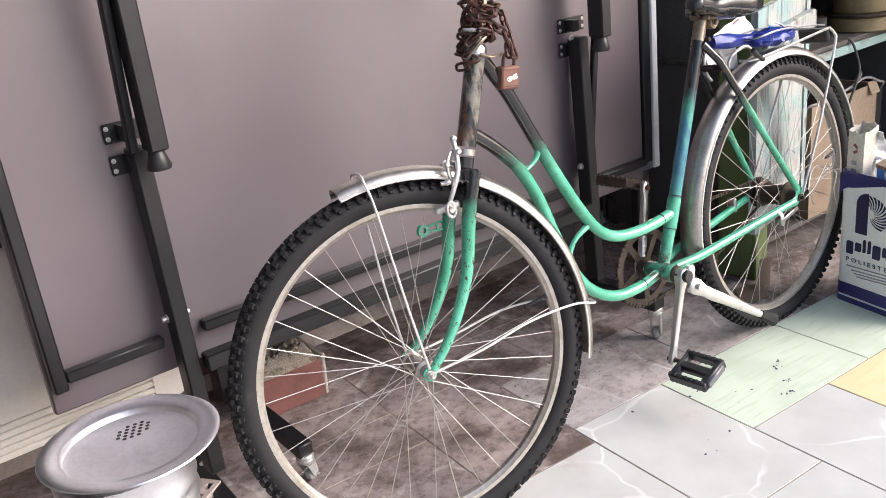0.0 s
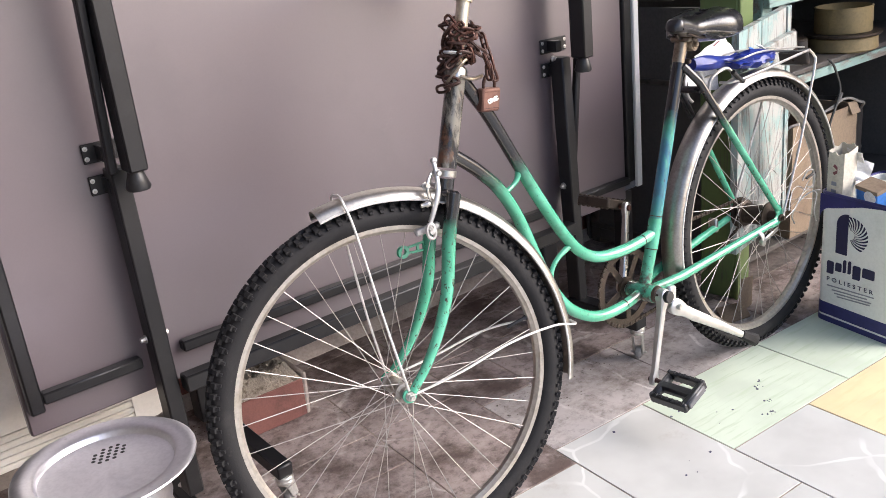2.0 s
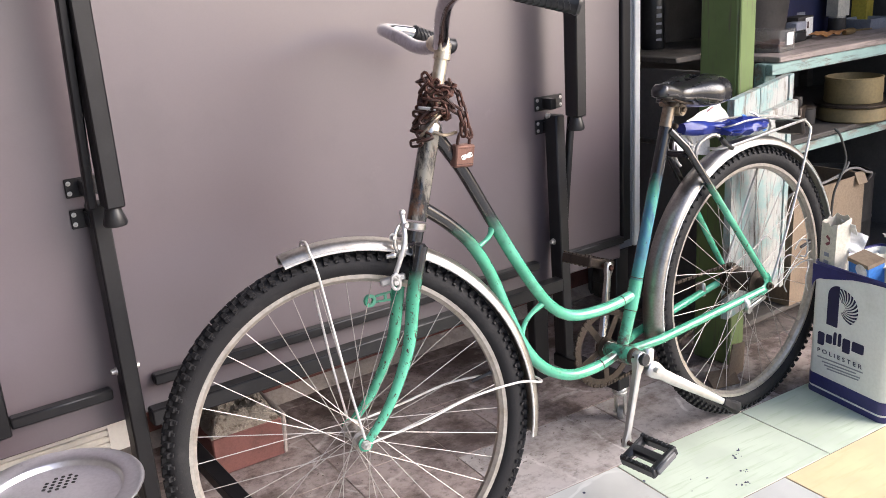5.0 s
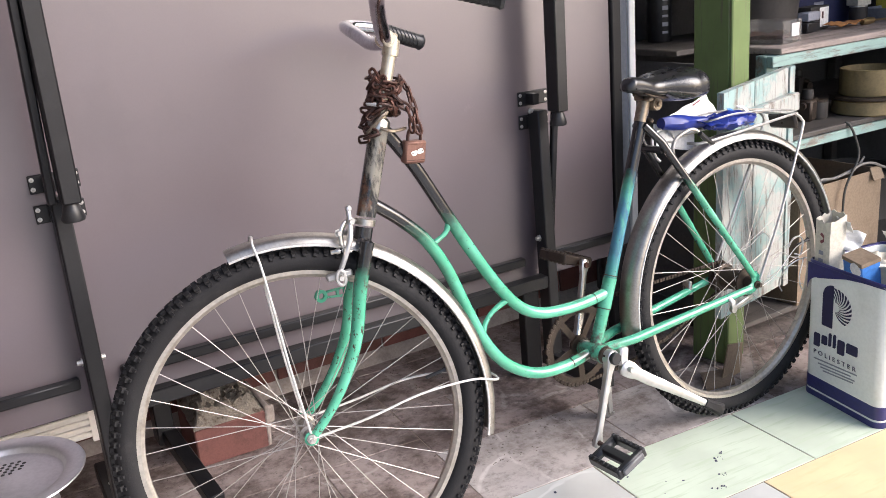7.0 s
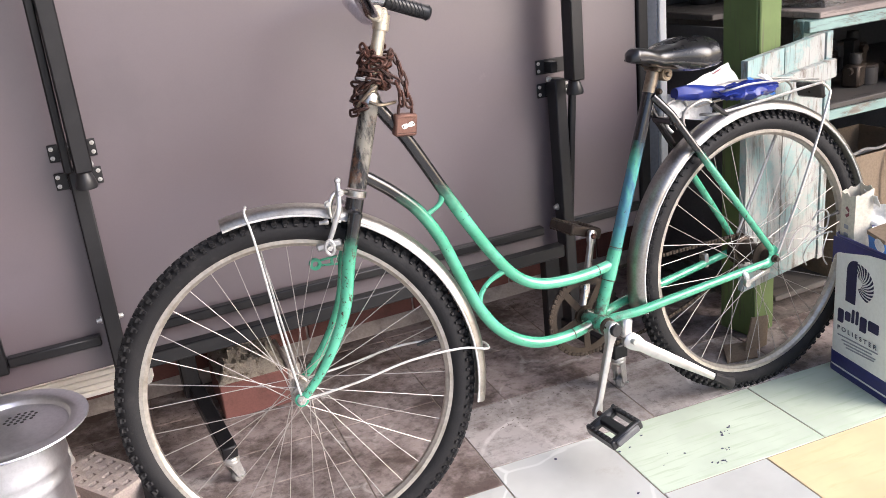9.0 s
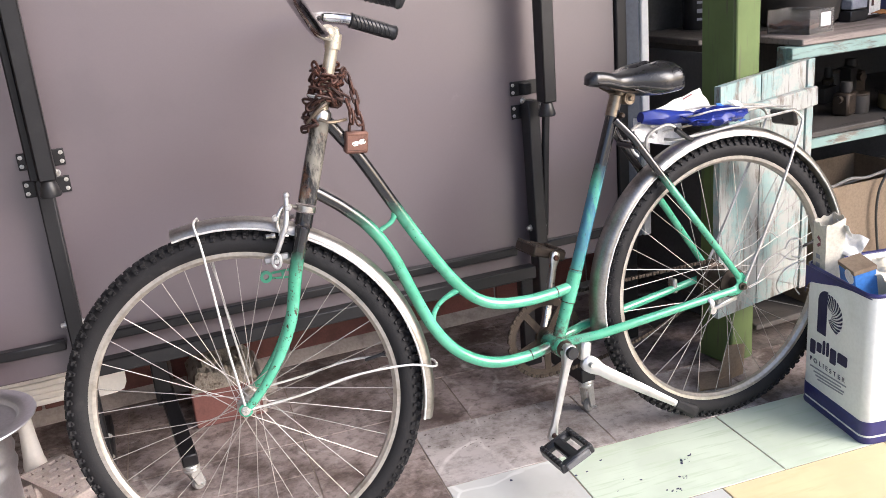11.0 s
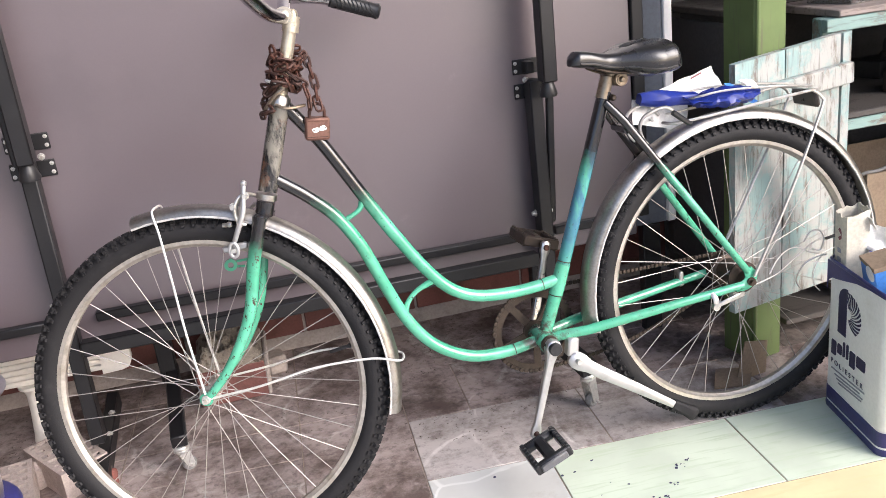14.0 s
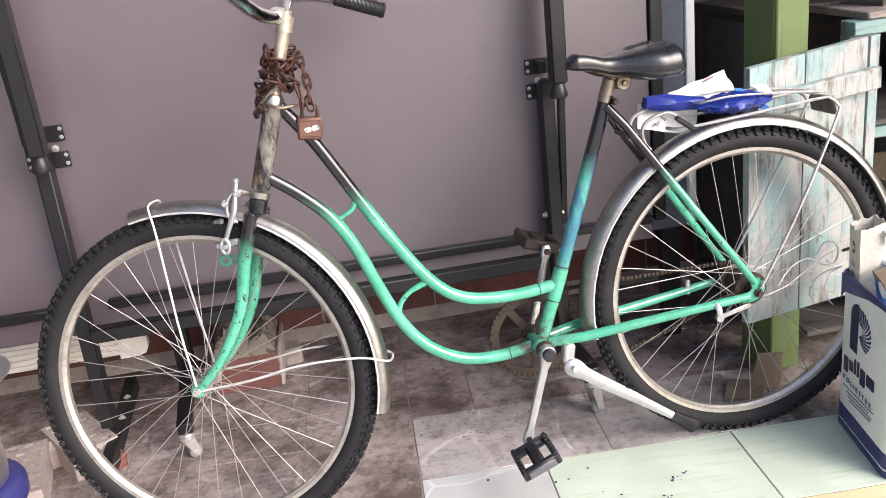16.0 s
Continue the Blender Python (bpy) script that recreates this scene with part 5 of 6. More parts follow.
top_edge = [(0.0015, HT - 0.005), (0.0015, 0.272)] + [(0.0015 + 0.035 * (1 - math.cos(radians(q))), 0.272 + 0.034 * math.sin(radians(q))) for q in range(10, 91, 10)] + [(0.07, 0.314), (0.12, 0.327), (0.17, 0.333), (0.2335, 0.336), (0.2335, HT - 0.005)]
face(top_edge, M["tin_blue"], "top_band", 0.0008, "navy top band with a curved lower edge")
face([(0.053, 0.194), (0.053, 0.270)] + [(0.083 - 0.030 * math.cos(radians(q)), 0.270 + 0.030 * math.sin(radians(q))) for q in range(10, 91, 10)] + [(0.086, 0.300), (0.086, 0.194)], M["tin_dark"], "emblem_stem")
for k in range(13):
    q = -84 + 14 * k
    arc, arc2 = [], []
    for t in range(9):
        w = radians(q + 34 * t / 8)
        arc.append((0.092 + (0.012 + 0.038 * t / 8) * math.cos(w), 0.250 + (0.012 + 0.034 * t / 8) * math.sin(w)))
    for t in range(8, -1, -1):
        w = radians(q + 34 * t / 8 + 3 + 5 * t / 8)
        arc2.append((0.092 + (0.012 + 0.038 * t / 8) * math.cos(w), 0.250 + (0.012 + 0.034 * t / 8) * math.sin(w)))
    face(arc + arc2, M["tin_dark"], "emblem_ray")
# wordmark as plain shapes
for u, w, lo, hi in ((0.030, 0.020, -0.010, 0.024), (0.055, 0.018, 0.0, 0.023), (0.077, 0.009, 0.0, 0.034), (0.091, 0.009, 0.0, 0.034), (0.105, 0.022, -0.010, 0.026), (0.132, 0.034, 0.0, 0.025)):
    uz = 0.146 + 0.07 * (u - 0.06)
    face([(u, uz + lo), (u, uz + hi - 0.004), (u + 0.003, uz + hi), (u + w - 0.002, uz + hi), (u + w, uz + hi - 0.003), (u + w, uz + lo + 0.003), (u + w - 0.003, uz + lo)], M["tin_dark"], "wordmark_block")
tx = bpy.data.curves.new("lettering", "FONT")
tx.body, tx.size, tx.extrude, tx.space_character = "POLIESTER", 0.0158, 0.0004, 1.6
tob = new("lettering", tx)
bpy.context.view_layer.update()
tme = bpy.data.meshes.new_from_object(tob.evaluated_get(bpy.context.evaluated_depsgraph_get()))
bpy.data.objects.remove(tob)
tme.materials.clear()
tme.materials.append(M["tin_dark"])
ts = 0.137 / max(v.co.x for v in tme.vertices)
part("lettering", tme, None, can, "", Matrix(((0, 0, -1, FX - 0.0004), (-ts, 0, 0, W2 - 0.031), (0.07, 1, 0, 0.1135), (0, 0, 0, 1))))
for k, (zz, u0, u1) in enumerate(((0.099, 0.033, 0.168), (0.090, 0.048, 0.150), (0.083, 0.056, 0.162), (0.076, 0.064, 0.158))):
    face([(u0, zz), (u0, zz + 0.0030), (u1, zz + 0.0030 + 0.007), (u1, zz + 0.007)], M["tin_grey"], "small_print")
# the next face carries an orange panel
part("side_panel", Bag().box((0.060, 0.001, 0.052), None), M["print_orange"], can, "faded orange printed panel", pose(0.0, -W2 - 0.0008, 0.262))

# what the tin holds
def carton(name, size, m, mat, label, cat):
    return tagged(part(name, Bag().box(size, None, 0.0015), mat, None, "", m), label, cat)


noise.seed_set(17)
sleeve = []
for off, up in ((0.0, -1), (0.0, 1), (0.0012, 1), (0.0012, -1)):
    ring_ = []
    for k in range(40):
        q = k * math.pi / 20
        c_, s_ = math.cos(q), math.sin(q)
        f_ = 1.0 / max(abs(c_), abs(s_))
        f_ = f_ * 0.9 + 0.1
        rag = 0.007 * noise.noise(Vector((c_ * 2.6, s_ * 2.6, 1))) + 0.0015 * noise.noise(Vector((c_ * 6, s_ * 6, 5))) + 0.006 * c_
        flare = 0.003 * noise.noise(Vector((c_ * 1.7, s_ * 1.7, 9))) * (up > 0)
        ring_.append(P(c_ * f_ * (0.025 - off) + flare, s_ * f_ * (0.0225 - off) + flare, 0.143 + rag if up > 0 else -0.15 + off))
    sleeve.append(ring_)
cup = tagged(part("paper_carton", Bag().loft(sleeve), M["paper_cream"], None, "", pose(1.316, -0.094, 0.308, 3, -3, -8), smooth=30), "cream printed paper carton with a torn open top in the tin", "carton")
part("torn_flap", crumple(0.030, 0.044, 10, 12, 0.006, 19), M["paper"], cup, "white torn paper flap", pose(0.027, -0.014, 0.122, 14, 68, 8))
for dz, sg in ((0.108, 1), (0.108, -1)):
    part("chevron", Bag().box((0.001, 0.018, 0.007), None), M["print_red"], cup, "", pose(-0.0254, -0.002, dz - 0.012 + 0.0058 * sg, 35 * sg, 0, 0))
for k in range(2):
    part("print_bar", Bag().box((0.001, 0.014, 0.010), None), M["tin_grey"], cup, "", pose(-0.0254, 0.002, 0.040 + 0.020 * k))
tagged(part("crumpled_paper", crumple(0.060, 0.075, 26, 26, 0.016, 31), M["paper"], None, "", pose(1.352, -0.108, 0.385, 20, -40, 10)), "bright white crumpled paper sticking out of the tin", "paper")
tagged(part("crumpled_paper", crumple(0.08, 0.07, 26, 24, 0.022, 37), M["paper_cream"], None, "", pose(1.43, -0.20, 0.40, -15, -20, 50)), "cream crumpled wrapper in the tin", "paper")
bb_ = carton("blue_carton", (0.05, 0.062, 0.10), pose(1.322, -0.176, 0.322, 6, -12, -16), M["blue_box"], "bright blue and white printed carton in the tin", "carton")
part("white_disc", Bag().lathe([(0.0, 0.0), (0.017, 0.0), (0.017, 0.001), (0.0, 0.001)], 20), M["paper"], bb_, "", pose(-0.0258, -0.010, 0.03, 0, 90, 0))
part("torn_edge", Bag().box((0.0515, 0.0635, 0.010), None), M["cardboard"], bb_, "brown torn card edge", pose(0, 0, 0.0465))
tagged(part("crumpled_paper", crumple(0.15, 0.15, 34, 34, 0.028, 43), M["paper_cream"], None, "", pose(1.40, -0.21, 0.33, 8, 5, 20)), "crumpled pale wrappers filling the tin", "paper")

# ---- aluminium pot with a tray on it ----
pot = thing("cooking_pot", "dented aluminium pot standing on a dark stool", "pot", pose(-0.484, 0.043, 0.0))
part("pot_body", Bag().lathe([(0.0, 0.157), (0.076, 0.155), (0.084, 0.161), (0.087, 0.180), (0.088, 0.270), (0.091, 0.276), (0.093, 0.283), (0.091, 0.290), (0.089, 0.297), (0.092, 0.304), (0.094, 0.311), (0.092, 0.318), (0.092, 0.352), (0.095, 0.356), (0.089, 0.357), (0.088, 0.318), (0.084, 0.180), (0.0, 0.163)], 56), M["pot"], pot, "", Matrix.Diagonal((1.06, 1.06, 1.052, 1)))
stool = thing("low_stool", "low dark navy plastic stool under the pot", "stool", pose(-0.486, 0.052, 0))
part("seat", Bag().lathe([(0.0, 0.140), (0.104, 0.140), (0.106, 0.118), (0.113, 0.118), (0.116, 0.126), (0.117, 0.150), (0.113, 0.158), (0.106, 0.1625), (0.0, 0.1625)], 40), M["tin_blue"], stool)
for k in range(4):
    q = math.pi / 4 + k * math.pi / 2
    part("leg", Bag().tube([(0.082 * math.cos(q), 0.082 * math.sin(q), 0.143), (0.094 * math.cos(q), 0.094 * math.sin(q), 0.0)], 0.014, 10), M["tin_blue"], stool)
tray = thing("metal_tray", "round dull aluminium tray with a pierced centre lying on the pot", "tray", pose(-0.465, 0.044, 0.3762, -0.5, 0.6, -8))
prof = [(0.0, 0.002), (0.040, 0.002), (0.088, 0.002), (0.094, 0.004), (0.097, 0.010), (0.100, 0.0125), (0.124, 0.016), (0.1275, 0.0155), (0.1285, 0.0135), (0.126, 0.012), (0.101, 0.009), (0.098, 0.005), (0.095, 0.0), (0.0, 0.0)]
part("dish", Bag().lathe(prof, 72), M["pot"], tray)
k = 0
for i in range(-2, 3):
    for j in range(-2, 3):
        if abs(i) + abs(j) <= 3:
            u, v = i * 0.0105 + j * 0.003, j * 0.0085
            part("hole", Bag().lathe([(0.0, 0.0004), (0.0029, 0.0004), (0.0032, 0.0)], 10), M["steel_black"], tray, "", pose(0.012 + u, 0.046 + v, 0.0022))

# ---- cream plastic thing behind the table ----
cream = thing("bench_end", "cream plastic slatted panel on a turned leg behind the table", "panel")
part("upper_panel", Bag().box((0.348, 0.022, 0.33), pose(-0.574, 0.590, 0.395), 0.003), M["cream"], cream)
for k in range(5):
    part("slat", Bag().box((0.485, 0.020, 0.0135), pose(-0.5075, 0.588, 0.2215 - 0.0150 * k), 0.003), M["cream"], cream)
part("back_strip", Bag().box((0.485, 0.006, 0.075), pose(-0.5075, 0.600, 0.192), 0.002), M["cream"], cream)
part("end_cap", Bag().loft([[P(x, 0.576 + 0.026 * a_, 0.188 + h * b_) for a_, b_ in ((0, -1), (1, -1), (1, 1), (0, 1))] for x, h in ((-0.268, 0.043), (-0.222, 0.042), (-0.204, 0.036), (-0.196, 0.020))]), M["cream"], cream)
for x in (-0.435, -0.70):
    part("leg", Bag().lathe([(0.0, 0.0), (0.027, 0.0), (0.027, 0.010), (0.024, 0.022), (0.018, 0.085), (0.0165, 0.125), (0.020, 0.140), (0.030, 0.148), (0.030, 0.155), (0.0, 0.156)], 20), M["cream"], cream, "turned cream leg", pose(x, 0.588, 0))

# ---- hollow bricks ----
def hollow_brick(m, label, Lx=0.225, nx=7):
    """A brick lying flat, pierced by staggered rows of slots that go right through."""
    Ly, H = 0.108, 0.065
    rnd = random.Random(nx)
    vs, fs = [], []

    def quad(a, b, c, d):
        k = len(vs)
        vs.extend((a, b, c, d))
        fs.append((k, k + 1, k + 2, k + 3))

    def top(x0, x1, y0, y1):
        quad((x0, y0, H), (x1, y0, H), (x1, y1, H), (x0, y1, H))

    edge = -Lx / 2
    for i in range(nx):
        c = -Lx / 2 + Lx * (i + 0.5) / nx
        x0, x1 = c - 0.0064, c + 0.0064
        top(edge, x0, -Ly / 2, Ly / 2)
        edge, y = x1, -Ly / 2
        for cy in ((-0.034, 0.0, 0.034) if i % 2 else (-0.038, -0.016, 0.018, 0.040)):
            w = (0.0105 if abs(cy) < 0.037 else 0.0065) * rnd.uniform(0.88, 1.06)
            y0, y1 = cy - w, cy + w
            top(x0, x1, y, y0)
            y = y1
            # walls of the slot, with a little fall inward
            quad((x0, y0, H), (x1, y0, H), (x1 - 0.0008, y0, 0.002), (x0 + 0.0008, y0, 0.002))
            quad((x1, y1, H), (x0, y1, H), (x0 + 0.0008, y1, 0.002), (x1 - 0.0008, y1, 0.002))
            quad((x0, y1, H), (x0, y0, H), (x0 + 0.0008, y0, 0.002), (x0 + 0.0008, y1, 0.002))
            quad((x1, y0, H), (x1, y1, H), (x1 - 0.0008, y1, 0.002), (x1 - 0.0008, y0, 0.002))
        top(x0, x1, y, Ly / 2)
    top(edge, Lx / 2, -Ly / 2, Ly / 2)
    a, b, c, d = (-Lx / 2, -Ly / 2), (Lx / 2, -Ly / 2), (Lx / 2, Ly / 2), (-Lx / 2, Ly / 2)
    for (ax_, ay_), (bx2, by2) in ((a, b), (b, c), (c, d), (d, a)):
        quad((ax_, ay_, 0.0), (bx2, by2, 0.0), (bx2, by2, H), (ax_, ay_, H))
    return tagged(part("hollow_brick", Bag().add(vs, fs), M["hollow_brick"], None, "", m, smooth=0), label, "brick", "hollow bricks on the floor")


hollow_brick(pose(-0.3545, 0.382, 0.0, 0, 0, -57), "pale pink hollow brick lying on the floor", 0.19, 6)
hollow_brick(pose(-0.458, 0.262, 0.0, 0, 0, 100), "pale pink hollow brick lying beside another")


def rubble(m, size, seed, mat, label):
    """A broken lump with faceted sides and a flat foot."""
    noise.seed_set(seed)
    rings = []
    for i in range(8):
        t = i / 7
        r = (1.0 - 0.25 * t) * (1.0 if i < 6 else 0.62 if i == 6 else 0.25)
        rings.append([P(math.cos(q) * r * (1 + 0.35 * noise.noise(Vector((math.cos(q) * 1.6, math.sin(q) * 1.6, t * 2 + seed)))), math.sin(q) * r * (1 + 0.35 * noise.noise(Vector((math.cos(q) * 2, math.sin(q) * 2, t * 2 + 7 + seed)))), 2 * t * (1 if i < 6 else 0.93)) for q in [k * math.pi / 7 for k in range(14)]])
    lump_ = Bag().loft([[P(p.x * size[0], p.y * size[1], p.z * size[2]) for p in rg] for rg in rings])
    return tagged(part("rubble", lump_, mat, None, "", m, smooth=20), label, "rubble", "broken lumps on the floor")


rubble(pose(-0.262, 0.306, 0, 0, 0, 30), (0.020, 0.015, 0.021), 3, M["brick"], "broken brick lump with pale mortar by the table leg")
rubble(pose(-0.262, 0.312, 0.035, 0, 0, 80), (0.014, 0.010, 0.008), 5, M["mortar"], "pale mortar lump lying on a broken brick")
rubble(pose(-0.418, 0.372, 0.0, 0, 0, 15), (0.016, 0.022, 0.032), 8, M["hollow_brick"], "pink brick chip standing between two hollow bricks")

# ---- broken terracotta block ----
blk = thing("terracotta_block", "broken terracotta block with crumbling mortar on top", "block", pose(0.032, 0.646, 0, 0, 0, -2))
part("block_body", Bag().box((0.172, 0.17, 0.098), pose(0, 0, 0.049), 0.004), M["terracotta"], blk)
noise.seed_set(5)
n = 22
vs, fs = [], []
for i in range(n + 1):
    for j in range(n + 1):
        x, y = 0.168 * (i / n - 0.5), 0.166 * (j / n - 0.5)
        edge = min(i, j, n - i, n - j) / n
        z = 0.097 + min(1.0, edge * 7) * (0.034 + 0.036 * noise.noise(Vector((x * 26, y * 26, 1))) + 0.018 * noise.noise(Vector((x * 80, y * 80, 4)))) + 0.02 * (j / n)
        vs.append((x * (1 + 0.04 * noise.noise(Vector((x * 40, y * 40, 8)))), y, z))
for i in range(n):
    for j in range(n):
        a = i * (n + 1) + j
        fs.append((a, a + 1, a + n + 2, a + n + 1))
k0 = len(vs)
loop_ids = [i * (n + 1) for i in range(n + 1)] + [n * (n + 1) + j for j in range(1, n + 1)] + [i * (n + 1) + n for i in range(n - 1, -1, -1)] + [j for j in range(n - 1, 0, -1)]
for i in loop_ids:
    x, y, z = vs[i]
    vs.append((x * 0.97, y * 0.97, 0.090))
for a in range(len(loop_ids)):
    b = (a + 1) % len(loop_ids)
    fs.append((loop_ids[a], loop_ids[b], k0 + b, k0 + a))
part("mortar_top", Bag().add(vs, fs), M["concrete"], blk, "crumbling grey mortar")
part("mortar_edge", Bag().box((0.012, 0.172, 0.108), pose(0.089, 0, 0.055, 0, 3, 0), 0.004), M["mortar"], blk, "pale mortar edge")
part("brick_piece", Bag().box((0.052, 0.06, 0.05), pose(0.11, 0.05, 0.14 - 0.115 + 0.0, 0, 0, 12), 0.006), M["mortar"], blk)

# ---- green post, door and shelves ----
post = thing("wooden_post", "leaf-green gloss-painted wooden post", "post", pose(1.290, 0.216, 0, 0, 0, 9))
part("shaft", Bag().box((0.090, 0.105, 2.32), pose(0, 0, 1.16), 0.006), M["post"], post)
part("corner_bead", Bag().tube([(-0.039, -0.053, 0.0), (-0.039, -0.053, 2.32)], 0.005, 8), M["post"], post)
door = thing("cabinet_door", "pale green peeling plank door hanging open beside the shelves", "door", pose(1.166, 0.098, 0, 0, 0, 11.0))
DW = 0.336


def plank(x0, x1, z00, z01, z10, z11, y0=0.0, th=0.018, bow=0.0):
    """A board in the door's plane: x0 to x1, bottom z00 (at x0) and z10, top z01 and z11."""
    f = [P(x0, y0, z00), P(x1, y0, z10), P(x1, y0, z11), P(x0, y0, z01)]
    return Bag().loft([[p + P(0, d, 0) for p in f] for d in (0.0, th)])


tz = lambda x: 0.741 + 0.022 * x / DW
bz = lambda x: 0.175
xs_ = (0.0, 0.143, 0.310)
for a, b in zip(xs_, xs_[1:]):
    part("plank", plank(a + 0.0018, b - 0.0022, bz(a), tz(a), bz(b), tz(b)), M["wood_pale"], door)
part("stile", plank(0.311, DW, 0.17, tz(0.31), 0.17, tz(DW), -0.004, 0.026), M["wood_pale"], door)
part("batten", Bag().box((0.325, 0.024, 0.046), pose(0.165, -0.012, 0.668, 0, -2.5, 0), 0.003), M["wood_pale"], door)

unit = thing("shelf_unit", "old turquoise-painted wooden shelf unit full of workshop clutter", "shelves")
SY0, SY1 = 0.205, 0.80
part("shelf", Bag().box((1.05, 0.245, 0.018), pose(2.025, SY0 + 0.1225, 0.796), 0.003), M["wood_grey"], unit, "worn pinkish front board")
# boards behind the front one take the darker wood, standing in for shade
part("shelf", Bag().box((1.17, SY1 - SY0 - 0.25, 0.018), pose(1.965, (SY0 + 0.25 + SY1) / 2, 0.796), 0.003), M["wood_shaded"], unit)
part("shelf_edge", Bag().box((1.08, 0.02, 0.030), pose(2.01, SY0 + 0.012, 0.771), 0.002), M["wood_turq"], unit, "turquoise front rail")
part("shelf", Bag().box((1.17, SY1 - SY0 - 0.01, 0.016), pose(1.965, (SY0 + SY1) / 2, 0.556), 0.003), M["wood_shaded"], unit)
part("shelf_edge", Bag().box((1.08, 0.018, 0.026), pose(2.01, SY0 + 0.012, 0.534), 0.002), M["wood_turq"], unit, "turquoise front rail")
part("shelf", Bag().box((1.17, SY1 - SY0, 0.018), pose(1.965, (SY0 + SY1) / 2, 1.12), 0.003), M["wood_shaded"], unit)
part("shelf", Bag().box((1.17, SY1 - SY0, 0.018), pose(1.965, (SY0 + SY1) / 2, 0.06), 0.003), M["wood_shaded"], unit)
part("stile", Bag().box((0.050, 0.036, 0.566), pose(1.498, 0.248, 0.503), 0.003), M["wood_turq"], unit)
part("stile", Bag().box((0.036, 0.036, 0.784), pose(1.40, 0.78, 0.392), 0.003), M["wood_shaded"], unit)
part("stile", Bag().box((0.036, 0.036, 1.5), pose(2.53, 0.248, 0.75), 0.003), M["wood_shaded"], unit)
part("stile", Bag().box((0.036, 0.036, 1.5), pose(2.53, 0.78, 0.75), 0.003), M["wood_shaded"], unit)
# back and side panels share the dark tone that stands in for shade
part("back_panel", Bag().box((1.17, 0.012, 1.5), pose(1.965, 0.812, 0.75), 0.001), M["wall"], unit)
part("side_panel", Bag().box((0.012, 0.50, 0.76), pose(1.392, 0.54, 0.39), 0.001), M["wall"], unit, "side panel coloured dark for the shelf unit's shade")
# on the upper shelf
ZT = 0.805
cb = thing("plastic_box", "clear plastic box of small brown parts with a white label", "box", pose(1.604, 0.326, ZT, 0, 0, 10))
wb = Bag().box((0.096, 0.130, 0.003), pose(0, 0, 0.0015))
for sx_, sy_, dx, dy in ((0.096, 0.0025, 0, -0.06375), (0.096, 0.0025, 0, 0.06375), (0.0025, 0.125, -0.04675, 0), (0.0025, 0.125, 0.04675, 0)):
    wb.box((sx_, sy_, 0.060), pose(dx, dy, 0.030))
part("tray", wb, M["clear"], cb, "cloudy clear plastic tray")
part("contents", crumple(0.088, 0.120, 14, 16, 0.012, 61, 0.010), M["rust"], cb, "jumble of small brown parts", pose(0, 0, 0.014))
part("label_card", Bag().box((0.040, 0.0015, 0.034), pose(0.012, -0.0662, 0.034)), M["paper"], cb, "white label")


def jar(x, y, z, r, h, mat, label, lid_mat):
    t = thing("storage_jar", label, "jar", pose(x, y, z))
    part("jar_body", Bag().lathe([(0.0, 0.0), (r * 0.94, 0.0), (r, 0.006), (r, h * 0.86), (r * 0.9, h * 0.9), (0.0, h * 0.9)], 28), mat, t)
    part("lid", Bag().lathe([(0.0, h), (r * 0.93, h), (r * 0.97, h * 0.985), (r * 0.97, h * 0.89), (0.0, h * 0.885)], 28), lid_mat, t)
    return t


pan = thing("dark_pan", "dark round pan with a dull metal rim on the shelf", "pan", pose(1.76, 0.50, ZT))
part("bowl", Bag().lathe([(0.0, 0.0), (0.095, 0.0), (0.108, 0.012), (0.122, 0.16), (0.124, 0.165), (0.118, 0.165), (0.104, 0.014), (0.0, 0.006)], 48), M["dark_stuff"], pan)
part("rim", Bag().lathe([(0.1215, 0.15), (0.1250, 0.153), (0.1265, 0.166), (0.1235, 0.168), (0.1185, 0.166)], 48), M["zinc"], pan, "dull metal rim")
bot = thing("glass_bottle", "dark glass bottle with a pale printed label in the shade", "bottle", pose(1.56, 0.70, ZT))
part("glass", Bag().lathe([(0.0, 0.0), (0.034, 0.0), (0.037, 0.005), (0.037, 0.15), (0.03, 0.18), (0.014, 0.21), (0.014, 0.25), (0.0, 0.25)], 24), M["plastic"], bot)
for k in range(5):
    part("label_bar", Bag().box((0.018, 0.001, 0.012 if k % 2 else 0.007), None), M["tin_grey"], bot, "", pose(-0.014, -0.0375, 0.03 + 0.024 * k, 0, 0, -22))
carton("navy_box", (0.34, 0.16, 0.19), pose(2.12, 0.60, ZT + 0.095, 0, 0, 3), M["navy_card"], "navy blue cardboard box on the shelf", "box")
nb_ = bpy.data.objects["navy_box"]
part("print_bar", Bag().box((0.05, 0.001, 0.014), None), M["tin_grey"], nb_, "", pose(-0.06, -0.0806, -0.03))
sb = carton("small_box", (0.11, 0.055, 0.070), pose(1.925, 0.438, ZT + 0.035, 0, 0, 10), M["dark_stuff"], "small dark box with a white printed end", "box")
part("printed_end", Bag().box((0.055, 0.001, 0.056), None), M["paper"], sb, "", pose(0.024, -0.028, 0.002))
part("print_patch", Bag().box((0.010, 0.001, 0.020), None), M["red_stuff"], sb, "", pose(0.014, -0.0288, 0.008))
part("print_patch", Bag().box((0.008, 0.001, 0.040), None), M["plastic"], sb, "", pose(-0.006, -0.0288, 0.0))
mb = thing("small_machine", "small dark machine part standing beside the box", "machine part", pose(1.86, 0.40, ZT, 0, 0, 10))
part("block", Bag().box((0.075, 0.04, 0.030), pose(0, 0, 0.015), 0.003), M["plastic"], mb)
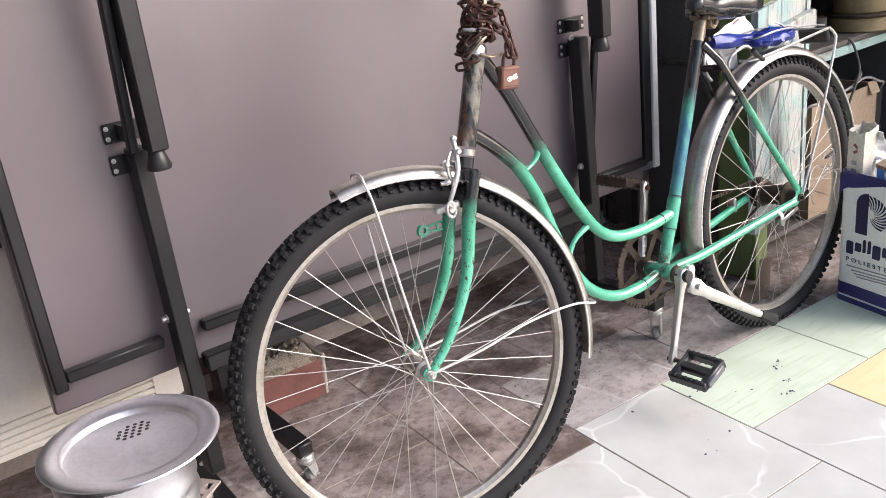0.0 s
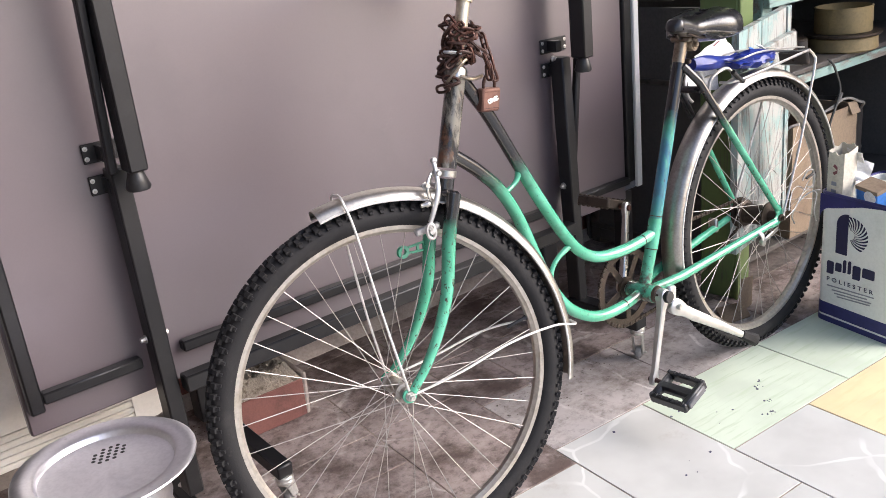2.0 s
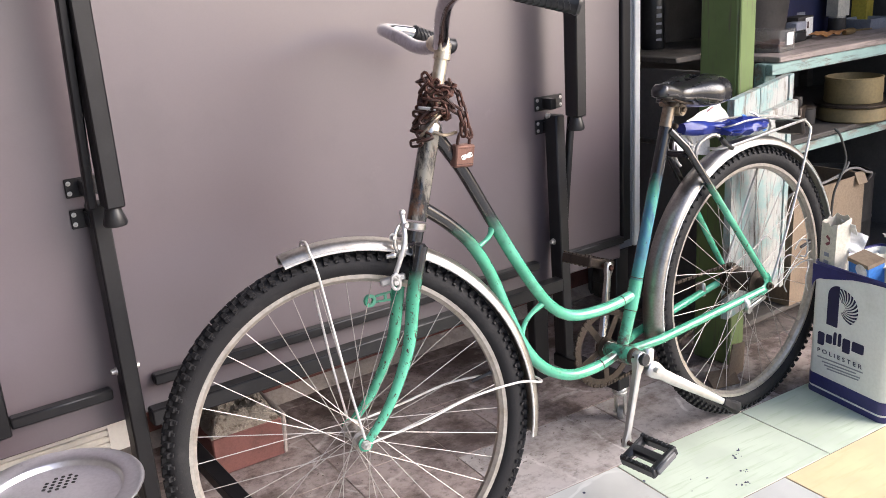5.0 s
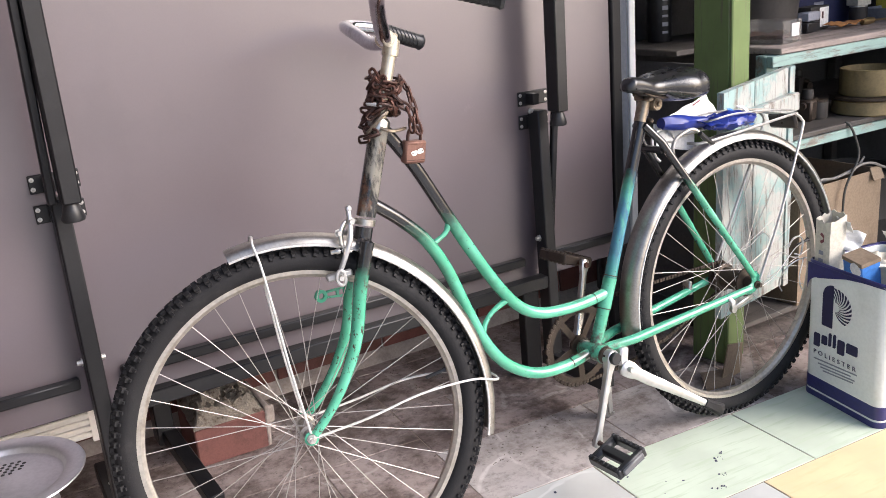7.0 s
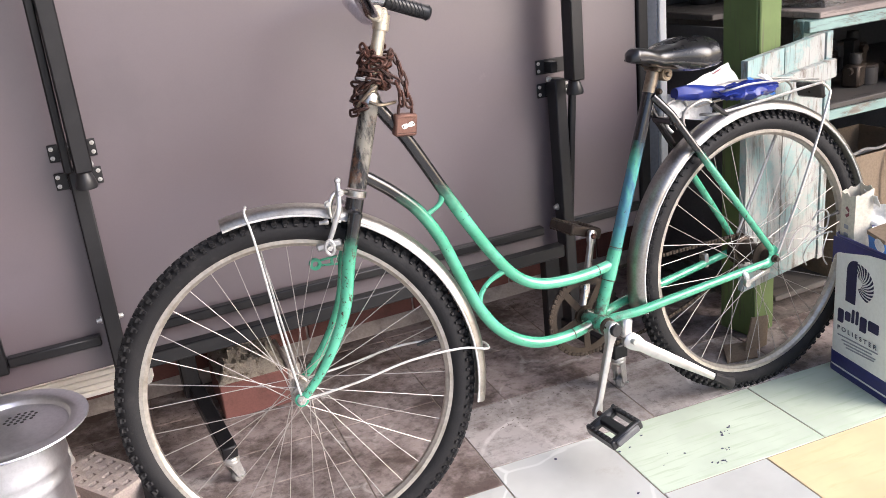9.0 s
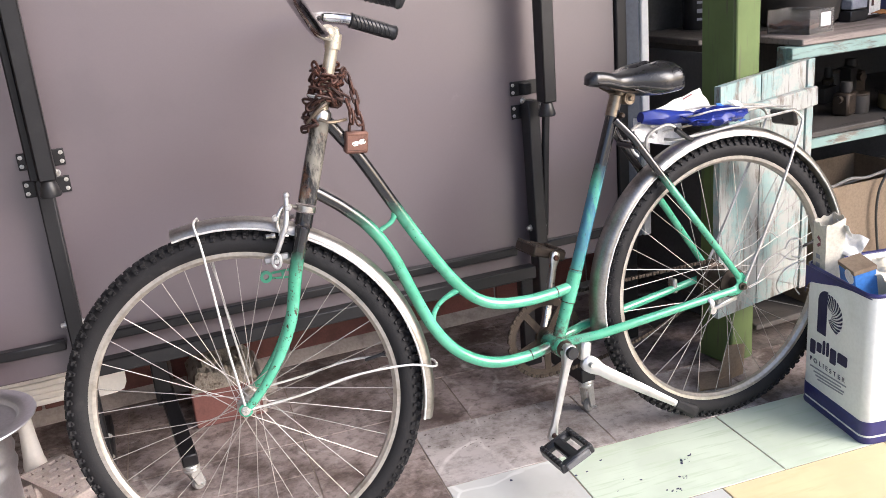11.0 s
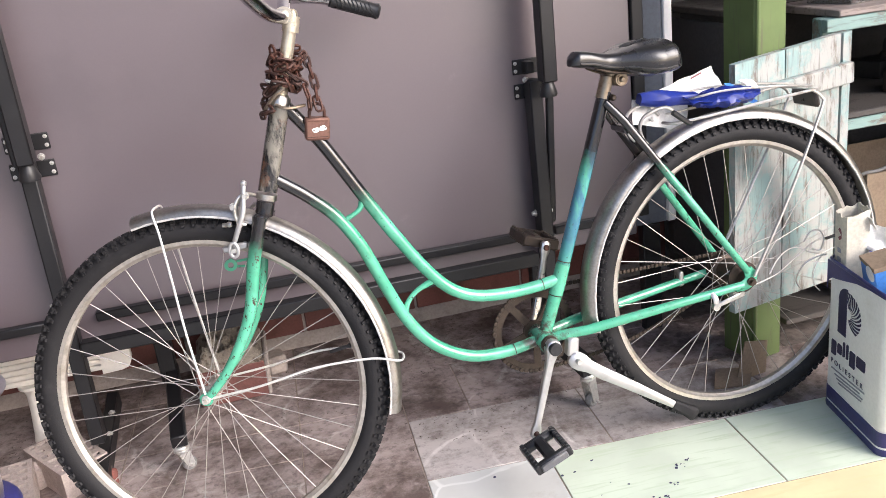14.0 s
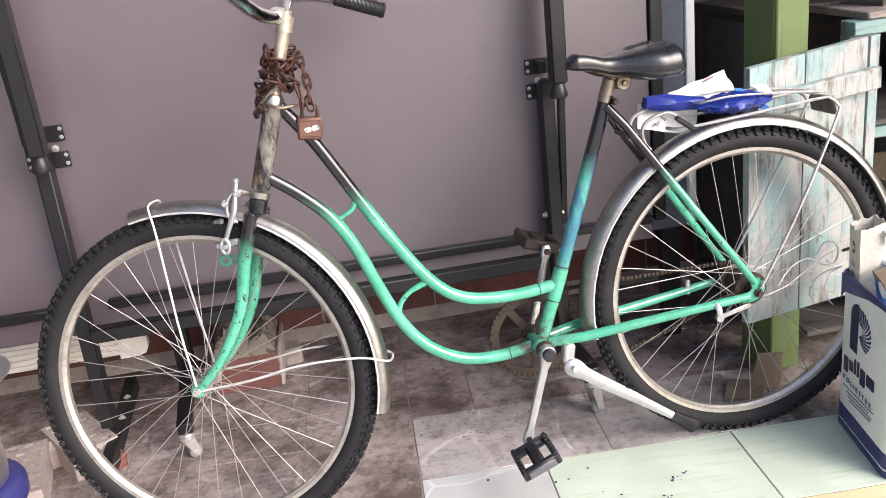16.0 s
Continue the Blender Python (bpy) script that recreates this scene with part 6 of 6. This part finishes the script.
part("plate", Bag().box((0.070, 0.036, 0.026), pose(0.004, 0, 0.046), 0.003), M["tin_grey"], mb, "grey metal plate")
carton("yellow_box", (0.07, 0.05, 0.10), pose(2.40, 0.50, ZT + 0.05, 0, 0, 12), M["yellow_card"], "yellow carton on the shelf", "box")
carton("white_box", (0.060, 0.045, 0.07), pose(2.20, 0.47, ZT + 0.085, 0, 0, -5), M["paper_cream"], "small white carton standing on the screw jar", "box")
jar(2.20, 0.47, ZT, 0.028, 0.05, M["dark_stuff"], "dark screw jar under a white carton", M["zinc"])
tagged(part("orange_rag", crumple(0.15, 0.05, 40, 16, 0.009, 51), M["orange_cloth"], None, "", pose(2.00, 0.375, ZT + 0.014, 0, 0, 4)), "orange-brown rag on the shelf", "rag")
tagged(part("screwdriver", Bag().tube([(2.06, 0.36, ZT + 0.011), (2.09, 0.362, ZT + 0.011), (2.12, 0.364, ZT + 0.011)], [0.008, 0.011, 0.009], 10).tube([(2.12, 0.364, ZT + 0.011), (2.24, 0.372, ZT + 0.007)], 0.003, 8), M["brass"]), "old screwdriver lying on the shelf", "screwdriver")
ptray = thing("shallow_tray", "pale shallow tray on the shelf", "tray", pose(2.32, 0.44, ZT))
part("tray_body", Bag().loft([[P(sx_ * w_, sy_ * d_, z) for sx_, sy_ in ((-1, -1), (1, -1), (1, 1), (-1, 1))] for w_, d_, z in ((0.06, 0.05, 0.0), (0.075, 0.062, 0.035), (0.072, 0.059, 0.035), (0.058, 0.048, 0.004))]), M["tin_grey"], ptray)

# on the middle shelf
ZM = 0.564
sieve = thing("round_tin", "round tan wooden drum standing on a wider broken ring", "tin", pose(1.985, 0.272, ZM))
part("base_ring", Bag().lathe([(0.0, 0.0), (0.098, 0.0), (0.103, 0.004), (0.101, 0.040), (0.098, 0.043), (0.0, 0.043)], 40), M["tan_tin"], sieve)
part("plate", Bag().lathe([(0.0, 0.044), (0.108, 0.044), (0.112, 0.048), (0.112, 0.053), (0.0, 0.055)], 40), M["greasy"], sieve, "dark brown plate between drum and ring")
part("drum", Bag().lathe([(0.0, 0.055), (0.083, 0.055), (0.0845, 0.060), (0.083, 0.078), (0.0845, 0.082), (0.083, 0.124), (0.0845, 0.130), (0.080, 0.131), (0.078, 0.100), (0.0, 0.098)], 40), M["tan_tin"], sieve)
rnd = random.Random(77)
for k in range(11):
    x, y = 1.60 + 0.045 * k + rnd.uniform(-0.01, 0.01), rnd.uniform(0.30, 0.62)
    if 1.83 < x < 2.14 and y < 0.5:
        y = 0.55
    h, r = rnd.uniform(0.04, 0.12), rnd.uniform(0.018, 0.04)
    if k % 3 == 0:
        carton("parts_box", (2 * r, 2.2 * r, h), pose(x, y, ZM + h / 2, 0, 0, rnd.uniform(-20, 20)), M["dark_stuff"], "box among the shelf clutter, coloured dark for its shade", "box")
    elif k % 3 == 1:
        cl = thing("machine_part", "greasy machine part lying among the shelf clutter", "machine part", pose(x, y, ZM, 0, 0, rnd.uniform(0, 90)))
        part("casting", Bag().box((2.2 * r, 1.6 * r, h * 0.6), pose(0, 0, h * 0.3), 0.006), M["greasy"], cl)
        part("shaft", Bag().tube([(-1.6 * r, 0, h * 0.45), (1.8 * r, 0, h * 0.45)], r * 0.35, 12), M["greasy"], cl)
        part("knob", Bag().lathe([(0.0, h * 0.9), (r * 0.5, h * 0.88), (r * 0.6, h * 0.7), (r * 0.4, h * 0.55), (0.0, h * 0.55)], 14), M["dark_stuff"], cl)
    else:
        jar(x, y, ZM, r, h, M["dark_stuff"], "small jar on the shelf, coloured dark for its shade", M["greasy"])

# under the shelves
big = thing("cardboard_box", "open brown cardboard box under the shelf", "box", pose(1.77, 0.32, 0.06 + 0.009))
for dx, dy, sx_, sy_ in ((0, -0.1225, 0.365, 0.005), (0, 0.13, 0.365, 0.005), (-0.180, 0.004, 0.005, 0.247), (0.180, 0.004, 0.005, 0.247)):
    part("side", Bag().box((sx_, sy_, 0.338), pose(dx, dy, 0.169), 0.0008), M["cardboard"], big)
part("bottom", Bag().box((0.352, 0.244, 0.005), pose(0, 0.004, 0.003), 0.0008), M["cardboard"], big)
part("flap", Bag().box((0.05, 0.004, 0.04), pose(0.150, -0.130, 0.330, -25, 0, 0), 0.0008), M["cardboard"], big, "torn flap")
cable1 = Bag().tube([(1.796, 0.215, 0.566), (1.801, 0.200, 0.552), (1.818, 0.194, 0.515), (1.824, 0.187, 0.478), (1.809, 0.182, 0.450), (1.775, 0.176, 0.418), (1.757, 0.178, 0.380), (1.752, 0.178, 0.320), (1.760, 0.178, 0.250), (1.775, 0.176, 0.15), (1.78, 0.165, 0.03), (1.79, 0.14, 0.005)], 0.0036, 8, None, 6)
tagged(part("hanging_cable", cable1, M["cable"]), "dark cable hanging from the shelf edge", "cable")
cable2 = Bag().tube([(1.56, 0.26, 0.300), (1.575, 0.21, 0.400), (1.62, 0.196, 0.413), (1.67, 0.192, 0.425), (1.72, 0.190, 0.420), (1.79, 0.186, 0.430), (1.84, 0.186, 0.440), (1.90, 0.190, 0.432), (1.955, 0.194, 0.411), (2.00, 0.200, 0.396), (2.02, 0.23, 0.36)], 0.0040, 8, None, 6)
tagged(part("grey_cable", cable2, M["cable_grey"]), "pale grey cable slung across the box", "cable")
cable3 = Bag().tube([(1.70, 0.24, 0.395), (1.75, 0.200, 0.418), (1.80, 0.190, 0.424), (1.84, 0.194, 0.440), (1.89, 0.215, 0.447), (1.94, 0.25, 0.430), (1.98, 0.29, 0.38)], 0.0030, 8, None, 6)
tagged(part("grey_cable", cable3, M["cable_grey"]), "dusty grey cable looping over the box rim", "cable")
drum = thing("paint_drum", "dark dented drum in the shade under the shelf", "drum", pose(2.15, 0.42, 0.069))
part("drum_body", Bag().lathe([(0.0, 0.0), (0.13, 0.0), (0.132, 0.006), (0.13, 0.12), (0.133, 0.126), (0.13, 0.132), (0.13, 0.27), (0.133, 0.276), (0.12, 0.278), (0.118, 0.26), (0.0, 0.26)], 36), M["dark_stuff"], drum)
ct = thing("cardboard_piece", "folded piece of brown cardboard standing on the floor", "cardboard", pose(1.205, 0.095, 0))
part("upright_flap", Bag().loft([[P(-0.035, d, 0.0), P(0.05, d + 0.012, 0.0), P(0.055, d + 0.012, 0.082), P(-0.012, d, 0.098)] for d in (0.0, 0.004)]), M["cardboard"], ct)
part("lying_flap", Bag().loft([[P(-0.10, -0.01, z), P(-0.02, -0.03, z), P(0.02, 0.02, z + 0.012), P(-0.06, 0.05, z + 0.012)] for z in (0.001, 0.005)]), M["cardboard"], ct)

# wires tangled beside the rear wheel
def loose_wire(pts, r=0.0011):
    tagged(part("loose_wire", Bag().tube(pts, r, 6, None, 7), M["stay"]), "thin pale loose wire looping beside the hub", "wire", "loose wires by the door")


loose_wire([(1.262, -0.006, 0.254), (1.250, -0.006, 0.277), (1.252, -0.014, 0.303), (1.262, -0.022, 0.322), (1.282, -0.030, 0.334), (1.292, -0.045, 0.342), (1.272, -0.065, 0.351)], 0.0017)
loose_wire([(1.302, -0.030, 0.336), (1.262, -0.062, 0.344), (1.248, -0.068, 0.330), (1.243, -0.068, 0.312), (1.250, -0.066, 0.290), (1.268, -0.060, 0.270)], 0.0016)
loose_wire([(1.150, -0.055, 0.330), (1.172, -0.045, 0.350), (1.198, -0.035, 0.362), (1.222, -0.030, 0.366), (1.240, -0.030, 0.362), (1.262, -0.030, 0.348), (1.290, -0.030, 0.340)], 0.0014)
loose_wire([(1.122, -0.062, 0.318), (1.165, -0.060, 0.330), (1.215, -0.050, 0.352), (1.262, -0.040, 0.372), (1.300, -0.034, 0.378)], 0.0011)
loose_wire([(1.155, 0.086, 0.315), (1.20, 0.080, 0.345), (1.26, 0.088, 0.352), (1.31, 0.095, 0.372), (1.345, 0.098, 0.350)], 0.0013)
hook = Bag().tube([(1.250, -0.03, 0.375), (1.258, -0.036, 0.396), (1.275, -0.04, 0.398), (1.287, -0.04, 0.385), (1.287, -0.04, 0.365), (1.28, -0.04, 0.352), (1.266, -0.035, 0.356)], 0.0020, 8, None, 5)
tagged(part("wire_hook", hook, M["stay"]), "bent white wire hook over the tin edge", "hook")

# ---- litter ----
rnd = random.Random(9)
lit = Bag()
for k in range(150):
    x, y = rnd.uniform(-0.6, 1.15), rnd.triangular(0.08, 0.82, 0.6)
    r = rnd.uniform(0.0004, 0.0016) * (1.8 if rnd.random() < 0.06 else 1)
    n = rnd.choice((3, 4, 5))
    q0 = rnd.uniform(0, 6.28)
    ring = [P(math.cos(q0 + 6.2832 * i / n) * r * rnd.uniform(0.5, 1.2), math.sin(q0 + 6.2832 * i / n) * r * rnd.uniform(0.5, 1.2), 0) for i in range(n)]
    lit.loft([[p for p in ring], [p * 0.8 + P(0, 0, r * rnd.uniform(0.15, 0.5)) for p in ring]], pose(x, y, 0.0002, rnd.uniform(-6, 6), rnd.uniform(-6, 6), 0))
for x0, y0, x1, y1, cnt, spread in ((0.40, 0.245, 0.80, 0.200, 60, 0.022), (0.44, 0.17, 0.60, 0.13, 30, 0.030), (-0.55, 0.60, 1.10, 0.76, 420, 0.05), (-0.52, 0.48, -0.20, 0.62, 220, 0.06), (0.10, 0.42, 0.75, 0.62, 160, 0.05)):
    for _ in range(cnt):
        t = rnd.random()
        x, y = x0 + (x1 - x0) * t + rnd.gauss(0, spread), y0 + (y1 - y0) * t + rnd.gauss(0, spread)
        if y > 0.80:
            continue
        a, ln_, wd = rnd.uniform(0, 3.14), rnd.uniform(0.0010, 0.0038), rnd.uniform(0.0005, 0.0014)
        ring = [P(ln_ * sx_, wd * sy_, 0) for sx_, sy_ in ((-1, -0.3), (-0.2, -1), (1, -0.2), (0.3, 1))]
        lit.loft([ring, [p * 0.85 + P(0, 0, wd * 0.6) for p in ring]], pose(x, y, 0.0002, rnd.uniform(-8, 8), rnd.uniform(-8, 8), math.degrees(a)))
tagged(part("floor_litter", lit, M["dirt"], smooth=0), "crumbs of soil and litter swept against the wall", "litter", kind="stuff")
spk = Bag()
for cx_, cy_, n_, sp_ in ((0.885, -0.150, 7, 0.012), (0.905, -0.138, 4, 0.007), (0.80, -0.228, 9, 0.014), (0.845, -0.20, 5, 0.012), (0.525, -0.03, 1, 0.001), (0.72, -0.16, 3, 0.05), (0.70, -0.07, 3, 0.05), (0.55, -0.22, 4, 0.06)):
    for _ in range(n_):
        r = rnd.uniform(0.0012, 0.0042)
        n = 7
        ring = [P(math.cos(6.2832 * i / n) * r * rnd.uniform(0.5, 1.5), math.sin(6.2832 * i / n) * r * rnd.uniform(0.3, 1.0), 0) for i in range(n)]
        spk.loft([ring, [p * 0.95 + P(0, 0, 0.0004) for p in ring]], pose(cx_ + rnd.uniform(-sp_, sp_), cy_ + rnd.uniform(-sp_, sp_) * 0.6, 0.0001, 0, 0, 30))
tagged(part("paint_specks", spk, M["tin_dark"], smooth=0), "dark specks of paint stuck on the tiles", "paint", kind="stuff")

# ---- red tile plinth along the back wall ----
plinth = slab("plinth", (-0.77, WALL_Y, -0.1), (2.55, WALL_Y + 0.012, 0.46), M["mortar"])
tagged(plinth, "red glazed plinth tiles with pale joints", "plinth")
PT = Bag().box((0.322, 0.012, 0.205), None, 0.002).mesh("tile", M["brick"])
pc = plinth.matrix_basis.translation
for r in range(2):
    for k in range(10):
        part("tile", PT, None, plinth, "", Matrix.Translation(P(-0.58 + 0.33 * k + 0.12 * r, WALL_Y - 0.003, 0.135 + 0.213 * r) - pc))
sk_ = Bag().loft([[P(x, WALL_Y + 0.0, 0.0), P(x, WALL_Y - 0.035, 0.0), P(x, WALL_Y - 0.03, 0.012), P(x, WALL_Y - 0.004, 0.034)] for x in (-0.76, 2.55)])
tagged(part("mortar_fillet", sk_, M["mortar"]), "pale mortar fillet along the foot of the wall", "trim", kind="structure")


# ---- floor tiles ----
TA = radians(-4.0)
TO = P(0.394, 0.017, 0)


def tile_shape(w, d):
    return Bag().box((w - 0.0030, d - 0.0030, 0.008), None, 0.0008)


tile_meshes = {}


def lay(u0, v0, w, d, kind):
    key = (w, d, kind)
    if key not in tile_meshes:
        tile_meshes[key] = tile_shape(w, d).mesh("tile", M[kind])
    u, v = u0 + w / 2, v0 + d / 2
    c = TO + P(u * math.cos(TA) - v * math.sin(TA), u * math.sin(TA) + v * math.cos(TA), 0)
    part("tile", tile_meshes[key], None, bpy.data.objects["floor"], "", Matrix.Translation(-bpy.data.objects["floor"].matrix_basis.translation) @ Matrix.Translation(c + P(0, 0, -0.004)) @ Matrix.Rotation(TA, 4, "Z"))


L, S = 0.405, 0.25
lay(0.262, -S, L, S, "tile_green")
lay(0.667, -S, L, S, "tile_green")
lay(1.072, -S, L, S, "tile_white")
lay(1.477, -S, L, S, "tile_green")
lay(0.0, -L, 0.262, L, "tile_white")
lay(0.262, -0.65, S, 0.40, "tile_white")
lay(0.512, -S - 0.25, L, S, "tile_yellow")
lay(0.917, -S - 0.25, L, S, "tile_yellow")
lay(1.322, -S - 0.25, L, S, "tile_white")
for k in range(4):
    lay(-0.25 - L * (k + 1), -0.065 - S, L, S, "tile_white")
lay(-0.25, -0.315, 0.25, 0.25, "tile_white")
# the dirty strip behind the wheels
lay(0.0, 0.0, 0.411, S, "tile_soiled")
for k in range(4):
    lay(0.411 + L * k, 0.0, L, S, "tile_grey" if k else "tile_soiled")
lay(-0.25, -0.065, 0.25, 0.40, "tile_grey")
lay(-0.25, 0.335, 0.25, 0.40, "tile_grey")
lay(0.0, S, 0.152, S, "tile_grey")
for k in range(5):
    lay(0.152 + L * k, S, L, S, "tile_dark" if k > 1 else "tile_grey")
    lay(L * k, 2 * S, L, S, "tile_dark" if k > 1 else "tile_grey")
    lay(0.152 + L * k, 3 * S, L, 0.15, "tile_dark" if k > 1 else "tile_grey")
lay(0.0, 3 * S, 0.152, 0.15, "tile_grey")
for k in range(3):
    lay(-0.25 - L * (k + 1), -0.065, L, 0.25, "tile_grey")
    lay(-0.25 - L * (k + 1), 0.185, L, 0.15, "tile_grey")
    lay(-0.25 - L * (k + 1), 0.335, L, 0.25, "tile_grey")
    lay(-0.25 - L * (k + 1), 0.585, L, 0.25, "tile_grey")
lay(-0.25, 0.735, 0.25, 0.10, "tile_grey")
for r in range(6):
    for k in range(9):
        lay(-1.6 + L * k + (0.2 if r % 2 else 0), -0.65 - 0.25 * (r + 1), L, S, "tile_white")
for k in range(4):
    lay(-0.25 - L * (k + 1), -0.65, L, 0.335, "tile_white")
lay(-0.25, -0.65, 0.25, 0.335, "tile_white")
lay(0.0, -0.65, 0.262, 0.245, "tile_white")
for k in range(3):
    lay(0.512 + L * k, -0.65, L, 0.15, "tile_white")
